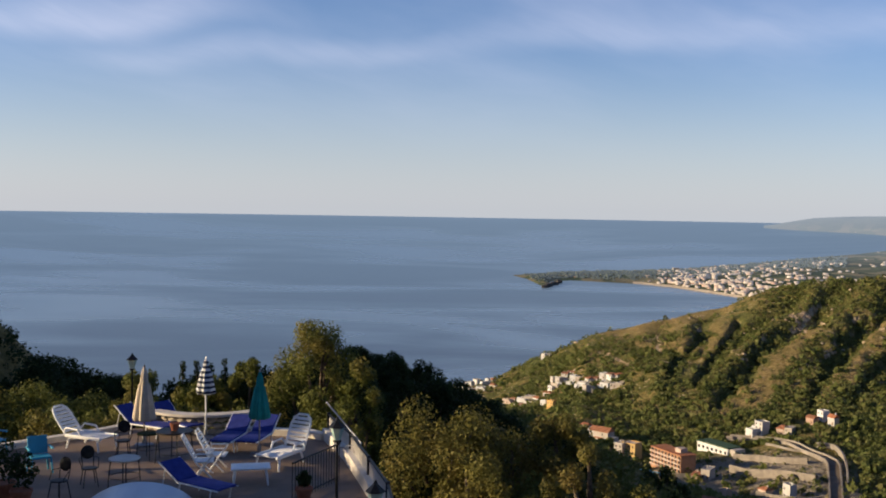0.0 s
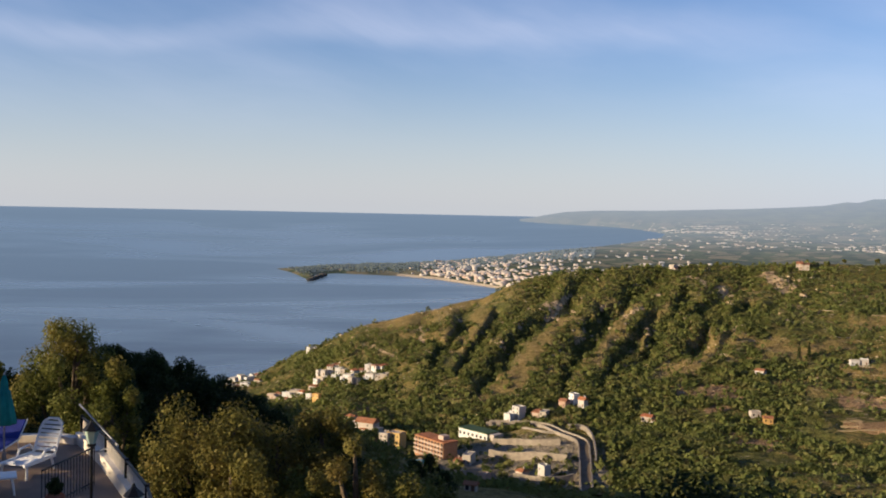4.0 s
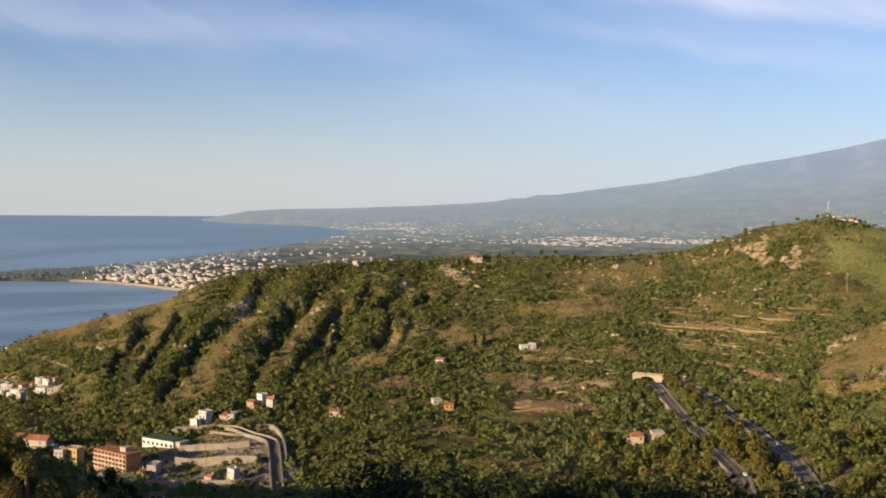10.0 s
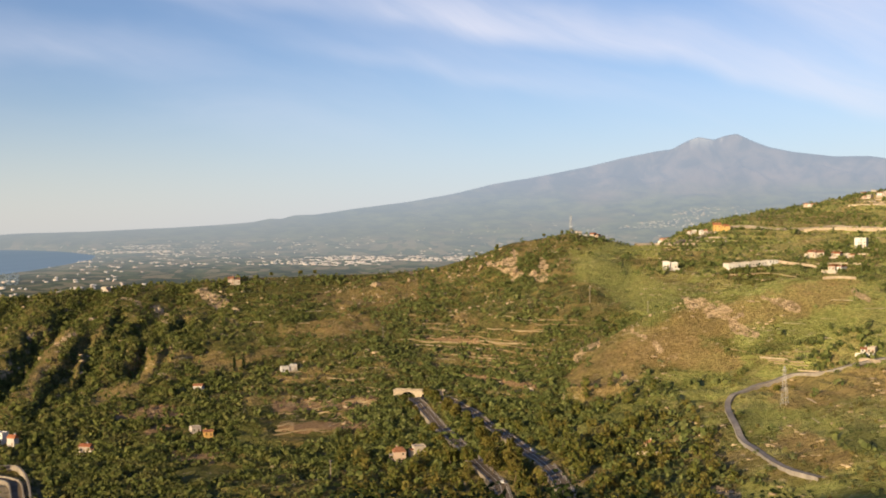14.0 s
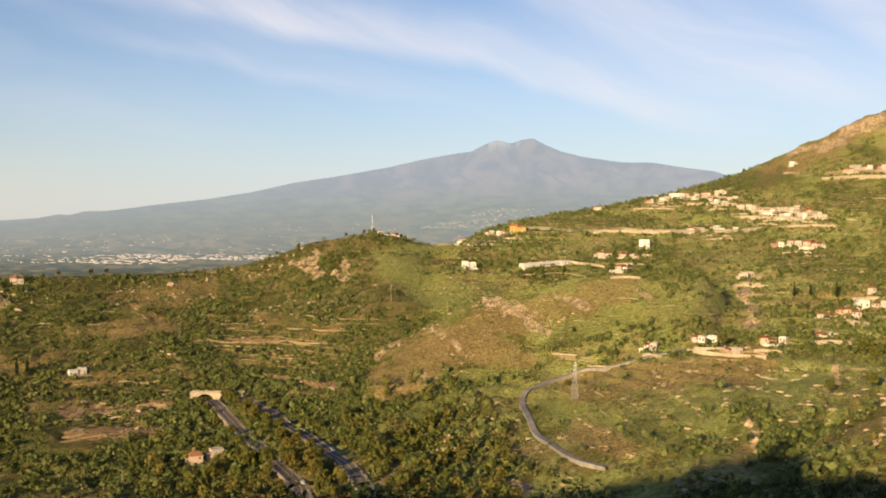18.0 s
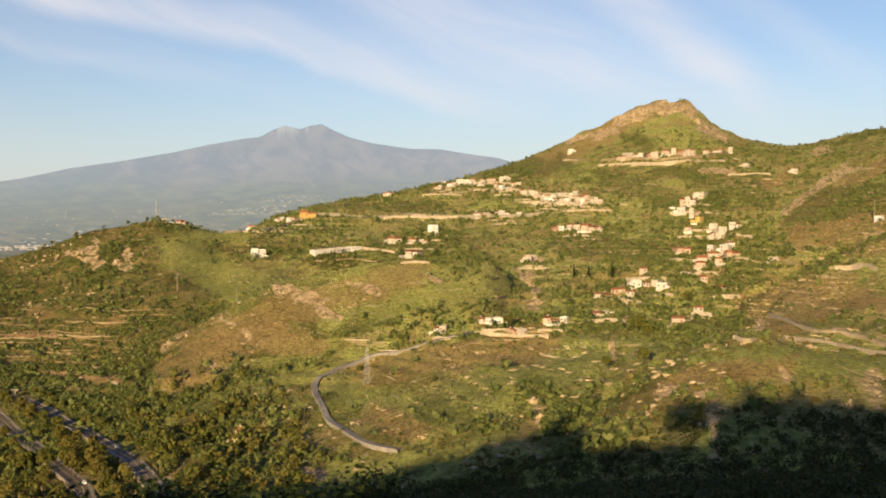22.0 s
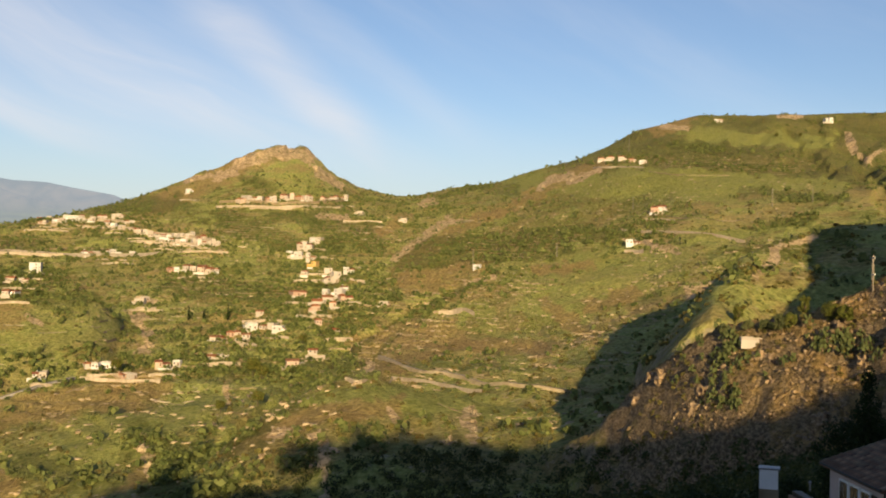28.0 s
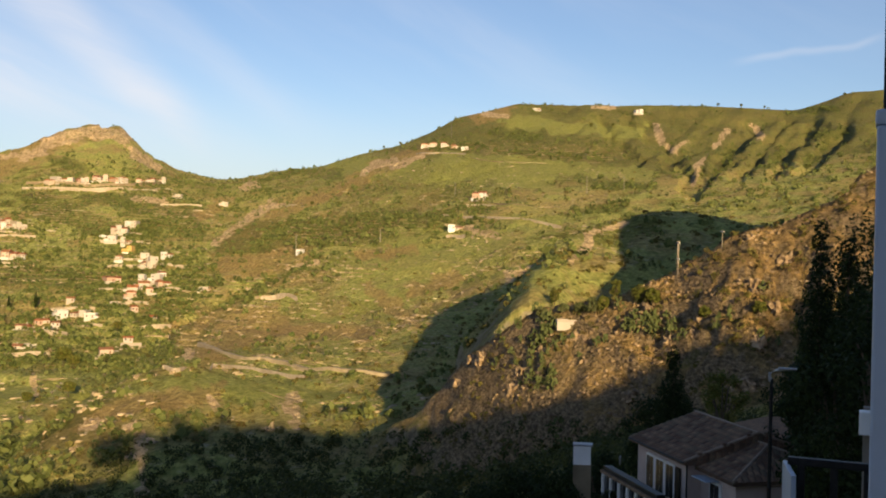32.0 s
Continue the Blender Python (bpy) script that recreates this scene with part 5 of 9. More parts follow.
# ---- hillside plants ----
def density(az, r, x, y, z):
    """How thickly trees and scrub cover the hills, and how tall they stand."""
    n1, n2 = fbm(x / 130, y / 130, 4, 0.55, 21), fbm(x / 45, y / 45, 3, 0.55, 22)
    def band(a0, a1, r0, r1, soft_a=2.0, soft_r=50.0):
        return smooth(az, a0 - soft_a, a0) * (1 - smooth(az, a1, a1 + soft_a)) * smooth(r, r0 - soft_r, r0) * (1 - smooth(r, r1, r1 + soft_r))
    d = np.full(az.shape, 0.16)
    d = np.maximum(d, 0.95 * band(5, 27, 640, 1290) * smooth(n1 + 0.5 * n2, -0.40, 0.0))
    d = np.maximum(d, 0.48 * band(14, 40, 560, 780) * smooth(n1, -0.4, 0.05))
    d = np.maximum(d, 0.80 * band(26, 54, 760, 1320) * smooth(n2 + n1 * 0.6, -0.25, 0.15))
    d = np.maximum(d, 0.22 * band(39.5, 55, 540, 740, 1.5, 30) * smooth(n1, -0.35, 0.05))
    d = np.maximum(d, 0.20 * band(53, 62, 640, 800, 2.0, 30) * smooth(n1, -0.3, 0.1))
    d = np.maximum(d, 0.72 * band(58, 92, 950, 1950) * smooth(n2 + n1 * 0.7, -0.25, 0.2))
    d = np.maximum(d, 0.75 * band(86, 100, 1000, 1180, 2, 40) * smooth(n2, -0.4, 0.1))
    d = np.maximum(d, 0.45 * band(99, 108, 1500, 1800, 2, 60) * smooth(n1, -0.1, 0.2))
    d = np.where(band(51, 64, 830, 1190, 1.0, 20) > 0.4, d * 0.10 + 0.02, d)
    d = np.where((az > 58) & (az < 84) & (r > 470) & (r < 800), d * 0.35, d)
    d = np.where((az > 85) & (r < 980), d * 0.28, d)
    d = np.where((az > 96) & (r > 1180), d * 0.55, d)
    d = np.where((az > 73) & (az < 84) & (r > 1880), 0.10, d)
    d = np.where((az < 17) & (r > 1180), d * 0.25, d)
    d = np.where((az > 10.5) & (az < 22.6) & (r > 590) & (r < 805), d * 0.10, d)
    return np.where((z < 4) | (r < 420), 0.0, d)


def field_at(az, r):
    i = np.clip(np.searchsorted(AZ, az) - 1, 0, len(AZ) - 2)
    j = np.clip(np.searchsorted(RR, r) - 1, 0, len(RR) - 2)
    u, v = (az - AZ[i]) / (AZ[i + 1] - AZ[i]), (r - RR[j]) / (RR[j + 1] - RR[j])
    h = HEIGHT
    return (h[i, j] * (1 - v) + h[i, j + 1] * v) * (1 - u) + (h[i + 1, j] * (1 - v) + h[i + 1, j + 1] * v) * u


def clear_of(x, y, spots, reach):
    keep = np.ones(len(x), bool)
    for p in spots:
        keep &= (x - p.x) ** 2 + (y - p.y) ** 2 > reach ** 2
    return keep


def scrub(name, label, tries, want, tuft, blades, mat, low, high, seed, keep_clear=(), squash=0.8, span=(2, 124, 430, 2250), tall=False):
    """Many leafy bushes and small trees in one mesh of stuff."""
    g = np.random.default_rng(seed)
    az = g.uniform(span[0], span[1], tries)
    r = span[2] + (span[3] - span[2]) * g.random(tries) ** 1.35
    x, y = r * np.sin(np.radians(az)), r * np.cos(np.radians(az))
    z = field_at(az, r)
    p = want(az, r, x, y, z)
    if tall:
        p = np.maximum(p, 0.62 * smooth(covered("green", az, r), 0.3, 0.7))
    bare = np.maximum(np.maximum(covered("rock", az, r), covered("soil", az, r)), np.maximum(covered("lawn", az, r), covered("tawny", az, r)))
    ok = g.random(tries) < p * (1 - 0.82 * smooth(bare, 0.35, 0.75))
    for spots, reach in keep_clear:
        ok &= clear_of(x, y, spots, reach)
    x, y, z, r = x[ok], y[ok], z[ok], r[ok]
    n = len(x)
    rad = (low + (high - low) * g.random(n) ** 2.2)
    d = g.normal(size=(n, blades, 3))
    d /= np.linalg.norm(d, axis=2)[..., None]
    shell = 0.62 + 0.42 * g.random((n, blades))
    p = d * shell[..., None] * rad[:, None, None]
    p[..., 2] = p[..., 2] * squash + rad[:, None] * squash * 0.75
    p += np.stack([x, y, z], -1)[:, None, :]
    nn = d + g.normal(size=d.shape) * 0.45 + np.array((0, 0, 0.25))
    nn /= np.linalg.norm(nn, axis=2)[..., None]
    u = np.cross(nn, g.normal(size=d.shape))
    u /= np.linalg.norm(u, axis=2)[..., None]
    v = np.cross(nn, u)
    s = (rad[:, None] * tuft * (0.6 + 0.8 * g.random((n, blades))))[..., None]
    quad = np.stack([p - u * s, p + v * s * 0.8, p + u * s * 0.9, p - v * s * 0.7], 2).reshape(-1, 3)
    ob = new(name, mesh_from(name, quad, np.arange(len(quad)).reshape(-1, 4), mat))
    return tagged(ob, label, "scrub", kind="stuff")


M_SCRUB = leaf_material("hill_scrub", (0.072, 0.090, 0.025), (0.185, 0.196, 0.058), (0.115, 0.140, 0.036), 0.8, (0.18, 0.165, 0.06), (0.220, 0.245, 0.088))
M_MAQUIS = leaf_material("dry_maquis", (0.10, 0.10, 0.03), (0.20, 0.165, 0.055), (0.13, 0.085, 0.035), 0.8)


def trail(keys, n=60):
    """Ground places along a line of bearings and angles, evenly smoothed."""
    pts = [spot(a, e) for a, e in keys]
    out = []
    for i in range(len(pts) - 1):
        p0, p1, p2, p3 = pts[max(i - 1, 0)], pts[i], pts[i + 1], pts[min(i + 2, len(pts) - 1)]
        m = max(3, int(n / (len(pts) - 1)))
        for k in range(m):
            t = k / m
            q = 0.5 * ((2 * p1) + (p2 - p0) * t + (2 * p0 - 5 * p1 + 4 * p2 - p3) * t * t + (3 * p1 - p0 - 3 * p2 + p3) * t ** 3)
            out.append(Vector((q.x, q.y, ground_z(q.x, q.y))))
    out.append(pts[-1])
    return out


def even(zs, n=4):
    for _ in range(n):
        zs = [zs[0]] + [(a + 2 * b + c) / 4 for a, b, c in zip(zs, zs[1:], zs[2:])] + [zs[-1]]
    return zs


def ribbon(pts, lo, hi, lift, skirt=0.0):
    """A strip between two side offsets along a trail, with sides that go down into the ground."""
    bm = bmesh.new()
    zs = even([max(ground_z(p.x, p.y), *(ground_z(p.x + dx, p.y + dy) for dx, dy in ((3, 0), (-3, 0), (0, 3), (0, -3)))) for p in pts])
    rows = []
    for i, p in enumerate(pts):
        d = (pts[min(i + 1, len(pts) - 1)] - pts[max(i - 1, 0)])
        s = Vector((d.y, -d.x, 0)).normalized()
        a, b = p + s * lo, p + s * hi
        z = zs[i] + lift
        row = [bm.verts.new((a.x, a.y, z)), bm.verts.new((b.x, b.y, z))]
        if skirt:
            row = [bm.verts.new((a.x, a.y, z - skirt))] + row + [bm.verts.new((b.x, b.y, z - skirt))]
        rows.append(row)
    for a, b in zip(rows, rows[1:]):
        for k in range(len(a) - 1):
            bm.faces.new((a[k], a[k + 1], b[k + 1], b[k]))
    return bm


def road(name, label, keys, width, mat, lift=0.5, edge=None, lines=False, n=60):
    pts = trail(keys, n)
    ob = tagged(part(name, ribbon(pts, -width / 2, width / 2, lift, 5.0), mat), label, "road", kind="structure")
    if edge:
        for s in (-1, 1):
            o = s * (width / 2 + 0.5)
            part("parapet", ribbon(pts, o - 0.5, o + 0.5, lift + edge, edge + 4), M_PAVE, ob)
    if lines:
        for o in (-width * 0.42, 0.0, width * 0.42):
            part("road_line", ribbon(pts, o - 0.1, o + 0.1, lift + 0.03), M_PAINT_LINE, ob)
    return pts


def walling(name, label, keys, high, thick=0.8, mat=None, n=24, group=""):
    pts = trail(keys, n)
    return tagged(part(name, ribbon(pts, -thick / 2, thick / 2, high - 0.5, high + 3), mat or M_WALL_STONE), label, "wall", group)


# ---- houses ----
def shared(name, bm, mat):
    """A mesh to be used by many alike parts."""
    me = bpy.data.meshes.new(name)
    bm.to_mesh(me)
    bm.free()
    me.materials.append(mat)
    return me


def piece(name, me, m, parent):
    """An alike part on a shared mesh."""
    o = new(name, me)
    o.parent = parent
    o.matrix_basis = m
    return o


PANE = shared("window", box((1.1, 0.12, 1.5)), M_WINDOW)
DOORLEAF = shared("door", box((1.2, 0.12, 2.2)), M_SHUTTER)


def house(at, turn, w, d, h, wall, roof, label, name="house", group="", tiles=None, deep=5.0):
    """Walls, roof, windows, door and chimney, standing a little into the slope."""
    root = empty(name, pose(*at, 0, 0, turn), label, "house", group)
    rnd = random.Random(round(at[0] * 7 + at[1] * 3))
    pitched = roof == 1
    hw = h * (0.72 if pitched else 0.94)
    part("wall", box((w, d, hw + deep), (0, 0, (hw - deep) / 2)), WALLS[wall], root)
    if pitched:
        bm = bmesh.new()
        o, rise = 0.5, h - hw
        low = [bm.verts.new((sx * (w / 2 + o), sy * (d / 2 + o), hw + 0.02)) for sx, sy in ((-1, -1), (1, -1), (1, 1), (-1, 1))]
        drop = [bm.verts.new((v.co.x, v.co.y, hw - 0.28)) for v in low]
        ins = w * (0.22 if rnd.random() < 0.5 else 0.0)
        ends = [bm.verts.new((-w / 2 - (o if not ins else -ins), 0, hw + rise)), bm.verts.new((w / 2 + (o if not ins else -ins), 0, hw + rise))]
        for f in ((low[0], low[1], ends[1], ends[0]), (low[2], low[3], ends[0], ends[1]), (low[1], low[2], ends[1]), (low[3], low[0], ends[0]), drop[::-1]):
            bm.faces.new(f)
        for k in range(4):
            bm.faces.new((drop[k], drop[(k + 1) % 4], low[(k + 1) % 4], low[k]))
        part("roof", bm, tiles or M_TILE, root)
    else:
        part("roof", box((w - 0.6, d - 0.6, 0.25), (0, 0, hw + 0.13)), M_FLAT_ROOF, root)
        bm = bmesh.new()
        for sx, sy, lx, ly in ((0, 1, w, .3), (0, -1, w, .3), (1, 0, .3, d - .6), (-1, 0, .3, d - .6)):
            box((lx, ly, 0.75), (sx * (w / 2 - .15), sy * (d / 2 - .15), hw + 0.377), bm=bm)
        part("parapet", bm, WALLS[wall], root)
    if rnd.random() < 0.6 and name == "house":
        part("chimney", box((0.9, 0.9, 1.6), (w * rnd.uniform(-.3, .3), d * 0.15, h + 0.2)), WALLS[wall], root)
    if w > 8 and name == "house":
        sx = rnd.choice((-1, 1))
        ww, wd, wh = w * rnd.uniform(0.3, 0.5), d * rnd.uniform(0.5, 0.9), hw * rnd.uniform(0.45, 0.8)
        part("wing", box((ww, wd, wh + 5), (sx * (w / 2 + ww * 0.35), -d * rnd.uniform(0.0, 0.3), wh / 2 - 2.5)), WALLS[wall], root)
        part("wing_roof", box((ww + 0.5, wd + 0.5, 0.3), (sx * (w / 2 + ww * 0.35), -d * 0.15, wh + 0.12)), M_TILE if rnd.random() < 0.6 else M_FLAT_ROOF, root)
    if w < 40 and name == "house" and rnd.random() < 0.45:
        part("yard_wall", box((w * rnd.uniform(1.2, 2.2), 0.5, 3.6), (w * rnd.uniform(-.4, .4), -d / 2 - rnd.uniform(3, 6), -1.8 + rnd.uniform(-1.0, 0.3)), rnd.uniform(-.2, .2)), WALLS[rnd.choice((0, 1, 1))], root)
    storeys = max(1, int(hw / 3.0))
    cols = max(2, int(w / 3.4))
    for s in range(storeys):
        for c in range(cols):
            x = -w / 2 + (c + 0.5) * w / cols
            if s == 0 and c == cols // 2:
                piece("door", DOORLEAF, pose(x, -d / 2 - 0.03, 1.1), root)
            elif rnd.random() < 0.6:
                piece("window", PANE, pose(x, -d / 2 - 0.03, s * hw / storeys + min(1.75, hw * 0.55)), root)
    return root


WALL_WORDS = ("white-plastered", "cream-plastered", "pink-plastered", "ochre-plastered")
# homes by hamlet: bearing, angle below the eye, width, height, wall tone, roof kind
HAMLETS = {}
HAMLETS["shore"] = [
    (1.24, -10.05, 10.1, 8.6, 0, 0), (1.68, -9.83, 9.0, 9.0, 0, 0), (2.09, -9.73, 9.2, 10.7, 0, 0), (1.80, -10.13, 11.3, 8.5, 1, 0), (2.30, -10.12, 9.7, 9.1, 0, 0), 
    (2.53, -9.80, 10.2, 8.8, 0, 0), (2.83, -9.57, 10.7, 9.2, 0, 0), (2.98, -9.88, 8.5, 8.5, 1, 1), (1.33, -9.64, 9.7, 8.1, 0, 1), (6.01, -8.15, 13.2, 5.9, 0, 0), 
]
HAMLETS["hill village"] = [
    (6.47, -9.87, 12.3, 8.6, 0, 0), (6.89, -9.51, 12.3, 9.9, 0, 0), (7.23, -9.09, 13.7, 7.5, 0, 1), (7.63, -9.41, 12.0, 9.6, 0, 0), (8.00, -9.72, 9.2, 9.2, 0, 0), 
    (8.34, -9.97, 10.1, 10.1, 1, 0), (8.61, -9.36, 14.1, 7.0, 0, 1), (9.30, -9.25, 11.7, 9.3, 0, 0), (9.82, -9.14, 15.1, 8.1, 0, 1), (9.23, -9.68, 9.2, 8.0, 0, 0), 
    (9.89, -9.63, 12.4, 7.9, 1, 0), (6.56, -9.44, 11.3, 7.5, 0, 0), (6.07, -10.22, 8.5, 7.3, 1, 1), 
]
HAMLETS["lower village"] = [
    (3.78, -10.75, 8.6, 7.4, 2, 0), (4.20, -10.64, 8.6, 7.4, 1, 1), (4.65, -10.72, 9.7, 9.7, 0, 0), (5.07, -10.61, 9.6, 9.6, 1, 0), (5.49, -10.57, 9.6, 8.4, 0, 1), 
    (5.86, -10.82, 6.7, 9.0, 0, 0), (6.25, -10.95, 7.6, 13.1, 3, 0), (4.77, -10.90, 9.5, 5.9, 1, 1), (8.25, -11.92, 7.7, 6.7, 1, 1), (8.66, -12.23, 8.6, 7.6, 1, 0), 
    (9.00, -12.60, 7.4, 6.5, 1, 1), 
]
HAMLETS["valley town"] = [
    (9.95, -13.29, 10.3, 6.2, 2, 1), (17.09, -11.89, 8.9, 7.5, 0, 0), (17.63, -11.70, 10.8, 11.3, 0, 0), 
    (18.90, -11.62, 14.5, 12.2, 2, 1), (20.15, -10.93, 8.7, 7.7, 2, 1), (20.69, -10.73, 9.7, 8.8, 0, 0), (21.19, -10.91, 9.1, 9.6, 0, 1), (14.64, -14.23, 15.5, 6.9, 2, 1), 
    (15.83, -15.23, 5.4, 6.4, 2, 0), (19.13, -14.85, 8.9, 10.5, 0, 0), (17.90, -14.80, 8.6, 6.3, 2, 1), (15.04, -15.65, 5.0, 3.5, 1, 1), 
]
HAMLETS["ridge and groves"] = [
    (32.58, -2.94, 18.2, 13.1, 2, 1), (25.89, -3.23, 10.8, 7.2, 1, 0), (24.76, -11.52, 11.1, 6.9, 1, 1), (30.63, -8.64, 10.1, 6.9, 0, 1), (35.28, -7.79, 10.0, 5.5, 0, 0), 
    (35.75, -7.73, 8.9, 5.6, 0, 0), (31.09, -11.15, 8.8, 6.0, 3, 1), (30.41, -10.86, 9.4, 4.7, 1, 0), (41.60, -12.83, 10.9, 11.3, 2, 1), (42.70, -12.56, 10.6, 8.1, 1, 0), 
    (55.56, -11.99, 6.7, 6.7, 2, 1), (52.62, 0.27, 14.8, 7.4, 1, 1), (51.71, 0.21, 8.9, 4.5, 1, 0), 
]
HAMLETS["saddle"] = [
    (59.15, -0.24, 12.5, 18.0, 3, 1), (59.6, -0.24, 12.5, 14.0, 3, 1), (58.44, -0.41, 13.2, 9.9, 0, 0), (57.85, -0.39, 16.0, 8.4, 0, 1), (56.37, -0.35, 18.0, 7.2, 2, 1), (56.65, -2.22, 20.1, 8.4, 0, 0), 
    (66.39, -1.14, 16.3, 16.3, 0, 0), (64.20, -1.64, 21.0, 12.2, 1, 1), (65.19, -1.63, 13.6, 10.9, 1, 1), 
    (65.82, -1.68, 13.5, 10.8, 1, 0), (65.23, -2.38, 18.0, 10.3, 1, 1), (63.90, 1.03, 23.8, 8.2, 2, 1), 
]
HAMLETS["upper road"] = [
    (67.41, 1.53, 18.5, 10.2, 0, 1), (68.15, 1.61, 21.3, 11.1, 0, 0), (66.71, 1.42, 14.8, 7.4, 2, 1), (69.03, -0.21, 23.5, 10.6, 0, 1), (70.34, -0.22, 18.0, 10.5, 0, 0), 
    (68.98, 1.59, 18.3, 9.2, 1, 0), (69.61, 1.73, 18.5, 11.1, 1, 1), (70.34, 1.80, 20.3, 11.1, 1, 0), (70.98, 1.56, 19.5, 10.7, 1, 1), (71.01, 1.24, 17.1, 8.6, 1, 0), 
    (71.68, 1.00, 18.3, 11.6, 1, 0), 
]
HAMLETS["terraced village"] = [
    (72.25, 0.89, 18.1, 11.5, 1, 0), (72.92, 0.83, 16.2, 9.7, 1, 1), (73.52, 0.78, 17.7, 12.8, 1, 0), (74.18, 0.85, 16.0, 12.8, 1, 0), (74.75, 0.67, 15.6, 14.0, 1, 1), 
    (75.26, 0.46, 15.2, 12.9, 1, 0), (72.73, 0.58, 16.0, 8.0, 1, 0), (73.65, 0.53, 17.1, 7.8, 1, 0), (74.50, 0.48, 15.4, 9.2, 1, 0), (73.30, -1.00, 15.2, 9.7, 2, 1), 
    (74.27, -0.92, 19.2, 11.0, 1, 1), (75.06, -1.03, 20.4, 12.2, 2, 1), (74.03, 3.31, 11.3, 10.3, 0, 0), 
]
HAMLETS["peak houses"] = [
    (77.75, 2.97, 20.3, 12.9, 1, 1), (78.46, 2.98, 22.1, 14.7, 2, 1), (79.37, 3.11, 27.1, 16.8, 2, 1), (80.25, 3.09, 26.1, 17.7, 2, 1), (81.39, 3.13, 17.0, 13.2, 2, 1), 
    (81.93, 3.16, 17.4, 14.5, 1, 1), (82.48, 3.22, 17.6, 10.8, 1, 1), (76.99, 2.90, 21.3, 13.0, 2, 1), (83.40, 2.40, 12.4, 7.1, 1, 0), (85.85, 2.05, 12.0, 6.8, 1, 0), 
]
HAMLETS["gully village"] = [
    (81.02, 0.73, 18.7, 10.5, 0, 0), (80.03, -0.06, 12.5, 8.3, 0, 0), (80.37, 0.32, 25.7, 11.4, 1, 1), (80.68, -0.18, 13.7, 10.9, 1, 0), (80.84, -0.64, 14.5, 9.9, 3, 0), 
    (79.54, 0.05, 9.9, 7.0, 0, 0), (81.71, -0.97, 11.5, 10.2, 1, 0), (82.14, -1.33, 11.2, 13.7, 1, 0), (82.86, -0.91, 16.6, 8.3, 0, 0), (81.78, -1.40, 11.2, 8.7, 1, 1), 
    (80.08, -2.25, 20.1, 10.7, 2, 1), 
]
HAMLETS["gully foot"] = [
    (81.13, -2.78, 12.2, 11.1, 1, 1), (81.68, -2.52, 12.5, 11.3, 1, 1), (82.37, -2.19, 11.8, 10.6, 0, 0), (82.68, -2.43, 16.2, 11.6, 2, 1), (81.04, -2.97, 10.9, 8.7, 2, 1), 
    (78.58, -4.03, 16.0, 9.3, 1, 1), (76.61, -4.43, 16.0, 6.7, 2, 1), (75.72, -4.67, 12.2, 6.1, 1, 1), (75.79, -5.67, 21.1, 7.5, 1, 1), (79.84, -6.05, 11.8, 7.2, 2, 1), 
    (82.23, -4.24, 8.1, 7.0, 1, 1), (81.21, -3.77, 7.3, 7.3, 2, 1), (79.03, -4.15, 12.2, 5.1, 0, 0), 
]
HAMLETS["road houses"] = [
    (66.74, -6.64, 13.6, 6.3, 0, 1), (69.23, -6.11, 12.9, 6.4, 1, 1), (69.99, -6.16, 11.1, 5.6, 0, 0), (70.99, -6.77, 15.3, 6.3, 2, 1), (72.89, -6.21, 14.4, 7.9, 2, 1), 
    (73.67, -6.10, 7.4, 4.6, 0, 0), (80.96, -5.39, 9.3, 5.6, 1, 1), (77.56, -4.12, 11.5, 7.3, 0, 0), (71.65, -2.73, 12.1, 7.3, 1, 0), (84.84, -2.62, 10.9, 4.3, 1, 0), 
]
HAMLETS["far slope"] = [
    (96.75, 5.66, 12.6, 9.0, 2, 1), (97.3, 5.72, 12.6, 9.6, 2, 1), (97.85, 5.70, 12.6, 10.3, 1, 1), (98.4, 5.62, 12.6, 9.0, 2, 1), (99.90, 2.83, 21.5, 12.1, 2, 1), (90.00, -0.44, 8.8, 5.9, 0, 0), (98.56, 1.05, 17.7, 5.9, 0, 0), 
    (99.03, 5.55, 14.4, 7.2, 0, 0), (103.00, 7.76, 18.5, 9.2, 0, 0), (108.58, 7.65, 19.0, 9.5, 0, 0), 
]
HAMLETS["village street"] = [
    (66.5, 1.6, 9, 7, 0, 1), (67.0, 1.66, 9, 7, 1, 0), (67.8, 1.72, 9, 8, 0, 0), (68.6, 1.78, 9, 8, 1, 1), (69.2, 1.65, 9, 8, 1, 0), (69.9, 1.48, 9.5, 8, 1, 1), (70.2, 1.38, 9, 7, 0, 0),
    (70.6, 1.25, 9.5, 8, 1, 0), (71.4, 1.12, 9.5, 8, 1, 1), (72.0, 0.98, 9, 8, 1, 0), (72.5, 0.75, 9.5, 8, 1, 0), (73.2, 0.62, 9, 8, 0, 1), (73.9, 0.58, 9.5, 8, 1, 0), (74.4, 0.62, 9, 8, 1, 0), (75.0, 0.5, 9.5, 8, 1, 1), (75.6, 0.5, 9, 7, 1, 0),
    (70.0, -0.05, 9, 7, 0, 1), (71.2, -0.12, 9, 6, 0, 0), (71.9, -2.6, 9, 6, 1, 0), (75.6, -0.95, 9, 6, 1, 1), (81.6, -2.1, 8, 8, 0, 0), (82.0, -2.75, 8, 8, 2, 1), (80.4, -1.0, 9, 7, 1, 1), (82.6, -1.9, 8, 8, 0, 1), (77.3, -4.6, 9, 6, 1, 1), (80.2, -3.5, 9, 6, 1, 0), (78.0, -3.3, 9, 6, 1, 1),
]
HAMLETS["spur hut"] = [
    (105.18, -3.01, 7.4, 2.9, 2, 0), 
]
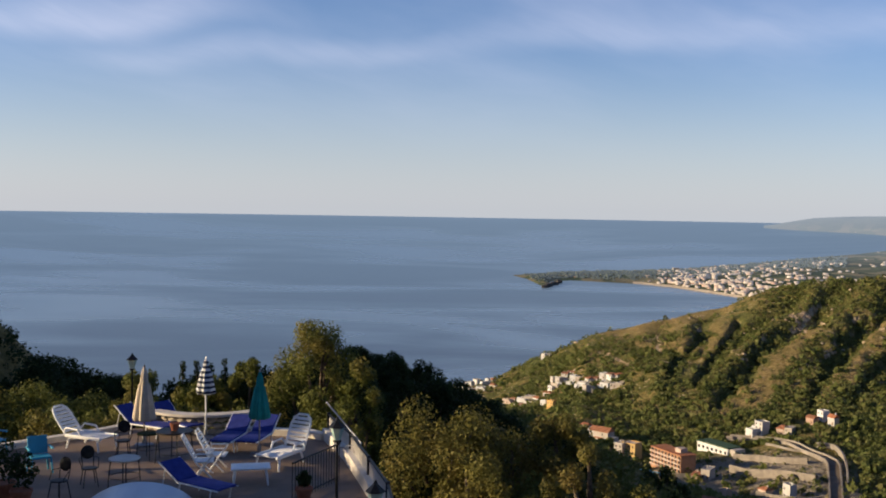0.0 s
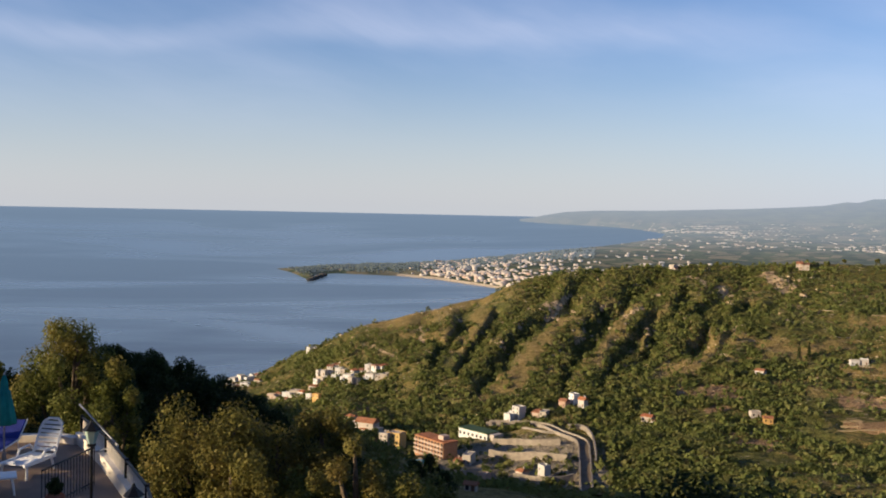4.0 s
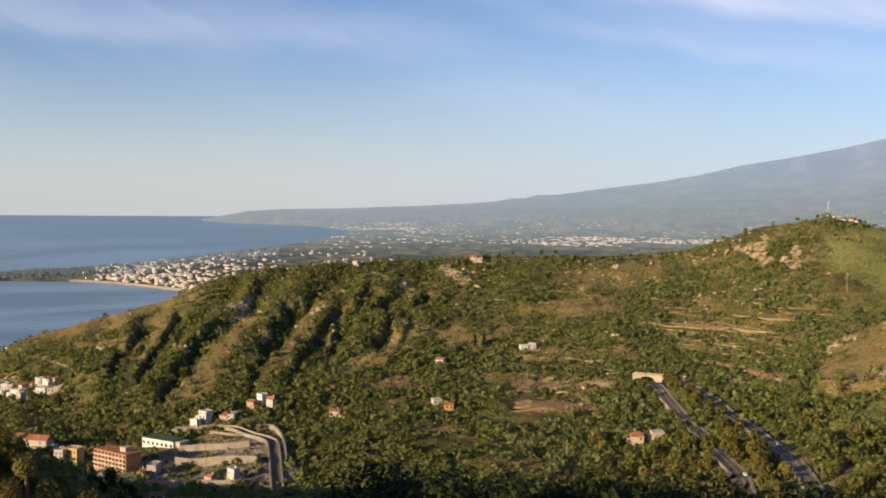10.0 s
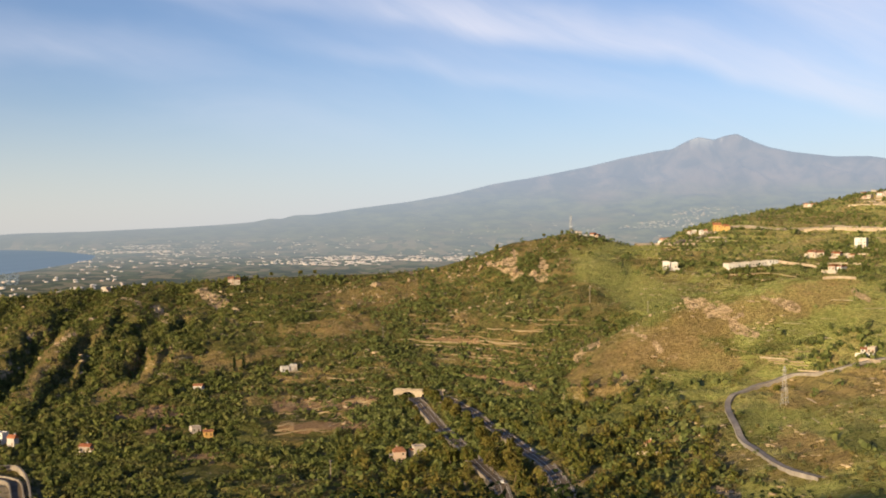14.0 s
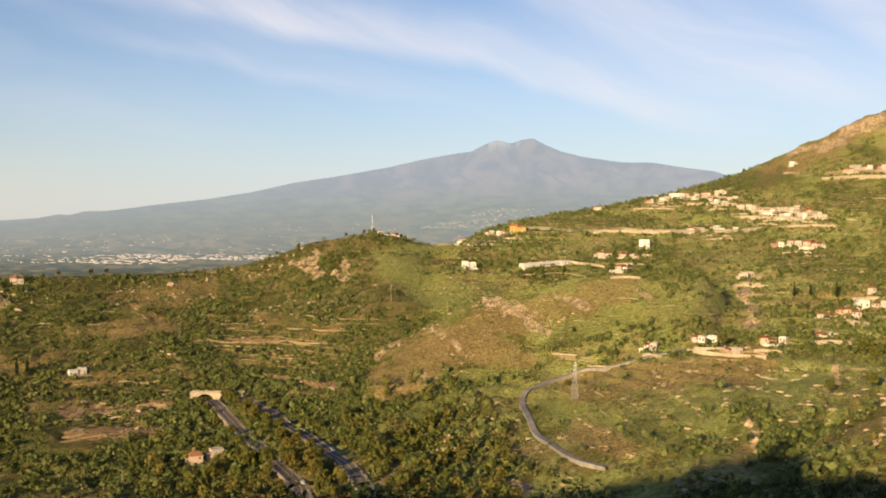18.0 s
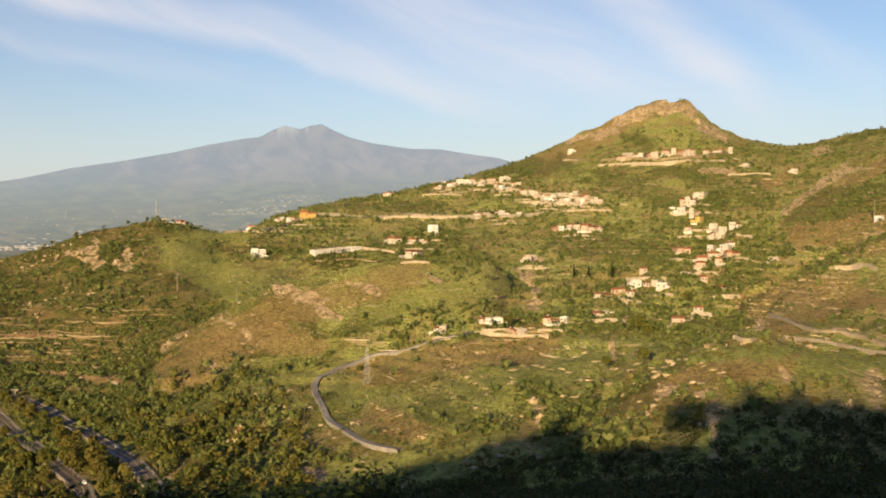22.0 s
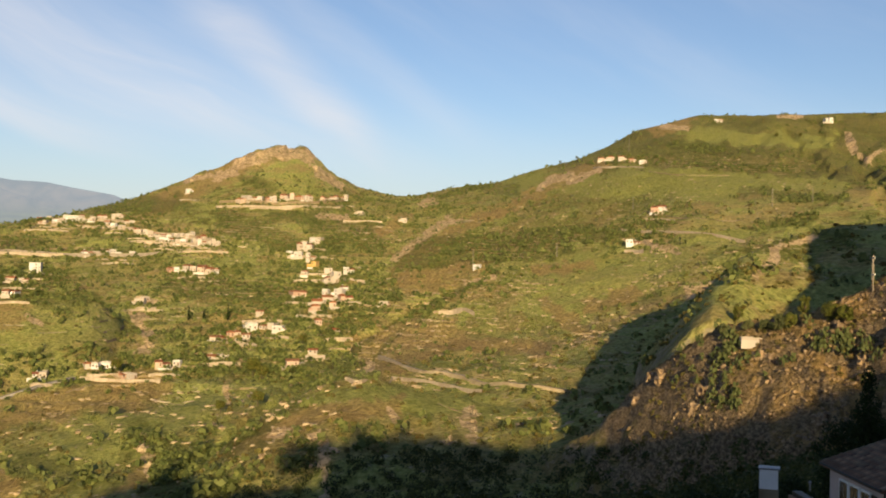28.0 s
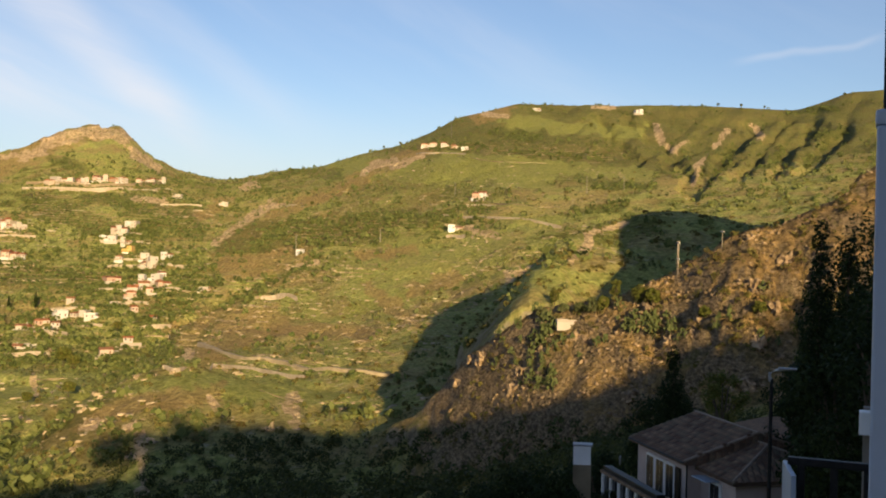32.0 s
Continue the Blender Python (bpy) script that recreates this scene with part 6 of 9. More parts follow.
MOTORWAY_WEST = [(42.37, -9.21), (43.12, -9.99), (44.74, -11.62), (46.72, -13.48), (47.46, -14.73), (47.99, -15.75)]
MOTORWAY_EAST = [(43.98, -9.26), (44.90, -9.62), (45.94, -10.23), (48.15, -11.71), (49.91, -12.96), (51.21, -14.81), (52.26, -16.13)]
HILL_ROAD = [(68.40, -6.69), (65.63, -7.32), (63.13, -7.85), (61.41, -8.42), (60.05, -9.00), (59.68, -9.69), (60.07, -10.54), (60.65, -11.61), (62.24, -12.58), (64.45, -13.17), ]
TOWN_ROAD = [(15.90, -12.01), (18.28, -12.00), (19.88, -12.35), (21.10, -12.76), (21.36, -13.60), (21.44, -14.51), (21.99, -15.64), ]
FAR_TRACK = [(84.67, -5.55), (86.57, -6.20), (89.11, -6.51), (91.96, -6.81), (95.13, -7.14), ]
UPPER_ROAD = [(54.81, -0.77), (56.89, -0.95), (59.29, -0.21), (62.36, -0.19), (65.48, -0.11), (68.63, -0.25), (72.74, 0.01), ]
VILLA_WALL = [(75.69, 2.82), (77.41, 2.91), (79.27, 2.86), (81.11, 3.00), (82.48, 3.13), ]
POLES = [(40.75, -6.00), (52.31, -4.14), (55.47, -4.70), (37.75, -13.74), (51.28, -0.03), (62.61, -9.42), ]
POLES_FAR = [(89.76, -0.45), (94.42, 0.31), (98.54, 3.02), (105.86, 3.24), (98.26, 6.23), (107.89, 3.47), (110.88, -0.74), ]
POLES_NEAR = [(113.19, 0.88), (110.90, -0.65), (117.23, 3.11), ]


def settle():
    """Places the homes of every hamlet, facing the valley."""
    made = []
    for name, rows in HAMLETS.items():
        for k, (az, el, w, h, wall, roof) in enumerate(rows):
            p = spot(az, el - (0.35 if name == "spur hut" else 0.0))
            rnd = random.Random(k * 31 + len(name))
            turn = -az - 40 + rnd.uniform(-14, 14) if az < 26 else -az + rnd.uniform(-28, 28)
            d = w * rnd.uniform(0.6, 0.85)
            p = p + bearing(az, d * 0.35)
            p.z = ground_z(p.x, p.y) if abs(ground_z(p.x, p.y) - p.z) < 4 else p.z
            w *= 0.78 if az > 12 else 1.0
            word = "%s house with %s on the green hillside" % (WALL_WORDS[wall], "a red tiled roof" if roof == 1 else "a flat roof")
            made.append(p)
            if name == "spur hut":
                p = bearing(105.05, 316.0)
                house((p.x, p.y, ground_z(p.x, p.y) - 1.5), -az + 8, 7.6, 4.0, 1.9, 1, 0, "small low flat-roofed hut on the edge of the dry spur", "hut", deep=0.8)
                continue
            # wide fronts are rows of narrower homes that join
            n = 1 if w < 10 else 2 if w < 17 else 3
            side = bearing(az + 90, 1.0)
            for i in range(n):
                q = p + side * ((i - (n - 1) / 2) * w / n) + bearing(az, rnd.uniform(-2.5, 2.5) if n > 1 else 0.0)
                tall = max(h * (rnd.uniform(0.5, 0.9) if n > 1 else 0.85) * (0.8 if az > 55 else 0.68 if az < 12 else 1.0), 3.4)
                wall_, roof_ = (wall, roof) if i == 0 else (rnd.choice((0, 1, 1, wall)), rnd.choice((0, 1, roof)))
                word = "%s house with %s on the green hillside" % (WALL_WORDS[wall_], "a red tiled roof" if roof_ == 1 else "a flat roof")
                house((q.x, q.y, p.z + rnd.uniform(-1, 1) * (n > 1)), turn + rnd.uniform(-12, 12), w / n * 1.02, d * rnd.uniform(0.8, 1.1), tall, wall_, roof_, word, group="houses of the " + name)
    return made


HOMES = settle()

for az, el, w, h, wall, roof, word in ((9.1, -12.6, 17.0, 11.0, 1, 1, "cream block of flats with a red tiled roof"), (10.75, -13.5, 12.0, 12.5, 3, 0, "orange flat-roofed block of flats in the town"), (10.2, -13.45, 7.0, 12.0, 1, 0, "narrow cream block of flats in the town")):
    q = spot(az, el) + bearing(az, 5.0)
    HOMES.append(q)
    house((q.x, q.y, ground_z(q.x, q.y)), -az - 32, w, 10.0, h, wall, roof, word, group="houses of the valley town")


def long_hall():
    """A long low white building that steps up the saddle."""
    a, b = spot(59.75, -2.35), spot(62.3, -1.95)
    d = b - a
    span, turn = math.hypot(d.x, d.y), math.degrees(math.atan2(d.y, d.x))
    root = empty("white_hall", pose(*a, 0, 0, turn), "long low white building in steps, with flat roofs", "building")
    n = 5
    for k in range(n):
        w, high, up = span / n, 6.6 - 0.7 * k, d.z * (k + 0.5) / n
        x, y = w * (k + 0.5), 1.6 * (k % 2)
        part("wall", box((w * 0.995, 12.0, high + 6), (x, y + 6, up + (high - 6) / 2), bevel=0.08), WALLS[0], root)
        part("roof", box((w * 0.96, 11.4, 0.4), (x, y + 6, up + high + 0.2)), M_FLAT_ROOF, root)
        for i in (-0.28, 0.02, 0.3):
            piece("window", PANE, pose(x + i * w, y - 0.03, up + 2.2), root)
    HOMES.extend(a + d * (k / 4) for k in range(5))


long_hall()

# roads, walls and the motorway with its tunnel mouths
for _n, _rows in HAMLETS.items():
    for _k, (_a, _e, _w, _h, _x, _y) in enumerate(_rows):
        if _a > 55 and _a < 100 and _k % 2 == 0:
            _s = 0.45 + 0.25 * (_k % 3)
            walling("retaining_wall", "pale stone retaining wall below hillside homes", [(_a - _s, _e - 0.42), (_a, _e - 0.36), (_a + _s * 1.3, _e - 0.40)], 1.8, 0.6, M_VILLAGE_WALL, 10, "retaining walls of the hamlets")
WEST = road("road_motorway_west", "grey motorway carriageway with white lines and low parapets", [(a, e - 0.2) for a, e in MOTORWAY_WEST], 8.6, M_ASPHALT, 0.8, 0.4, True)
EAST = road("road_motorway_east", "grey motorway carriageway with white lines and low parapets", [(a, e - 0.2) for a, e in MOTORWAY_EAST], 8.6, M_ASPHALT, 0.8, 0.4, True)
LANE = road("road_lane", "narrow winding grey lane up the hillside", HILL_ROAD, 4.0, M_LANE, 0.7, n=90)
STREET = road("road_town", "curving town street between stone walls", TOWN_ROAD, 6.5, M_ASPHALT, 0.8, 1.3, n=80)
road("road_track", "pale dirt track along the slope", FAR_TRACK, 3.2, M_TRACK, 1.0)
road("road_upper", "pale road with retaining wall across the saddle", UPPER_ROAD, 5.0, M_TRACK, 2.0, 0.6, n=80)
walling("retaining_wall", "long pale stone retaining wall below the houses on the peak", VILLA_WALL, 4.0, 1.5, n=40)


def tunnel_mouth():
    """A pale concrete bridge with two arches over the carriageways."""
    a, b = spot(41.3, -9.35), spot(44.1, -9.25)
    a.z = b.z = max(a.z, b.z) - 2.6
    d = b - a
    span, turn = d.length, math.degrees(math.atan2(d.y, d.x))
    root = empty("motorway_bridge", pose(*a, 0, 0, turn), "pale concrete arched bridge over the two carriageways", "bridge")
    bm = bmesh.new()
    prof, n = [], 10
    top, mid = 5.6, span / 2
    outer = [(0, -4), (0, top), (span, top), (span, -4)]
    arches = [(span * 0.14, span * 0.44), (span * 0.56, span * 0.86)]
    low = []
    for x0, x1 in arches:
        c, r = (x0 + x1) / 2, (x1 - x0) / 2
        low.append([(c - r * math.cos(math.pi * k / n), 4.5 * math.sin(math.pi * k / n)) for k in range(n + 1)])
    chain = [(0, -4), (low[0][0][0], -4)] + low[0] + [(low[0][-1][0], -4), (low[1][0][0], -4)] + low[1] + [(low[1][-1][0], -4), (span, -4)]
    front = [[bm.verts.new((x, y, z)) for x, z in chain] for y in (0, 7)]
    tops = [[bm.verts.new((x, y, top)) for x, z in chain] for y in (0, 7)]
    for k in range(len(chain) - 1):
        for i, flip in ((0, 1), (1, -1)):
            bm.faces.new((front[i][k], front[i][k + 1], tops[i][k + 1], tops[i][k])[::flip])
        bm.faces.new((front[0][k + 1], front[0][k], front[1][k], front[1][k + 1]))
        bm.faces.new((tops[0][k], tops[0][k + 1], tops[1][k + 1], tops[1][k]))
    bmesh.ops.remove_doubles(bm, verts=bm.verts, dist=0.01)
    part("arch_wall", bm, M_VILLAGE_WALL, root)
    part("parapet", box((span + 1, 0.5, 0.7), (mid, 0.1, top + 0.5)), M_STONE, root)
    part("parapet", box((span + 1, 0.5, 0.7), (mid, 6.9, top + 0.5)), M_STONE, root)


tunnel_mouth()


M_HOTEL = plain("hotel_plaster", (0.34, 0.17, 0.09), (0.44, 0.25, 0.14), 0.5, 0.9, 0.01)


def hotel():
    """Four storeys of balconies above a pool terrace."""
    p = spot(13.0, -13.75)
    w, d, st, hs = 34.0, 13.0, 4, 3.1
    root = empty("hotel", pose(*p, 0, 0, -13 - 52), "orange hotel with rows of balconies beside a blue pool", "hotel")
    part("wall", box((w, d, st * hs + 6), (0, 0, st * hs / 2 - 3)), M_HOTEL, root)
    part("roof", box((w + 1, d + 1, 0.5), (0, 0, st * hs + 0.25)), M_TILE, root)
    part("stairwell", box((6, 6, 3), (8, 1, st * hs + 2.0)), WALLS[2], root)
    slab, rail, win = shared("balcony", box((w / 9 - 0.5, 1.6, 0.25)), WALLS[0]), shared("railing", box((w / 9 - 0.5, 0.12, 0.95)), WALLS[2]), shared("window", box((2.2, 0.15, 2.1)), M_WINDOW)
    for s in range(st):
        for c in range(9):
            x, z = -w / 2 + (c + 0.5) * w / 9, s * hs
            b = piece("balcony", slab, pose(x, -d / 2 - 0.8, z + 0.15), root)
            piece("railing", rail, pose(0, -0.75, 0.6), b)
            piece("window", win, pose(x, -d / 2 - 0.05, z + 1.45), root)
    q = spot(11.6, -14.2)
    tagged(part("pool", box((26, 11, 1.0), (0, 0, 0), 0, 0.2), M_POOL, m=pose(q.x, q.y, q.z + 1.2, 0, 0, -30)), "blue swimming pool on the hotel terrace", "pool")
    # long sports hall with a green roof
    g = spot(15.4, -12.75)
    hall = empty("sports_hall", pose(*g, 0, 0, -15 - 46), "long white hall with a flat green roof", "building")
    part("wall", box((32, 13, 12), (0, 0, 0)), WALLS[0], hall)
    part("roof", box((33, 14, 0.6), (0, 0, 6.3)), M_GREEN_ROOF, hall, "dull green roofing")
    part("annex", box((5, 10, 10), (19.5, 0, 1)), WALLS[1], hall)
    for c in range(7):
        piece("window", win, pose(-14 + c * 4.6, -6.55, 2.6), hall)


M_POOL = plain("pool_water", (0.05, 0.24, 0.40), (0.09, 0.32, 0.50), 0.4, 0.1, spec=0.6)
M_GREEN_ROOF = plain("green_roofing", (0.035, 0.07, 0.03), (0.06, 0.10, 0.045), 0.6, 0.8)
hotel()

# retaining walls and yards of the valley town
for keys, high in (([(13.2, -14.9), (14.6, -15.1), (16.4, -15.2)], 6.5), ([(16.0, -13.75), (18.2, -13.85), (20.4, -13.9)], 5.5), ([(16.2, -13.1), (18.3, -13.1), (20.0, -13.0)], 4.5),
                   ([(20.4, -12.1), (21.4, -12.2), (21.9, -13.0), (22.0, -14.0)], 4.0), ([(17.4, -14.9), (19.3, -15.0), (20.8, -14.8)], 4.0), ([(17.0, -12.2), (18.6, -12.3), (19.6, -12.4)], 2.0)):
    walling("retaining_wall", "long grey concrete retaining wall in the valley town", keys, high, 1.2, M_PAVE, group="retaining walls of the valley town")

# dry stone walls of the groves and slopes
for keys, high in (([(38.0, -7.6), (39.2, -7.65), (40.6, -7.7)], 1.6), ([(37.6, -8.2), (39.4, -8.3), (41.0, -8.25)], 1.6), ([(37.3, -8.75), (39.0, -8.9), (40.6, -8.9)], 1.6), ([(36.6, -9.3), (38.2, -9.5), (40.0, -9.5)], 1.6),
                   ([(44.5, -7.0), (46.0, -7.2), (47.5, -7.3)], 1.5), ([(46.0, -6.3), (47.6, -6.45), (49.2, -6.5)], 1.5), ([(46.6, -5.6), (48.4, -5.75), (50.2, -5.8)], 1.5), ([(47.0, -5.0), (48.6, -5.1), (50.0, -5.1)], 1.5),
                   ([(41.5, -6.2), (43.0, -6.3), (45.0, -6.4)], 1.6), ([(68.0, -7.4), (69.6, -7.0), (71.2, -7.1)], 1.5), ([(70.4, -6.6), (72.6, -6.7), (74.5, -6.9)], 1.5), ([(87.6, -3.0), (88.6, -2.9), (89.8, -2.95)], 2.6),
                   ([(76.2, -4.6), (77.6, -4.7), (79.0, -4.6)], 1.6), ([(74.0, -5.5), (75.6, -5.5), (77.2, -5.7)], 1.6), ([(60.0, -2.6), (61.4, -2.5), (63.2, -2.7)], 2.0), ([(66.8, 0.1), (69.0, 0.2), (71.4, 0.0)], 2.2),
                   ([(72.0, 0.2), (73.6, -0.1), (75.4, -0.2)], 2.2), ([(98.6, 5.2), (101.0, 4.9), (103.6, 4.9)], 2.2), ([(99.0, 3.0), (101.6, 2.6), (104.4, 2.5)], 2.0), ([(50.2, -7.6), (51.5, -6.6), (52.4, -5.9), (53.4, -5.5)], 1.6),
                   ([(85.6, -5.6), (88.0, -6.2), (91.0, -6.6)], 1.2), ([(88.0, -8.0), (91.0, -8.6), (93.6, -8.6)], 1.2)):
    walling("dry_stone_wall", "low dry stone wall holding a strip of hillside", keys, high * 0.3, 0.4, group="dry stone walls of the groves")


for keys, high in (([(69.0, 1.78), (70.7, 1.55)], 5.0), ([(70.6, 1.25), (72.5, 0.92)], 5.0), ([(72.3, 0.95), (73.8, 0.85), (75.3, 0.68)], 5.5), ([(71.4, 0.55), (73.0, 0.5), (74.4, 0.42)], 4.0), ([(63.6, -0.3), (66.0, -0.25), (68.4, -0.2)], 3.2), ([(54.9, -0.9), (56.4, -0.98), (58.0, -1.0)], 3.0),
                   ([(68.7, -6.75), (70.3, -6.85), (72.8, -6.95)], 2.4), ([(87.9, -3.02), (88.8, -3.0), (89.9, -3.1)], 3.2), ([(82.8, -6.8), (84.0, -6.75), (85.4, -6.7)], 2.0), ([(85.4, -6.72), (88.0, -7.0), (90.4, -7.3)], 2.0), ([(75.5, 2.55), (79.0, 2.6), (81.0, 2.75)], 3.5), ([(97.9, 1.85), (100.5, 1.75), (104.5, 1.3)], 2.4), ([(60.3, -2.0), (62.0, -1.9), (64.2, -2.2)], 2.6)):
    walling("retaining_wall", "long pale stone retaining wall across the hillside", keys, high, 0.8, M_VILLAGE_WALL, 18, "retaining walls of the hamlets")


# ---- crags ----
def crag(at, size, seed, group="crags along the ridge", label="jagged pale brown rock outcrop in the slope", mat=None):
    """A broken rock of faceted blocks."""
    rnd = random.Random(seed)
    bm = bmesh.new()
    bmesh.ops.create_icosphere(bm, subdivisions=3, radius=1.0)
    off = Vector((seed * 3.7, seed * 1.3, 0))
    for v in bm.verts:
        p = v.co.copy()
        f = 0.75 + 0.75 * noise.noise(p * 1.5 + off) + 0.4 * noise.noise(p * 3.7 + off) + 0.2 * noise.noise(p * 8.0 + off)
        v.co = Vector((p.x * 1.15, p.y * 0.75, p.z * 0.95)) * f * size
    return tagged(part("rock_outcrop", bm, mat or M_ROCK, m=pose(*at)), label, "rock", group)


for k, (az, el, size) in enumerate([(28.6, -4.3, 11), (29.0, -4.6, 8), (31.6, -3.6, 12), (32.2, -3.9, 10), (32.6, -4.4, 9), (30.9, -3.2, 8), (46.3, -2.2, 9), (47.4, -2.0, 11), (48.3, -2.4, 10), (49.2, -2.6, 8), (22.2, -5.4, 8), (20.6, -5.8, 9), (25.2, -4.6, 7),
                                    (12.4, -7.0, 6), (14.2, -6.4, 6), (40.4, -3.1, 9), (42.3, -2.9, 8)]):
    crag(spot(az, el) - Vector((0, 0, size * 0.2)), size * 0.7, k)
for k, (az, el, size) in enumerate([(58.0, -4.3, 10), (58.8, -4.8, 9), (60.2, -4.9, 9), (61.0, -4.0, 7), (57.6, -3.9, 7), (72.3, -5.0, 9), (72.1, -10.4, 10), (72.4, -11.2, 8), (55.2, -6.2, 5), (87.2, -2.4, 8), (86.2, -3.6, 7), (84.8, 0.3, 9), (85.7, 1.0, 9), (86.7, 1.6, 8), (83.9, -0.6, 7),
                                    (99.6, 0.7, 8), (100.4, 0.5, 8), (78.9, 5.4, 16), (79.8, 5.5, 18), (77.8, 5.1, 14), (76.6, 4.6, 12), (80.8, 5.0, 12), (82.3, -10.6, 8), (88.6, -10.0, 9), (78.8, -8.9, 7), (93.6, 4.2, 12), (95.2, 4.6, 10), (78.4, -10.9, 6), (81.2, -11.4, 6)]):
    crag(spot(az, el) - Vector((0, 0, size * 0.25)), size * 0.55, k + 40, "pale rocks of the meadow slopes", "weathered pale limestone rock in the grass")


# outcrops along the strips of bare rock
def strip_outcrops():
    g, k = random.Random(31), 200
    for (what, where_), rows in COVER.items():
        if what != "rock":
            continue
        for a0, e0, a1, e1, half in rows:
            n = 2 if math.hypot(a1 - a0, e1 - e0) > half else 1
            for i in range(n):
                t = (i + g.uniform(0.2, 0.8)) / n
                q = spot(a0 + (a1 - a0) * t + g.uniform(-.5, .5) * half, e0 + (e1 - e0) * t + g.uniform(-.4, .4) * half)
                size = min(8.0, max(1.4, half * math.hypot(q.x, q.y) * 0.0175 * g.uniform(0.3, 0.62)))
                k += 1
                crag(q - Vector((0, 0, size * 0.3)), size, k, "pale rocks of the meadow slopes", "weathered pale limestone rock in the slope")


strip_outcrops()


# stony crests that show pale against the slopes behind
for keys, low, high in ((LEDGE_EDGE, 76.0, 84.5), (DOME_EDGE, 51.4, 58.0)):
    for k in range(14):
        az = low + (high - low) * (k + 0.5 * (k % 3)) / 14
        r_, z_ = line(keys, np.array([az]))
        p = bearing(az, float(r_[0]) - 6 - 3 * (k % 4))
        p.z = ground_z(p.x, p.y)
        crag(p - Vector((0, 0, 0.8)), 1.3 + 0.6 * (k % 3), k + 90, "pale rocks of the meadow slopes", "weathered pale limestone rock in the grass")


# ---- plants over the hills ----
CLEAR = [(HOMES, 8.0), (WEST[::2] + EAST[::2], 9.0), (LANE[::2], 6.0), (STREET[::2], 6.0), ([spot(a, -11.0) for a in (27.8, 28.6, 29.4)] + [spot(30.6, -13.0), spot(31.4, -12.9)] + [spot(a, e) for a in (33.6, 34.6, 35.6, 36.6) for e in (-11.4, -10.8)], 20.0)]
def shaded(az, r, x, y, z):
    """Thick dark growth inside the own hill's shadow, put there to deepen that shade."""
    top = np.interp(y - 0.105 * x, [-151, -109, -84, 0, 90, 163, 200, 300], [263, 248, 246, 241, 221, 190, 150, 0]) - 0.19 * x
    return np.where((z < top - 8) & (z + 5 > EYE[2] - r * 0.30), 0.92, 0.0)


# both growths stand only in the cast shadow, their dark leaves darkening it
scrub("shade_wood", "dark wood deepening the shade on the near valley side", 24000, lambda az, r, x, y, z: shaded(az, r, x, y, z) * np.where(az > 92, 0.55, 0.8), 0.22, 36, M_SHADE, 1.2, 3.4, 4, (), 0.85, (24, 121, 250, 600))
scrub("ravine_scrub", "dark leafy scrub deepening the shade on the ravine bank", 2300, lambda az, r, x, y, z: shaded(az, r, x, y, z) * smooth(fbm(x / 18, y / 18, 3, 0.5, 95), -0.1, 0.25) * 0.9, 0.12, 90, M_SHADE, 0.9, 2.6, 41, (), 0.8, (92, 122, 105, 262))
# leaf colour here stands in for the depth of the near hill's shade
scrub("near_hill_scrub", "dark leafy scrub deepening the shade of the near hill", 2200, lambda az, r, x, y, z: np.full(az.shape, 0.95), 0.18, 42, M_LEAF_DARK, 0.5, 1.4, 42, (), 0.8, (-31, 2, 62, 178))
scrub("near_slope_scrub", "green scrub over the slope below the terrace", 2200, lambda az, r, x, y, z: np.full(az.shape, 0.95), 0.18, 52, M_LEAF, 0.6, 2.0, 43, (), 0.8, (2, 26, 62, 176))
def hill_wood_density(az, r, x, y, z):
    gully = 1 - smooth(np.abs(np.sin(math.pi * (az * 0.30 - r * 0.0036 + fbm(az * 0.22, r * 0.004, 3, 0.5, 3) * 1.25))), 0.3, 0.95)
    d = (0.20 + 0.80 * gully) * smooth(fbm(x / 70, y / 70, 4, 0.6, 23), -0.45, 0.1)
    d = np.where((az < 17) & (r > 1190), d * 0.2, d)
    d = np.where((az > 10.5) & (az < 22.6) & (r < 805), d * 0.08, d)
    return np.where(z < 6, 0.0, d)


scrub("hill_wood", "thick bushy wood on the seaward hill", 46000, hill_wood_density, 0.42, 14, M_SCRUB, 0.9, 3.3, 14, CLEAR, 0.85, (5, 31, 640, 1310), True)
scrub("wood", "dense dark green wood and scrub over the hills", 90000, density, 0.46, 14, M_SCRUB, 1.2, 4.3, 5, CLEAR, tall=True)


def behind_crests(az, r, x, y, z):
    """Dark growth in the hollows just behind the near crests."""
    d = np.zeros(az.shape)
    for keys, low, high in ((LEDGE_EDGE, 72.5, 85.0), (DOME_EDGE, 50.5, 58.5), (KNOLL_EDGE, 99.0, 104.0)):
        k = np.array(keys)
        off = r - np.interp(az, k[:, 0], k[:, 1])
        d = np.where((az > low) & (az < high) & (off > 6) & (off < 70 + 25 * fbm(x / 40, y / 40, 3, 0.5, 71)), 0.85, d)
    return d


scrub("hollow_scrub", "dark green bushes in the hollows behind the crests", 26000, behind_crests, 0.42, 16, M_SCRUB, 1.2, 3.4, 72, CLEAR, 0.9, (50, 104, 500, 1020))


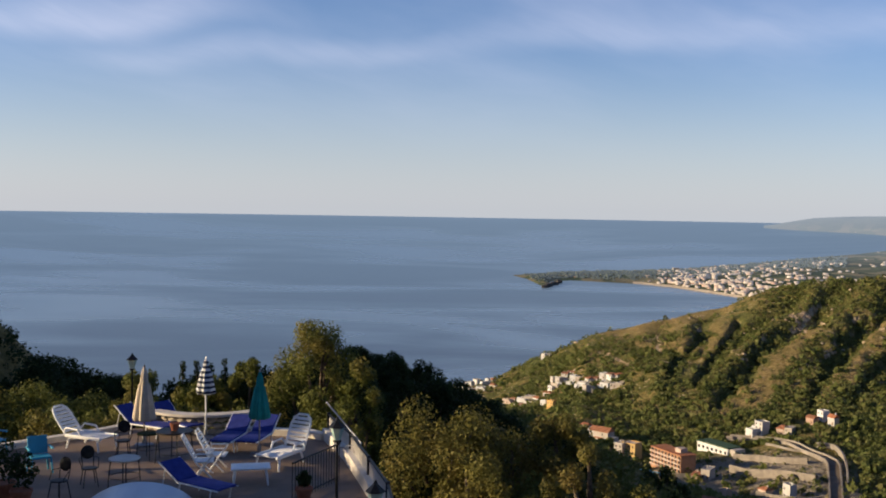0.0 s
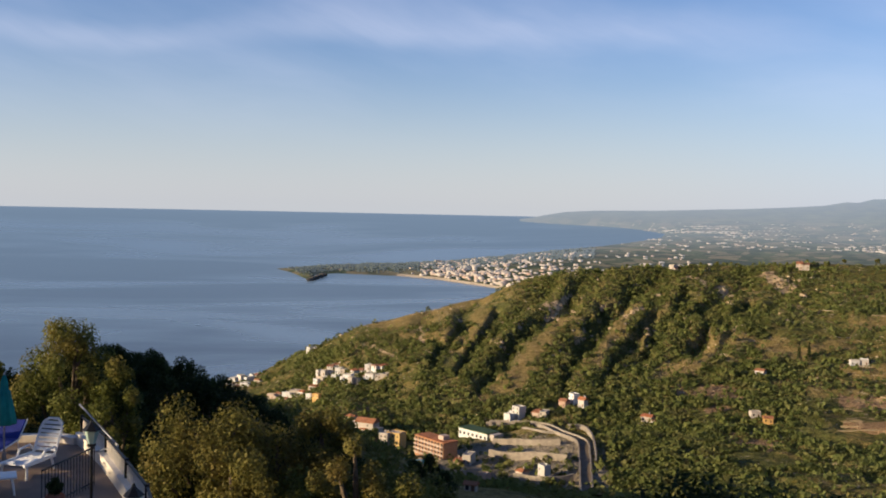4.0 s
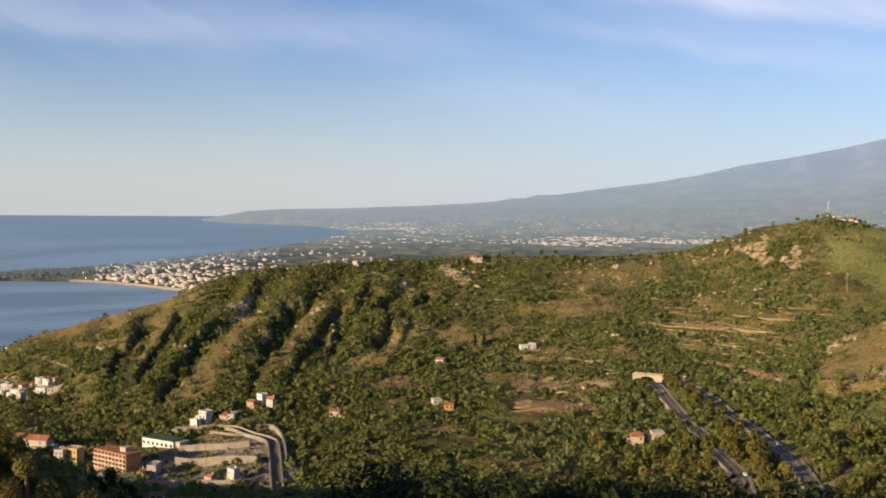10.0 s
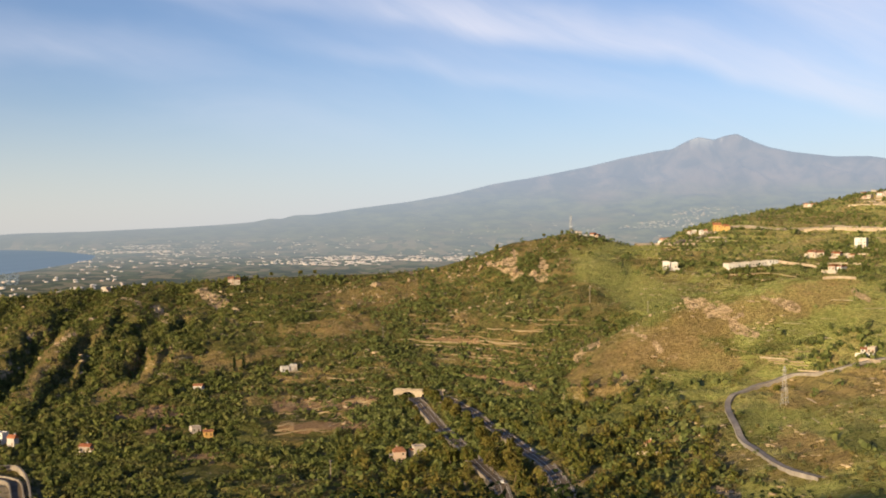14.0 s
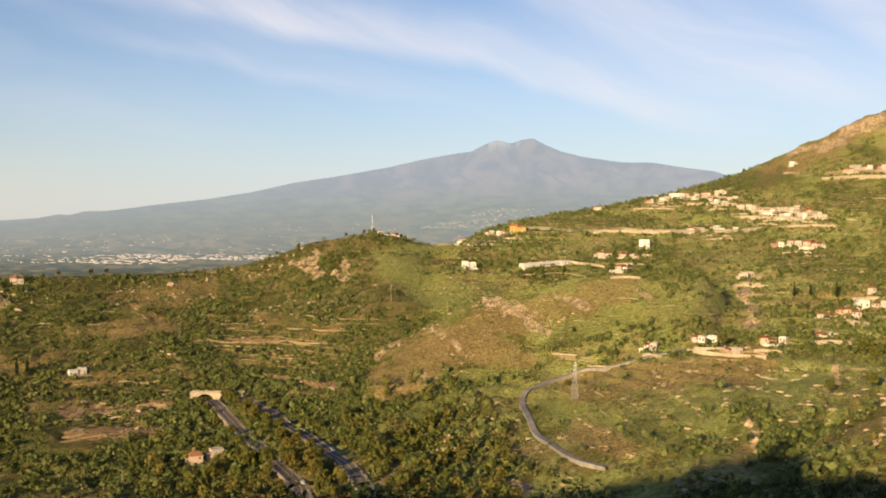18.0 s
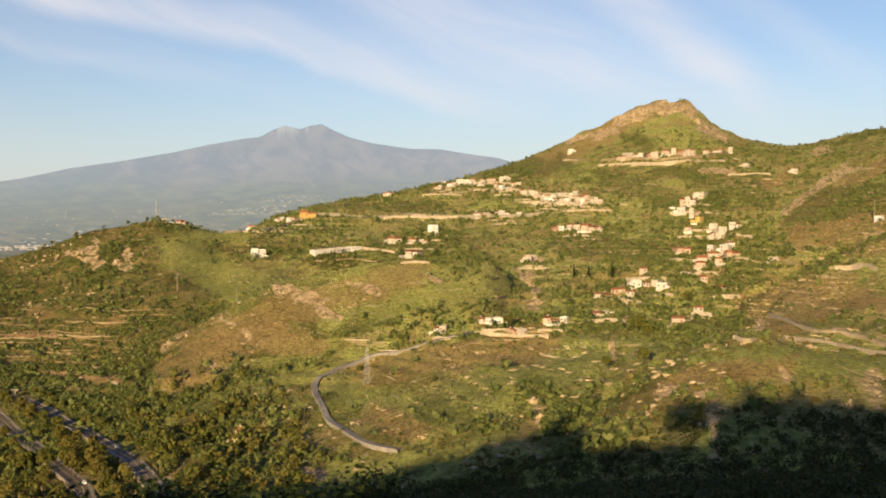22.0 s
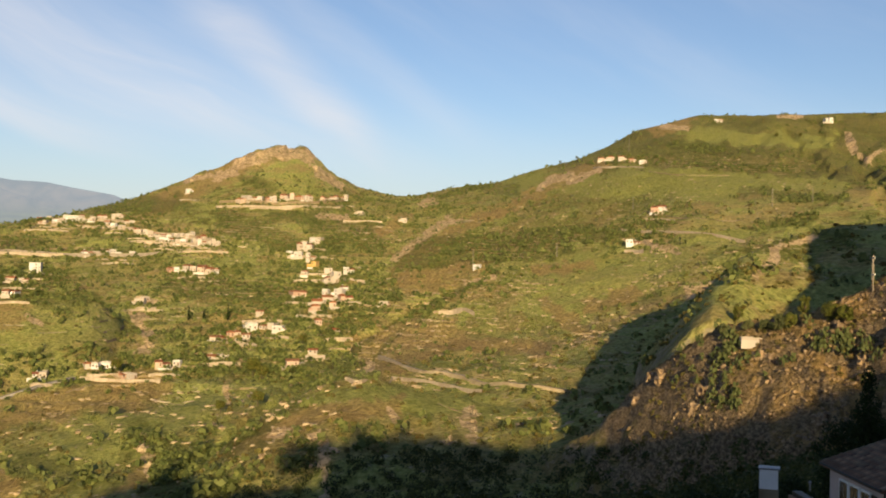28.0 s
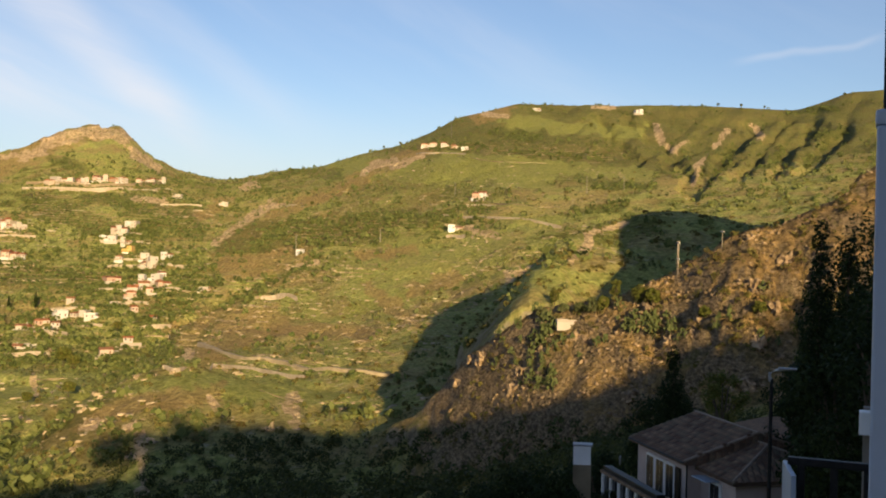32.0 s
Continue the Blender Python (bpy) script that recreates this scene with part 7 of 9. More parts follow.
def olive_density(az, r, x, y, z):
    rows = smooth(np.sin(z * 2 * math.pi / 3.7 + fbm(x / 60, y / 60, 2, 0.5, 31) * 2), 0.0, 0.5)
    groves = smooth(az, 25, 30) * (1 - smooth(az, 96, 104)) * smooth(fbm(x / 170, y / 170, 3, 0.5, 32), -0.25, 0.05)
    return np.where((z < 4) | (r < 530) | ((az > 51) & (az < 64) & (r > 830) & (r < 1200)) | ((az > 85) & (r < 980)), 0.0, 0.75 * rows * np.maximum(groves, covered("terrace", az, r)))


def grove_density(az, r, x, y, z):
    return np.where(z < 6, 0.0, 0.07 + 0.75 * smooth(fbm(x / 60, y / 60, 4, 0.6, 121), -0.12, 0.22)) * smooth(az, 22, 27) * (1 - smooth(az, 50, 53))


scrub("grove_scrub", "rounded green bushes between the groves and up to the ridge", 30000, grove_density, 0.42, 14, M_SCRUB, 1.0, 3.1, 122, CLEAR, 0.85, (22, 53, 700, 1330), True)
scrub("olive_grove", "grey-green olive trees in rows on the slopes", 40000, olive_density, 0.46, 14, M_LEAF_OLIVE, 1.3, 2.5, 6, CLEAR)
scrub("maquis", "dry yellowish bushes and tall grass on the meadows", 26000, lambda az, r, x, y, z: np.where((z < 4) | (r < 430), 0.0, 0.30 + 0.3 * smooth(az, 50, 70)), 0.6, 9, M_MAQUIS, 0.7, 2.1, 7, CLEAR, 0.6)

def stones(name, label, tries, want, low, high, mat, seed, span, along=1):
    """Many small broken rocks in one mesh of stuff."""
    g = np.random.default_rng(seed)
    az, r = g.uniform(span[0], span[1], tries), g.uniform(span[2], span[3], tries)
    x, y = r * np.sin(np.radians(az)), r * np.cos(np.radians(az))
    z = field_at(az, r)
    ok = g.random(tries) < want(az, r, x, y, z)
    p, n = np.stack([x[ok], y[ok], z[ok]], -1), int(ok.sum())
    size = low + (high - low) * g.random(n) ** 2.5
    c = np.array([(-1, -1, -1), (1, -1, -1), (1, 1, -1), (-1, 1, -1), (-1, -1, 1), (1, -1, 1), (1, 1, 1), (-1, 1, 1)], float)
    v = (c[None] + g.uniform(-0.55, 0.55, (n, 8, 3))) * (along, 1, 0.7)
    a = g.uniform(0, 6.3, n) if along == 1 else np.radians(-az[ok]) + g.normal(0, 0.35, n)
    v = np.stack([v[..., 0] * np.cos(a)[:, None] - v[..., 1] * np.sin(a)[:, None], v[..., 0] * np.sin(a)[:, None] + v[..., 1] * np.cos(a)[:, None], v[..., 2]], -1)
    v = v * size[:, None, None] + p[:, None]
    quads = np.array([(0, 3, 2, 1), (4, 5, 6, 7), (0, 1, 5, 4), (1, 2, 6, 5), (2, 3, 7, 6), (3, 0, 4, 7)])
    f = (np.arange(n)[:, None, None] * 8 + quads[None]).reshape(-1, 4)
    return tagged(new(name, mesh_from(name, v.reshape(-1, 3), f, mat)), label, "rocks", kind="stuff")


def meadow_stone_density(az, r, x, y, z):
    clump = smooth(fbm(x / 55, y / 55, 4, 0.6, 81), 0.08, 0.35)
    rows = smooth(np.cos(z * 2 * math.pi / 4.5 + fbm(x / 70, y / 70, 2, 0.5, 82) * 2.5), 0.72, 0.98) * smooth(fbm(x / 120, y / 120, 3, 0.5, 83), -0.1, 0.15)
    return np.maximum(clump * 0.18, rows * 0.7)


def slope_step_density(az, r, x, y, z):
    bare_ = smooth(fbm(x / 80, y / 80, 4, 0.6, 131), -0.1, 0.2)
    rows = smooth(np.cos(z * 2 * math.pi / 3.2 + fbm(x / 40, y / 40, 2, 0.5, 132) * 3.0), 0.55, 0.95)
    return bare_ * rows * 0.55


stones("meadow_stones", "pale limestone rocks and low terrace edges in the meadows", 50000, meadow_stone_density, 0.22, 0.95, M_ROCK, 84, (55, 108, 460, 1650), 2.2)
stones("slope_steps", "pale stony steps across the dry slope", 42000, slope_step_density, 0.2, 0.7, M_ROCK, 85, (83, 104, 600, 1150), 2.6)
stones("hill_stones", "pale rocks on the ribs of the seaward hill", 9000, lambda az, r, x, y, z: smooth(fbm(x / 45, y / 45, 4, 0.6, 86), 0.15, 0.4) * 0.5, 0.4, 1.9, M_ROCK, 87, (7, 54, 820, 1330))
stones("spur_stones", "broken brown rock over the dry spur", 14000, lambda az, r, x, y, z: smooth(fbm(x / 14, y / 14, 4, 0.6, 88), -0.1, 0.25) * 0.7, 0.10, 0.55, M_SPUR_ROCK, 89, (98, 122, 225, 345))
scrub("slope_thickets", "dark green thickets in patches on the high grassy slope", 22000, lambda az, r, x, y, z: smooth(fbm(x / 95, y / 95, 4, 0.6, 99), 0.06, 0.3) * 0.25 * smooth(az, 80, 86) * smooth(r, 640, 760), 0.46, 14, M_SCRUB, 1.2, 3.4, 101, CLEAR, 0.8, (80, 123, 640, 2200), True)
scrub("spur_scrub", "dry tufts and low olive-green bushes on the spur", 7000, lambda az, r, x, y, z: 0.5 * smooth(fbm(x / 20, y / 20, 3, 0.6, 90), -0.2, 0.2), 0.35, 26, M_MAQUIS, 0.3, 1.2, 91, (), 0.8, (98, 122, 225, 345))

# garden trees close about the homes
def garden_density(az, r, x, y, z):
    near = np.full(az.shape, 1e9)
    for p in HOMES:
        near = np.minimum(near, (x - p.x) ** 2 + (y - p.y) ** 2)
    return np.where(near < 42 ** 2, 0.9, 0.0) * np.where((az > 10.5) & (az < 22.6) & (r < 805), 0.3, 1.0)


scrub("garden_trees", "green garden trees and hedges round the hillside homes", 52000, garden_density, 0.5, 16, M_SCRUB, 1.6, 3.8, 8, [(HOMES, 6.5), (LANE[::2], 5.0), (STREET[::2], 5.0)])


# dry stone walls that follow the slope through groves and meadows
def contour_walls(count, seed):
    g = np.random.default_rng(seed)
    n = 0
    for _ in range(count * 6):
        az, r = (g.uniform(27, 51) if g.random() < 0.28 else g.uniform(62, 90)), g.uniform(640, 1500)
        if fbm(np.array([az * 0.25]), np.array([r / 200]), 2, 0.5, 51)[0] < -0.05 or (51 < az < 63 and r > 820) or (az > 84 and r < 950):
            continue
        x, y = r * math.sin(radians(az)), r * math.cos(radians(az))
        z, half = ground_z(x, y), g.uniform(4, 14)
        pts = []
        d = 1.0 if g.random() < 0.5 else -1.0
        for k in range(9):
            e = 4.0
            gx, gy = (ground_z(x + e, y) - ground_z(x - e, y)), (ground_z(x, y + e) - ground_z(x, y - e))
            m = math.hypot(gx, gy)
            if m < 0.3:
                break
            pts.append(Vector((x, y, ground_z(x, y))))
            x, y = x - gy / m * d * half / 4, y + gx / m * d * half / 4
        if len(pts) < 6:
            continue
        tagged(part("dry_stone_wall", ribbon(pts, -0.2, 0.2, g.uniform(-1.0, -0.1), 2.5), M_VILLAGE_WALL if g.random() < 0.6 else M_WALL_STONE), "low dry stone wall holding a strip of hillside", "wall", "dry stone walls of the groves")
        n += 1
        if n >= count:
            break


contour_walls(330, 61)
for k in range(8):
    e = -10.95 + 0.22 * k
    walling("dry_stone_wall", "low dry stone wall of a terraced field", [(34.6 + 0.12 * k, e - 0.25), (36.4, e - 0.05), (38.4, e + 0.1), (40.3, e + 0.25)], 0.4, 0.35, n=16, group="dry stone walls of the groves")

# trees that stand out singly
_c = cypress("cypress", "dark slender cypress standing in the olive groves", 15.0, 4.0, 700, 0.5, M_LEAF_DARK, 3, tuple(spot(32.55, -7.6)))
tagged(_c, group="cypresses in the groves")
for az, el, s in ((33.05, -7.55, 1.0), (10.1, -10.4, 0.8), (21.8, -11.4, 1.0), (22.4, -11.2, 0.9), (74.2, -3.6, 0.9), (75.0, -3.7, 0.9), (76.3, -3.6, 1.0), (90.0, 4.3, 0.5), (88.6, 4.15, 0.45), (92.0, 4.7, 0.5)):
    q = spot(az, el)
    copy_thing(_c, pose(*q) @ Matrix.Diagonal((s, s, s, 1)))
_wood = [broad_tree("tree", "tall round-crowned tree beside the motorway", 14, 11, 1500, 0.75, M_LEAF, 60 + k, tuple(spot(44.5 + k, -13.2))) for k in range(3)]
_gold = broad_tree("tree", "tall yellowing tree in the valley wood", 15, 10, 1500, 0.75, M_LEAF_GOLD, 70, tuple(spot(46.8, -13.6)))
_g = np.random.default_rng(77)
for side, off, big in ((WEST, -11, 1.0), (WEST, 10.5, 0.6), (EAST, -11, 0.5), (EAST, 11.5, 0.9)):
    for k in range(3, len(side) - 1, 3):
        if _g.random() < 0.3:
            continue
        d = side[k + 1] - side[k - 1]
        sd = Vector((d.y, -d.x, 0)).normalized()
        p = side[k] + sd * (off + _g.uniform(-2, 2))
        s = _g.uniform(0.6, 1.05) * big
        copy_thing(_gold if _g.random() < 0.5 else _wood[k % 3], pose(p.x, p.y, ground_z(p.x, p.y), 0, 0, _g.uniform(0, 360)) @ Matrix.Diagonal((s, s, s, 1)))
ROADSIDE = [(WEST, 8.5), (EAST, 10.0), (LANE, 9.0), (HOMES, 11.0)]
scrub("motorway_wood", "tall mixed wood beside the motorway", 850, lambda az, r, x, y, z: np.where(az > 56, 0.12, 0.75) * smooth(fbm(x / 80, y / 80, 3, 0.5, 24), -0.4, 0.1), 0.26, 80, M_LEAF, 2.4, 5.4, 15, ROADSIDE, 1.2, (38, 60, 520, 800))
scrub("golden_wood", "yellowing tall trees in the valley wood", 620, lambda az, r, x, y, z: np.where(az > 55, 0.25, 0.6), 0.30, 60, M_LEAF_GOLD, 2.4, 4.8, 16, ROADSIDE, 1.3, (39, 60, 520, 740))
for az, el, s in ((20.0, -3.3, .4), (23.4, -2.95, .4), (28.2, -2.6, .45), (34.6, -2.3, .5), (36.2, -2.25, .6), (37.0, -2.3, .55), (46.0, -1.4, .45), (47.2, -1.0, .4), (49.8, -0.4, .45), (51.3, -0.1, .5), (50.8, -0.2, .4), (78.0, -8.2, .7), (76.0, -8.6, .6), (80.4, -4.9, .7), (77.7, -6.6, 1.0), (78.2, -6.8, .8),
                  (62.2, -8.9, .5), (70.5, -6.4, .8), (90.6, 2.2, .5), (94.5, 5.5, .5), (95.4, 5.8, .5), (106.0, 6.9, .6), (107.2, 6.9, .6), (112.8, 8.0, .6), (114.0, 8.0, .6), (115.2, 7.9, .5), (119.2, 8.4, .6), (87.2, 3.6, .5), (88.0, 3.8, .5)):
    q = spot(az, el)
    copy_thing(_wood[k % 3], pose(*q, 0, 0, az * 40) @ Matrix.Diagonal((s, s, s, 1)))


# ---- vehicles on the motorway ----
def car(at, turn, paint, label):
    root = empty("car", pose(*at, 0, 0, turn), label, "car", "vehicles on the motorway")
    part("body", box((1.75, 4.2, 0.75), (0, 0, 0.68), 0, 0.18), paint, root)
    part("roof", box((1.5, 2.0, 0.12), (0, -0.1, 1.46), 0, 0.05), paint, root)
    part("windows", box((1.46, 2.3, 0.42), (0, -0.1, 1.22), 0, 0.1), M_WINDOW, root)
    for sx in (-1, 1):
        for sy in (-1.3, 1.3):
            wheel = part("wheel", rod([(-0.1, 0, 0), (0.1, 0, 0)], 0.33, sides=12), M_IRON, root, m=pose(sx * 0.78, sy, 0.33))
            part("rim", rod([(-0.12, 0, 0), (0.12, 0, 0)], 0.18, sides=8), M_STEEL, wheel)
        part("headlight", box((0.35, 0.08, 0.16), (sx * 0.58, -2.08, 0.78), 0, 0.02), M_GLASS_PALE, root)
        part("tail_light", box((0.3, 0.08, 0.18), (sx * 0.6, 2.08, 0.8), 0, 0.02), M_CLAY, root)


for _row, _k, _side, _paint, _label in ((WEST, 42, -1.9, M_WHITE, "white car on the motorway"), (WEST, 28, 1.9, M_STEEL, "grey car on the motorway"), (EAST, 34, -1.9, M_WHITE, "white car on the motorway"), (EAST, 12, 1.9, M_WHITE, "white car on the motorway"), (EAST, 50, 1.9, M_AQUA, "blue car on the motorway")):
    _d = _row[_k + 1] - _row[_k - 1]
    _p = _row[_k] + Vector((_d.y, -_d.x, 0)).normalized() * _side
    _z = max(ground_z(_p.x + dx, _p.y + dy) for dx, dy in ((0, 0), (3, 0), (-3, 0), (0, 3), (0, -3))) + 0.8
    car((_p.x, _p.y, _z), math.degrees(math.atan2(_d.y, _d.x)) - 90, _paint, _label)


# ---- posts and pylons ----
def power_pole(at, high, label="bare wooden power pole with a short cross arm", thick=0.42):
    root = empty("power_pole", pose(*at), label, "power pole", "power poles on the hills")
    part("pole", rod([(0, 0, -1), (0, 0, high)], thick, sides=8, end_radius=thick * 0.67), M_PAVE, root)
    part("cross_arm", box((2.4, 0.3, 0.3), (0, 0, high * 0.93)), M_STEEL, root)


def pylon(at, high):
    root = empty("pylon", pose(*at), "grey steel lattice pylon on the meadow", "pylon")
    b = high * 0.075
    for sx in (-1, 1):
        for sy in (-1, 1):
            part("leg", rod([(sx * b, sy * b, -1), (sx * b * 0.18, sy * b * 0.18, high)], 0.13, sides=5), M_STEEL, root)
    for k in range(9):
        z, q = high * k / 9, b * (1 - 0.82 * k / 9)
        z2, q2 = high * (k + 1) / 9, b * (1 - 0.82 * (k + 1) / 9)
        bm = bmesh.new()
        for s in (-1, 1):
            rod([(-q, s * q, z), (q2, s * q2, z2)], 0.08, bm, 4)
            rod([(s * q, q, z), (s * q2, -q2, z2)], 0.08, bm, 4)
        part("brace", bm, M_STEEL, root)
    for k in (0.78, 0.9):
        part("cross_arm", box((5.5, 0.4, 0.4), (0, 0, high * k)), M_PALE_STEEL, root)


M_PALE_STEEL = plain("galvanised_steel", (0.42, 0.42, 0.41), (0.55, 0.55, 0.53), 2.0, 0.5, 0.0, 0.3)
pylon(spot(*POLES[5]), 26.0)
pylon(spot(*POLES[4]), 24.0)
for k, h in ((0, 11), (1, 17), (2, 12), (3, 14)):
    power_pole(spot(*POLES[k]), h)
for k, (a, e) in enumerate(POLES_FAR):
    power_pole(spot(a, e), (20, 14, 16, 20, 26, 16, 8)[k])
for a, e in POLES_NEAR:
    power_pole(spot(a, e - 0.45), 5.0, thick=0.16)


# ---- the town on the cape ----
def town():
    """White and pale houses along the beach and over the low cape."""
    g = random.Random(5)
    kinds = []
    for k, (w, d, h, wall, roof) in enumerate([(16, 12, 8, 1, 0), (20, 12, 10, 0, 1), (14, 12, 7, 1, 1), (18, 14, 8, 2, 0), (13, 11, 7, 1, 1), (15, 12, 8, 2, 1), (30, 14, 13, 1, 0)]):
        kinds.append((w, d, h, wall, roof))
    first = {}
    def put(az, el, k, s=1.0):
        r = float(sea_range(el))
        z = float(far_height(np.array([[az]]), np.array([[r]]))[0, 0])
        x, y, z2 = pull(np.array(r * math.sin(radians(az))), np.array(r * math.cos(radians(az))), np.array(z))
        f = math.dist((x, y, z2), EYE) / math.dist((r * math.sin(radians(az)), r * math.cos(radians(az)), z), EYE) * s
        m = pose(float(x), float(y), float(z2), 0, 0, -az + g.uniform(-35, 35)) @ Matrix.Diagonal((f, f, f, 1))
        if k not in first:
            w, d, h, wall, roof = kinds[k]
            first[k] = house((0, 0, 0), 0, w, d, h, wall, roof, "%s %s of the seaside town" % (WALL_WORDS[wall], "hotel block" if w > 30 else "house"), group="houses of the seaside town")
            first[k].matrix_basis = m
        else:
            copy_thing(first[k], m)
    for i in range(45):
        az = g.uniform(11.4, 21)
        shore = np.interp(az, [9, 11, 13, 15, 17, 19, 27], [-3.88, -3.93, -4.07, -4.3, -4.55, -4.7, -4.7])
        back = np.interp(az, [9, 12, 15, 18, 22, 27], [-3.7, -3.45, -3.05, -2.75, -2.5, -2.3])
        u = g.random() ** 0.8
        put(az, shore + 0.06 + (back - shore) * u, g.choice((0, 0, 1, 2, 3, 4, 4, 5)), g.uniform(0.5, 0.95))
    for az, el, k in ((12.9, -3.28, 6), (13.6, -3.24, 6), (14.4, -3.18, 6), (15.6, -3.05, 6), (16.4, -3.02, 6), (17.4, -2.92, 6), (18.6, -2.8, 6), (5.4, -3.66, 4), (7.0, -3.72, 3), (7.4, -3.74, 4), (9.0, -3.55, 2)):
        put(az, el, k, 0.85)


town()


def place_far(az, r, up=0.0):
    z = far_height(az, r) + up
    return pull(r * np.sin(np.radians(az)), r * np.cos(np.radians(az)), z)


def far_woods():
    """Dark trees over the cape, and the scattered homes of the plain and the volcano's foot."""
    g = np.random.default_rng(9)
    n = 2600
    az = 4.6 + 17 * g.random(n) ** 1.15
    el = np.interp(az, [4, 8, 12, 18, 30], [-3.6, -3.5, -3.3, -2.7, -2.0]) + g.normal(size=n) * 0.22 - 0.08
    r = sea_range(el)
    ok = shore_distance(az, el) > 0.05
    az, r = az[ok], r[ok]
    n = len(az)
    x, y, z = place_far(az, r)
    rad = g.uniform(2, 5.5, n)
    d = g.normal(size=(n, 12, 3))
    d /= np.linalg.norm(d, axis=2)[..., None]
    p = d * rad[:, None, None] * 0.8
    p[..., 2] = p[..., 2] * 0.7 + rad[:, None] * 0.5
    p += np.stack([x, y, z], -1)[:, None]
    u = np.cross(d, g.normal(size=d.shape))
    u /= np.linalg.norm(u, axis=2)[..., None]
    v = np.cross(d, u)
    s = rad[:, None, None] * 0.6
    quad = np.stack([p - u * s, p + v * s, p + u * s, p - v * s], 2).reshape(-1, 3)
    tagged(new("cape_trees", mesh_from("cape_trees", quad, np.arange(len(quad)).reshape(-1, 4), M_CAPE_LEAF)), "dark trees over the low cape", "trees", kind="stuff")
    az = np.concatenate([g.uniform(19, 72, 1500), g.normal(27, 2.2, 900), g.normal(42, 5, 700), g.normal(57, 2.0, 260)])
    r = np.concatenate([6000 * (16000 / 6000) ** g.random(1500), g.uniform(10500, 14500, 900), g.uniform(6200, 8200, 700), g.uniform(13000, 15500, 260)])
    keep = (fbm(az * 0.35, np.log(r) * 22, 3, 0.5, 44) > 0.02)
    az, r = az[keep], r[keep]
    drop = r ** 2 / (2 * EARTH)
    ok = shore_distance(az, np.degrees(np.arctan2(-drop - EYE[2], r))) > 0.05
    az, r = az[ok], r[ok]
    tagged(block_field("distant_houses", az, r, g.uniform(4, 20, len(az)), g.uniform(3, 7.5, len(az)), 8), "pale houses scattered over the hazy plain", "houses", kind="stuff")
    # close-packed smaller homes of the seaside town
    az = np.concatenate([g.normal(15.2, 2.2, 400), g.uniform(18, 28, 220)])
    az = az[(az > 12.0) & (az < 28)]
    shore = np.interp(az, [9, 11, 13, 15, 17, 19, 27], [-3.88, -3.93, -4.07, -4.3, -4.55, -4.7, -4.7])
    back = np.interp(az, [9, 12, 15, 18, 22, 27], [-3.72, -3.45, -3.05, -2.75, -2.5, -2.3])
    el = shore + 0.05 + (back - shore) * g.random(len(az)) ** 1.2
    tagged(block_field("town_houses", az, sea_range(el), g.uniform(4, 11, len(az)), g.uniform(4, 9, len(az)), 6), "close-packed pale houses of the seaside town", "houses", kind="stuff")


def block_field(name, az, r, w, h, deep):
    """Many plain small buildings far off in one mesh."""
    n, c = len(az), []
    for sx, sy, sz in ((-1, -1, -1), (1, -1, -1), (1, 1, -1), (-1, 1, -1), (-1, -1, 1), (1, -1, 1), (1, 1, 1), (-1, 1, 1)):
        aa = az + np.degrees(sx * w / r)
        c.append(np.stack(pull((r + sy * deep) * np.sin(np.radians(aa)), (r + sy * deep) * np.cos(np.radians(aa)), far_height(az, r) + h * (0.9 if sz > 0 else -0.3)), -1))
    verts = np.stack(c, 1).reshape(-1, 3)
    quads = np.array([(0, 1, 5, 4), (1, 2, 6, 5), (2, 3, 7, 6), (3, 0, 4, 7), (4, 5, 6, 7)])
    faces = (np.arange(n)[:, None, None] * 8 + quads[None]).reshape(-1, 4)
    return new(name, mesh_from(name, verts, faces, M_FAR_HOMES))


def far_homes_build(n, at):
    isl = n.add("ShaderNodeNewGeometry").outputs["Random Per Island"]
    return n.ramp(isl, (0.0, (0.44, 0.37, 0.30)), (0.6, (0.64, 0.55, 0.45)), (1.0, (0.46, 0.30, 0.21)))


M_FAR_HOMES = material("far_homes", far_homes_build, 0.9)
# distance haze painted onto the far homes
painted_haze(M_FAR_HOMES, 2700.0, 4500.0, 0.68, (0.37, 0.40, 0.43))
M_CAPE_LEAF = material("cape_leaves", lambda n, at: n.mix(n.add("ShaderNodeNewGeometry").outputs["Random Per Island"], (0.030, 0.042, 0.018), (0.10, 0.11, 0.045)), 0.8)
# the cape trees get the same painted haze
painted_haze(M_CAPE_LEAF, 2700.0, 4500.0, 0.68, (0.33, 0.37, 0.42))
M_SHORE_ROCK = plain("shore_rock", (0.035, 0.033, 0.032), (0.11, 0.10, 0.09), 0.05, 0.95)
far_woods()

# breakwater and beach of the bay
def breakwater():
    bm = bmesh.new()
    g = random.Random(4)
    for k in range(60):
        az = 5.75 + 0.85 * k / 60 + g.uniform(-.05, .05)
        el = -4.28 + 0.30 * (k / 60) ** 1.3 + g.uniform(-.02, .02)
        r = sea_range(el)
        x, y, z = pull(r * math.sin(radians(az)), r * math.cos(radians(az)), 0.0)
        bmesh.ops.create_icosphere(bm, subdivisions=1, radius=1.0, matrix=Matrix.Translation((float(x), float(y), float(z) + 1)) @ Euler((g.random() * 3, g.random() * 3, 0)).to_matrix().to_4x4() @ Matrix.Diagonal((10, 7, 5, 1)))
    tagged(part("breakwater", bm, M_SHORE_ROCK), "dark rubble breakwater off the cape", "breakwater")


breakwater()


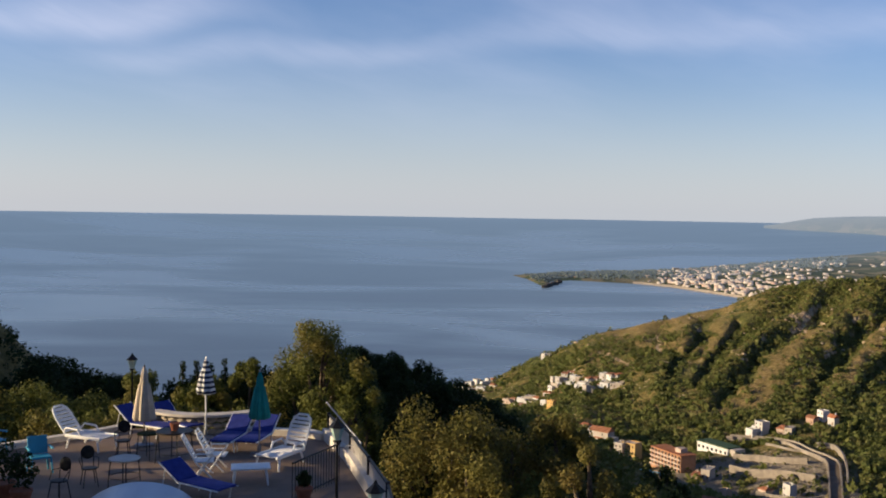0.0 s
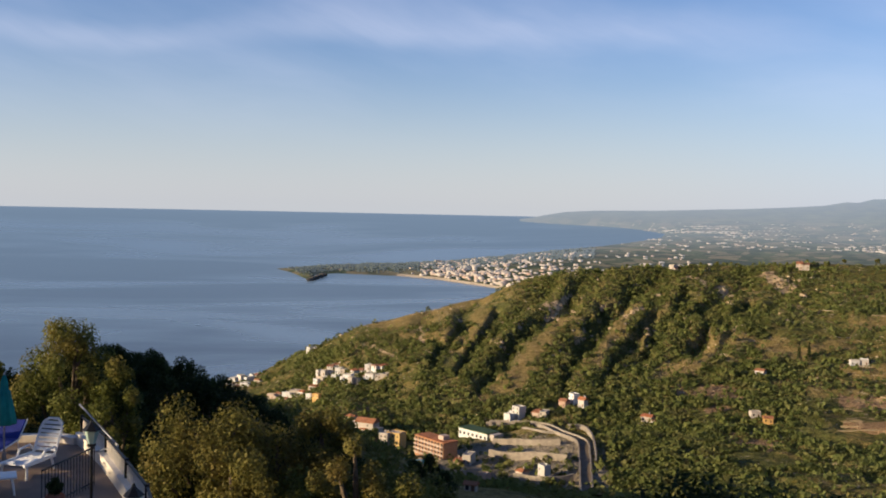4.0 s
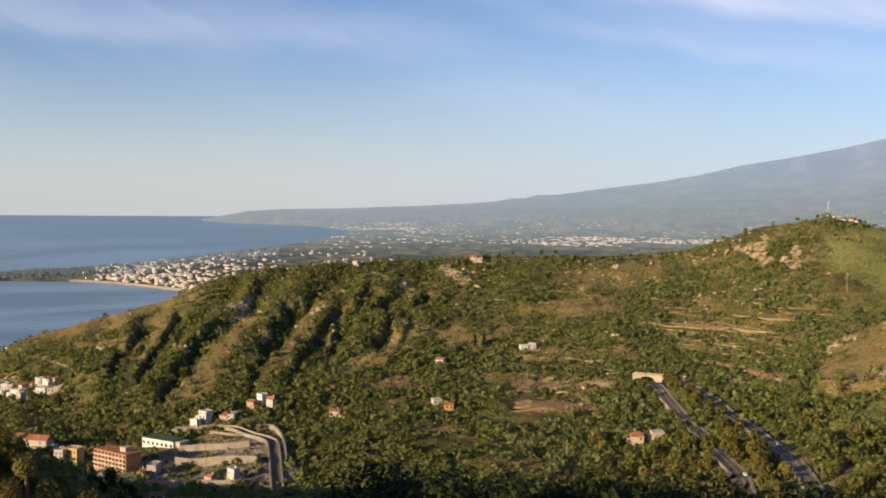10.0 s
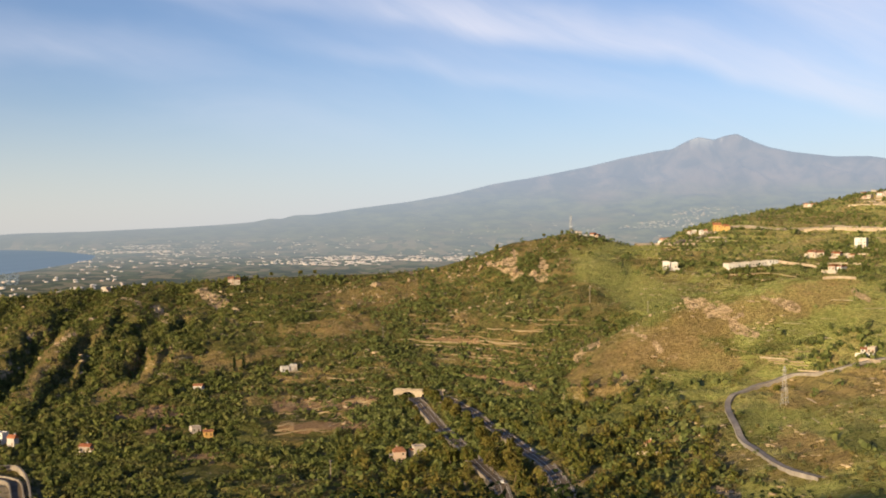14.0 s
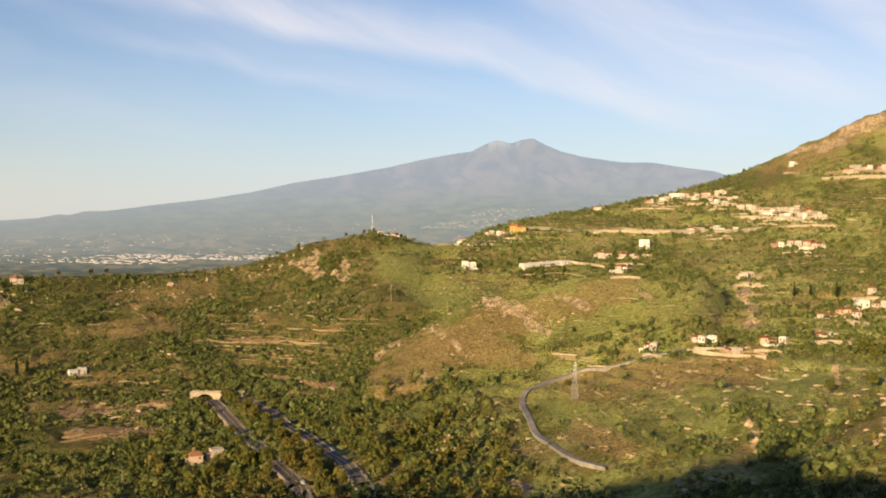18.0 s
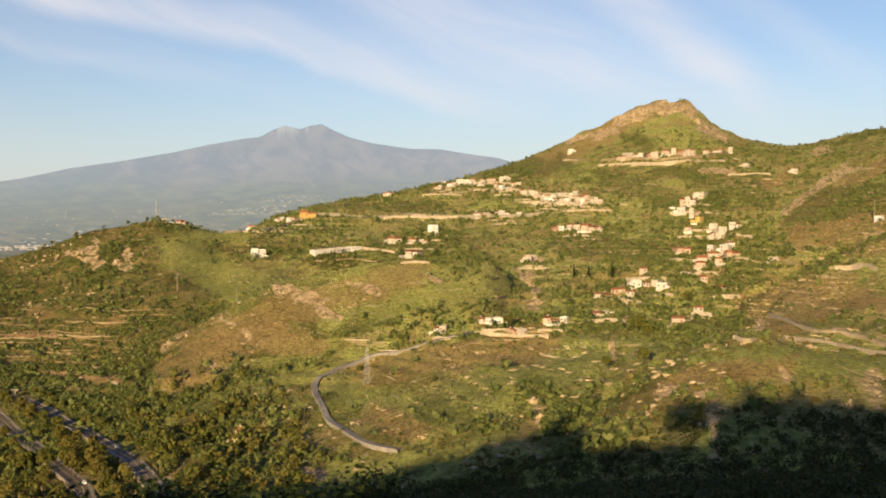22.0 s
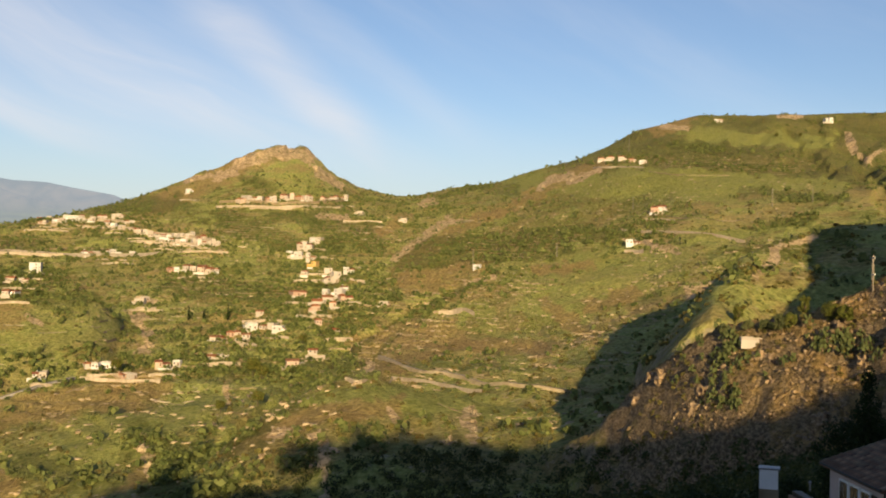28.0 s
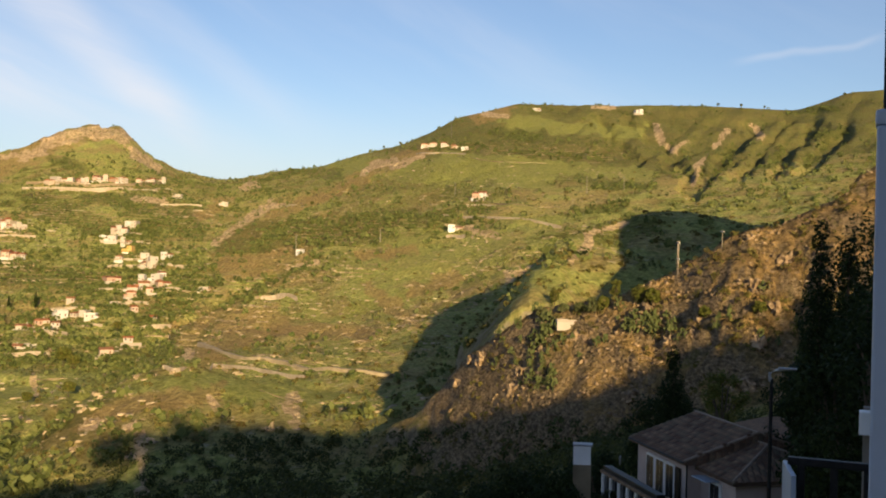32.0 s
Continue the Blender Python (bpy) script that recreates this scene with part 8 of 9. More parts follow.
def beach():
    """Pale sand along the bay of the seaside town."""
    az = np.arange(10.6, 18.2, 0.2)
    keys = [p for p in SHORE if -4.7 < p[1] < -3.8 and p[0] >= 6.0][1:]
    edge = np.interp(az, [p[0] for p in keys], [p[1] for p in keys])
    rows = []
    for up, lift in ((-0.02, -1.0), (0.0, 1.2), (0.022, 6.0)):
        r = sea_range(edge + up)
        rows.append(np.stack(pull(r * np.sin(np.radians(az)), r * np.cos(np.radians(az)), -r ** 2 / (2 * EARTH) + lift), -1))
    v = np.stack(rows, 1).reshape(-1, 3)
    i = np.arange(len(az) - 1)[:, None] * 3
    f = np.concatenate([i + np.array((0, 1, 4, 3)), i + np.array((1, 2, 5, 4))])
    tagged(new("beach", mesh_from("beach", v, f, M_SAND)), "pale sandy beach along the bay", "beach", kind="structure")


M_SAND = plain("beach_sand", (0.30, 0.25, 0.19), (0.42, 0.36, 0.28), 0.2, 0.95)
beach()


# ---- the pool terrace below the balcony ----
FLOOR = 228.0


def floor_build(n, at):
    brick = n.add("ShaderNodeTexBrick", offset=0.0, ins={"Vector": at, "Scale": 2.0, "Mortar Size": 0.012, "Color1": (0.175, 0.125, 0.092, 1), "Color2": (0.215, 0.155, 0.115, 1), "Mortar": (0.20, 0.145, 0.11, 1), "Brick Width": 0.8, "Row Height": 0.8})
    stain = n.noise(at, 0.5, 5.0, 0.6)
    return n.mix(n.math("MULTIPLY", n.step(stain, 0.45, 0.7), 0.5), brick.outputs[0], (0.21, 0.155, 0.118)), brick.outputs[1]


M_FLOOR = material("terrace_tiles", floor_build, 0.75, -0.004, spec=0.3)
M_KERB = plain("painted_kerb", (0.50, 0.45, 0.38), (0.66, 0.61, 0.54), 3.0, 0.85, 0.006)


def prism(outline, z0, z1, bm=None):
    bm = bm or bmesh.new()
    lo = [bm.verts.new((x, y, z0)) for x, y in outline]
    hi = [bm.verts.new((x, y, z1)) for x, y in outline]
    n = len(outline)
    bm.faces.new(hi)
    bm.faces.new(lo[::-1])
    for k in range(n):
        bm.faces.new((lo[k], lo[(k + 1) % n], hi[(k + 1) % n], hi[k]))
    bmesh.ops.recalc_face_normals(bm, faces=bm.faces)
    return bm


EDGE = [(-0.2, 16.0), (-1.2, 23.0), (-1.8, 25.4), (-2.5, 28.1), (-3.4, 30.8), (-4.0, 31.2), (-6.6, 31.5), (-8.4, 31.9), (-9.9, 31.6), (-12.6, 28.4), (-17.0, 24.5), (-17.0, 12.0), (-6.0, 9.0), (-2.0, 12.0)]
tagged(part("floor", prism(EDGE, FLOOR - 9.0, FLOOR), M_FLOOR), "worn brownish tiled terrace floor above a retaining wall", "terrace", kind="structure")


def kerb(points, high, thick, name, label, mat=None, group=""):
    bm = bmesh.new()
    for (x0, y0), (x1, y1) in zip(points, points[1:]):
        d = math.hypot(x1 - x0, y1 - y0)
        box((d + thick * 0.4, thick, high + 0.1), ((x0 + x1) / 2, (y0 + y1) / 2, FLOOR + high / 2 - 0.05), math.atan2(y1 - y0, x1 - x0), 0.03, bm)
    return tagged(part(name, bm, mat or M_KERB), label, "low wall", group)


kerb([(-16.8, 24.8), (-12.5, 28.5), (-10.8, 30.2), (-9.9, 31.3)], 0.17, 0.30, "terrace_kerb", "low white kerb along the terrace edge", group="terrace kerbs")
kerb([(-6.4, 31.3), (-4.0, 31.0), (-3.5, 30.6)], 0.20, 0.32, "terrace_kerb", "low white kerb along the terrace edge", group="terrace kerbs")


def rubble_wall():
    """A curved planter wall of separate stones under a pale cap."""
    root = empty("stone_planter_wall", pose(0, 0, FLOOR), "curved low wall of rough pale stones with a cap", "low wall")
    rnd = random.Random(8)
    cx, cy, rad = -7.4, 33.2, 2.25
    mesh = [shared("stone", blob(0.17, s), M_STONE) for s in range(5)]
    for row in range(3):
        for k in range(13):
            a = radians(-140 + 100 * (k + 0.5 * (row % 2)) / 13)
            piece("stone", mesh[rnd.randrange(5)], pose(cx + rad * math.cos(a), cy + rad * math.sin(a), 0.10 + row * 0.17, rnd.uniform(-9, 9), rnd.uniform(-9, 9), math.degrees(a) + 90), root)
    bm = bmesh.new()
    for k in range(12):
        a, b = radians(-142 + 104 * k / 12), radians(-142 + 104 * (k + 1) / 12)
        m = (a + b) / 2
        box((rad * (b - a) + 0.04, 0.42, 0.09), (cx + rad * math.cos(m), cy + rad * math.sin(m), 0.60), m + math.pi / 2, 0.02, bm)
    part("cap", bm, M_KERB, root)


def blob(size, seed, subdiv=2, stretch=(1.15, 0.8, 0.55)):
    rnd = random.Random(seed)
    bm = bmesh.new()
    bmesh.ops.create_icosphere(bm, subdivisions=subdiv - 1, radius=size, matrix=Matrix.Diagonal((*stretch, 1)))
    for v in bm.verts:
        v.co *= rnd.uniform(0.85, 1.15)
    return bm


rubble_wall()


def balustrade():
    """The low wall and slatted screen along the drop, with a dark handrail."""
    root = empty("terrace_balustrade", pose(0, 0, FLOOR), "low pale wall with slatted panels and a dark rail", "balustrade")
    pts = [(-3.35, 30.7), (-2.45, 28.1), (-1.75, 25.4), (-1.15, 23.0), (-0.25, 16.4)]
    slat = shared("slat", box((0.07, 0.05, 0.36), bevel=0.008), M_KERB)
    for (x0, y0), (x1, y1) in zip(pts, pts[1:]):
        d, a = math.hypot(x1 - x0, y1 - y0), math.atan2(y1 - y0, x1 - x0)
        part("base", box((d + 0.1, 0.36, 0.34), ((x0 + x1) / 2, (y0 + y1) / 2, 0.15), a, 0.02), M_KERB, root)
        part("handrail", box((d, 0.06, 0.05), ((x0 + x1) / 2, (y0 + y1) / 2, 0.74), a, 0.012), M_IRON, root)
        part("post", box((0.1, 0.1, 0.8), (x0, y0, 0.40), a, 0.02), M_IRON, root)
        n = int(d / 0.22)
        for k in range(1, n):
            piece("slat", slat, pose(x0 + (x1 - x0) * k / n, y0 + (y1 - y0) * k / n, 0.50, 0, 0, math.degrees(a)), root)


balustrade()


def iron_railing(x0, y0, x1, y1, label, z=FLOOR, high=0.95):
    d, a = math.hypot(x1 - x0, y1 - y0), math.atan2(y1 - y0, x1 - x0)
    root = empty("iron_railing", pose(x0, y0, z, 0, 0, math.degrees(a)), label, "railing")
    part("top_rail", rod([(0, 0, high), (d, 0, high)], 0.025), M_IRON, root)
    part("bottom_rail", rod([(0, 0, 0.1), (d, 0, 0.1)], 0.018), M_IRON, root)
    bar = shared("baluster", rod([(0, 0, 0), (0, 0, high)], 0.011, sides=6), M_IRON)
    n = int(d / 0.13)
    for k in range(n + 1):
        piece("baluster", bar, pose(d * k / n, 0, 0), root)


iron_railing(-3.45, 23.9, -2.55, 26.0, "black iron railing beside the terrace steps")


# furniture, each built at the origin with its foot end towards -y
def sun_lounger(m, label, canvas=M_BLUE, lift=38.0, group="blue canvas sun loungers"):
    root = empty("sun_lounger", m, label, "sun lounger", group)
    w, split, L = 0.66, 0.45, 1.92
    for s in (-1, 1):
        part("side_rail", rod([(s * w / 2, -L / 2, 0.34), (s * w / 2, L / 2 - 0.55, 0.34)], 0.02), M_WHITE, root)
    for s in (-1, 1):
        for y in (-0.75, 0.30):
            part("leg", rod([(s * w / 2, y, 0.34), (s * w / 2, y + 0.07, 0.0)], 0.018), M_WHITE, root)
    part("seat", box((w - 0.04, 1.32, 0.05), (0, -L / 2 + 0.68, 0.36), 0, 0.015), canvas, root)
    a = radians(lift)
    by = -L / 2 + 1.36
    back = part("backrest", box((w - 0.04, 0.72, 0.05), (0, 0.36, 0), 0, 0.015), canvas, root, m=Matrix.Translation((0, by, 0.37)) @ Matrix.Rotation(a, 4, "X"))
    for s in (-1, 1):
        part("frame", rod([(s * w / 2, 0, -0.02), (s * w / 2, 0.78, -0.02)], 0.018), M_WHITE, back)
    part("prop", rod([(-w / 2, by + 0.5 * math.cos(a), 0.36 + 0.5 * math.sin(a)), (-w / 2, by + 0.55, 0.02)], 0.014), M_WHITE, root)
    return root


def plastic_lounger(m, label, lift=58.0):
    root = empty("plastic_lounger", m, label, "sun lounger", "white plastic loungers")
    w = 0.68
    for k in range(11):
        part("slat", box((w - 0.1, 0.085, 0.03), (0, -0.9 + k * 0.118, 0.37), 0, 0.008), M_WHITE, root)
    for s in (-1, 1):
        part("rim", box((0.07, 1.3, 0.09), (s * w / 2, -0.32, 0.36), 0, 0.02), M_WHITE, root)
    for s in (-1, 1):
        for y, lean in ((-0.85, -0.06), (0.15, 0.12)):
            part("leg", rod([(s * w / 2, y, 0.35), (s * (w / 2 + 0.03), y + lean, 0)], 0.035, sides=8, end_radius=0.028), M_WHITE, root)
        part("armrest", rod([(s * (w / 2 + 0.02), -0.25, 0.40), (s * (w / 2 + 0.02), -0.15, 0.56), (s * (w / 2 + 0.02), 0.28, 0.58), (s * (w / 2), 0.38, 0.46)], 0.03), M_WHITE, root)
    a = radians(lift)
    # rounded moulded back with slits between its slats
    arch = [(-w / 2 + 0.03, 0.0, 0), (-w / 2 + 0.03, 0.62, 0), (-w / 2 + 0.08, 0.82, 0), (-w / 2 + 0.2, 0.92, 0), (w / 2 - 0.2, 0.92, 0), (w / 2 - 0.08, 0.82, 0), (w / 2 - 0.03, 0.62, 0), (w / 2 - 0.03, 0.0, 0)]
    back = part("backrest", rod(arch, 0.035, sides=8), M_WHITE, root, m=Matrix.Translation((0, 0.36, 0.38)) @ Matrix.Rotation(a, 4, "X"))
    for k in range(7):
        part("slat", box(((w - 0.1) * (1 - 0.03 * max(0, k - 4) ** 2), 0.085, 0.028), (0, 0.10 + k * 0.118, 0), 0, 0.008), M_WHITE, back)
    return root


def folding_chair(m, label):
    root = empty("plastic_armchair", m, label, "chair", "white plastic armchairs")
    part("seat", box((0.5, 0.46, 0.04), (0, 0, 0.42), 0, 0.015), M_WHITE, root)
    back = part("backrest", rod([(-0.235, 0, 0), (-0.235, 0.55, 0), (-0.17, 0.72, 0), (0.17, 0.72, 0), (0.235, 0.55, 0), (0.235, 0, 0)], 0.026, sides=8), M_WHITE, root, m=Matrix.Translation((0, 0.22, 0.43)) @ Matrix.Rotation(radians(62), 4, "X"))
    for k in range(6):
        part("slat", box((0.44, 0.06, 0.025), (0, 0.05 + k * 0.11, 0), 0, 0.007), M_WHITE, back)
    for s in (-1, 1):
        part("leg", rod([(s * 0.25, -0.22, 0.62), (s * 0.25, 0.2, 0.0)], 0.022), M_WHITE, root)
        part("leg", rod([(s * 0.25, 0.22, 0.42), (s * 0.25, -0.2, 0.0)], 0.022), M_WHITE, root)
        part("armrest", box((0.06, 0.48, 0.03), (s * 0.26, 0.0, 0.63), 0, 0.01), M_WHITE, root)
    return root


def plastic_armchair(m, label):
    root = empty("turquoise_armchair", m, label, "chair", "turquoise armchairs")
    part("seat", box((0.5, 0.48, 0.05), (0, 0, 0.42), 0, 0.02), M_AQUA, root)
    part("backrest", box((0.5, 0.05, 0.46), (0, 0.26, 0.68), 0, 0.02, tilt=-0.18), M_AQUA, root)
    for s in (-1, 1):
        for y in (-0.2, 0.2):
            part("leg", rod([(s * 0.23, y, 0.42), (s * 0.27, y * 1.15, 0)], 0.025), M_AQUA, root)
        part("armrest", box((0.06, 0.46, 0.04), (s * 0.28, 0.02, 0.64), 0, 0.015), M_AQUA, root)
    return root


def bistro_table(m, label, radius=0.4, high=0.74, top=None):
    root = empty("bistro_table", m, label, "table", "bistro tables")
    part("tabletop", lathe([(radius - 0.02, high - 0.03), (radius, high - 0.02), (radius, high), (radius - 0.02, high + 0.008)], 28), top or M_WHITE, root)
    for k in range(4):
        a = k * math.pi / 2 + 0.4
        part("leg", rod([(radius * 0.86 * math.cos(a), radius * 0.86 * math.sin(a), high - 0.03), (radius * 0.95 * math.cos(a), radius * 0.95 * math.sin(a), high * 0.55), (radius * 1.02 * math.cos(a), radius * 1.02 * math.sin(a), 0)], 0.014, sides=6), M_IRON, root)
    part("ring", rod([(radius * 0.97 * math.cos(2 * math.pi * k / 24), radius * 0.97 * math.sin(2 * math.pi * k / 24), 0.29) for k in range(25)], 0.009, sides=5), M_IRON, root)
    return root


def bistro_chair(m, label):
    root = empty("bistro_chair", m, label, "chair", "black bistro chairs")
    part("seat", lathe([(0.17, 0.43), (0.2, 0.44), (0.2, 0.46), (0.17, 0.47)], 18), M_IRON, root)
    part("backrest", lathe([(0.13, -0.01), (0.17, 0.0), (0.13, 0.01)], 18), M_IRON, root, m=pose(0, 0.22, 0.80, 82, 0, 0))
    for s in (-1, 1):
        part("upright", rod([(s * 0.13, 0.16, 0.45), (s * 0.15, 0.22, 0.75)], 0.012, sides=6), M_IRON, root)
        part("armrest", rod([(s * 0.15, 0.22, 0.68), (s * 0.24, 0.05, 0.68), (s * 0.19, -0.12, 0.46)], 0.012, sides=6), M_IRON, root)
        for y in (-0.13, 0.13):
            part("leg", rod([(s * 0.12, y, 0.44), (s * 0.18, y * 1.5, 0)], 0.013, sides=6), M_IRON, root)
    return root


def closed_umbrella(x, y, label, mat, high, body, spread, pole, striped=False):
    """A folded parasol on its pole in a round base."""
    root = empty("closed_umbrella", pose(x, y, FLOOR), label, "umbrella")
    part("base", lathe([(0.26, 0.0), (0.26, 0.06), (0.06, 0.10), (0.05, 0.3)], 20), M_STEEL, root)
    part("pole", rod([(0, 0, 0.05), (0, 0, high)], 0.022, sides=10), pole, root)
    z0 = high - body
    prof = [(0.05, z0 + 0.02), (spread * 0.92, z0), (spread, z0 + 0.05 * body), (spread * 0.82, z0 + 0.3 * body), (spread * 0.5, z0 + 0.66 * body), (spread * 0.34, z0 + 0.72 * body), (spread * 0.3, z0 + 0.86 * body), (0.03, z0 + body)]
    part("canopy", lathe(prof, 40, wave=0.16, folds=8), mat, root, smooth_shade=True)
    part("tie", lathe([(spread * 0.47, z0 + 0.66 * body), (spread * 0.47, z0 + 0.69 * body)], 20), mat, root)
    part("finial", lathe([(0.015, high - 0.02), (0.025, high + 0.03), (0.01, high + 0.07)], 10), pole, root)
    return root


def stripe_build(n, at):
    xyz = n.add("ShaderNodeSeparateXYZ", ins={0: at})
    k = n.math("GREATER_THAN", n.math("FRACT", n.math("MULTIPLY", xyz.outputs[2], 6.8)), 0.5)
    worn = n.noise(at, 6.0, 4.0)
    return n.mix(k, n.mix(worn, (0.60, 0.60, 0.58), (0.72, 0.72, 0.70)), n.mix(worn, (0.03, 0.035, 0.06), (0.05, 0.055, 0.08)))


M_STRIPE = material("striped_canvas", stripe_build, 0.8)
closed_umbrella(-8.55, 29.4, "large folded cream canvas umbrella, tied", M_CREAM, 2.30, 1.55, 0.30, M_BARK)
closed_umbrella(-7.0, 30.4, "folded black and white striped umbrella on a white pole", M_STRIPE, 2.42, 1.05, 0.26, M_WHITE)
closed_umbrella(-5.05, 28.5, "folded teal green umbrella on a grey pole", M_TEAL, 2.35, 1.30, 0.27, M_STEEL)


def place(x, y, turn):
    return pose(x, y, FLOOR, 0, 0, turn)


BLUE = "white-framed sun lounger with a dark blue canvas bed"
sun_lounger(place(-8.9, 30.9, 62), BLUE)
sun_lounger(place(-8.05, 31.25, 48), BLUE)
sun_lounger(place(-6.05, 29.5, -8), BLUE, M_BLUE, 30)
sun_lounger(place(-5.3, 29.5, -10), BLUE, M_BLUE, 32)
sun_lounger(place(-5.75, 24.35, 56), BLUE, M_BLUE, 30)
plastic_lounger(place(-10.25, 29.2, 66), "white slatted plastic lounger with its back raised", 50)
plastic_lounger(place(-4.15, 27.7, -26), "white slatted plastic lounger with its back raised", 62)
folding_chair(place(-6.05, 26.2, 100), "white slatted plastic armchair tipped forward")
folding_chair(place(-5.85, 26.85, 92), "white slatted plastic armchair beside its pair")


def side_table(x, y, turn):
    root = empty("plastic_side_table", place(x, y, turn), "low white plastic side table", "table")
    part("tabletop", box((0.98, 0.62, 0.05), (0, 0, 0.42), 0, 0.02), M_WHITE, root)
    for sx in (-1, 1):
        for sy in (-1, 1):
            part("leg", rod([(sx * 0.37, sy * 0.22, 0.41), (sx * 0.43, sy * 0.27, 0)], 0.032, sides=8, end_radius=0.024), M_WHITE, root)


side_table(-4.75, 25.6, 12)
plastic_armchair(place(-10.35, 26.3, 35), "turquoise plastic armchair with a low back")
plastic_armchair(place(-12.3, 28.0, 60), "turquoise plastic armchair at the kerb")
bistro_table(place(-7.75, 25.0, 0), "small round bistro table with a pale top", 0.38, 0.74, M_KERB)
bistro_table(place(-7.2, 27.6, 0), "round black iron table carrying a red flower pot", 0.5, 0.86, M_IRON)
bistro_table(place(-8.0, 27.9, 0), "small round table with a dark green top", 0.3, 0.72, M_LEAF_DARK)
bistro_chair(place(-8.65, 25.1, 30), "black iron bistro chair with a round back")
bistro_chair(place(-8.95, 23.9, -20), "black iron bistro chair with a round back")
bistro_chair(place(-8.75, 28.1, 10), "black iron bistro chair with a round back")


def flower_pot(x, y, z, size, label, plant, bush, seed):
    root = empty("flower_pot", pose(x, y, z), label, "flower pot")
    part("pot", lathe([(size * 0.62, 0), (size * 0.9, size * 1.25), (size, size * 1.3), (size, size * 1.5), (size * 0.85, size * 1.5), (size * 0.8, size * 1.4)], 22), M_CLAY, root)
    if bush:
        cs = np.array([(0, 0, size * 1.5 + bush * 0.35), (bush * .2, 0, size * 1.5 + bush * 0.55), (-bush * .2, .05, size * 1.5 + bush * 0.6), (0, bush * .15, size * 1.5 + bush * 0.85)])
        v, f = leaves(cs, np.array([bush * .36, bush * .3, bush * .3, bush * .26]), 420, 0.055)
        o = new("plant", mesh_from("plant", v, f, plant))
        o.parent = root


flower_pot(-7.2, 27.6, FLOOR + 0.87, 0.14, "red flower pot on the iron table", M_LEAF, 0.0, 1)
flower_pot(-3.2, 24.1, FLOOR, 0.22, "terracotta pot with a low dark shrub on the floor", M_LEAF_DARK, 0.35, 2)
flower_pot(-10.2, 23.7, FLOOR, 0.30, "terracotta pot with a rounded dark shrub", M_LEAF_DARK, 0.95, 3)
flower_pot(-9.6, 23.3, FLOOR, 0.26, "terracotta pot with a clipped upright shrub", M_LEAF_DARK, 0.8, 4)


def curved_shelter():
    """The rounded pale blue plastic canopy over the steps close below."""
    root = empty("curved_canopy", pose(-6.75, 22.4, FLOOR - 0.32, 0, 0, 8), "pale blue curved plastic canopy on thin posts", "canopy")
    bm = bmesh.new()
    n, r, w = 14, 1.35, 1.1
    rows = []
    for k in range(n + 1):
        a = radians(25 + 130 * k / n)
        for q in (0.0,):
            rows.append([bm.verts.new((r * math.cos(a), y, 0.05 + r * math.sin(a) * 0.62 - 0.0)) for y in (-w, w)] + [bm.verts.new(((r - .05) * math.cos(a), y, (r - .05) * math.sin(a) * 0.62)) for y in (w, -w)])
    for a, b in zip(rows, rows[1:]):
        for k in range(4):
            bm.faces.new((a[k], a[(k + 1) % 4], b[(k + 1) % 4], b[k]))
    bm.faces.new(rows[0])
    bm.faces.new(rows[-1][::-1])
    bmesh.ops.recalc_face_normals(bm, faces=bm.faces)
    part("shell", bm, M_CANOPY, root, smooth_shade=False)
    for sx in (-1, 1):
        for sy in (-1, 1):
            part("post", rod([(sx * 1.2, sy, 0), (sx * 1.2, sy, 0.4)], 0.02), M_STEEL, root)


M_CANOPY = plain("blue_plastic_sheet", (0.30, 0.38, 0.48), (0.38, 0.46, 0.56), 1.0, 0.3, spec=0.5)
curved_shelter()


def lantern_post(x, y, z, high, label):
    root = empty("lantern_post", pose(x, y, z), label, "lamp post", "black lantern posts of the terrace")
    part("base", lathe([(0.11, 0), (0.11, 0.25), (0.06, 0.34), (0.05, 0.5)], 14), M_IRON, root)
    part("pole", rod([(0, 0, 0.3), (0, 0, high - 0.38)], 0.036, sides=10, end_radius=0.026), M_IRON, root)
    lamp = part("lantern", lathe([(0.07, high - 0.36), (0.15, high - 0.08), (0.0801, high - 0.06)], 6), M_GLASS_PALE, root, "pale green lantern glass")
    part("cap", lathe([(0.19, high - 0.08), (0.17, high - 0.05), (0.05, high + 0.06), (0.015, high + 0.14)], 6), M_IRON, lamp)
    part("collar", lathe([(0.09, high - 0.40), (0.08, high - 0.35)], 6), M_IRON, lamp)


lantern_post(-2.15, 21.4, FLOOR, 2.45, "black iron lantern post beside the balustrade")
lantern_post(-9.75, 32.2, FLOOR - 0.2, 2.35, "black iron lantern post behind the terrace kerb")
lantern_post(-1.15, 18.5, FLOOR - 0.55, 2.45, "black iron lantern post beside the steps")


def awning_pole():
    """A bent pale pole that leans out over the drop."""
    a, b = bearing(-6.36, 29.5, 235 - 5.62), bearing(-4.37, 27.5, 235 - 6.37)
    root = empty("leaning_pole", pose(0, 0, 0), "thin pale metal pole leaning out over the drop", "pole")
    part("pole", rod([tuple(a), tuple(b)], 0.022), M_STEEL, root)
    part("stay", rod([tuple(b), (-2.75, 28.3, FLOOR + 0.3)], 0.02), M_STEEL, root)


awning_pole()

# ---- trees round the terrace ----
def ground_at(az, r):
    p = bearing(az, r)
    return (p.x, p.y, ground_z(p.x, p.y))


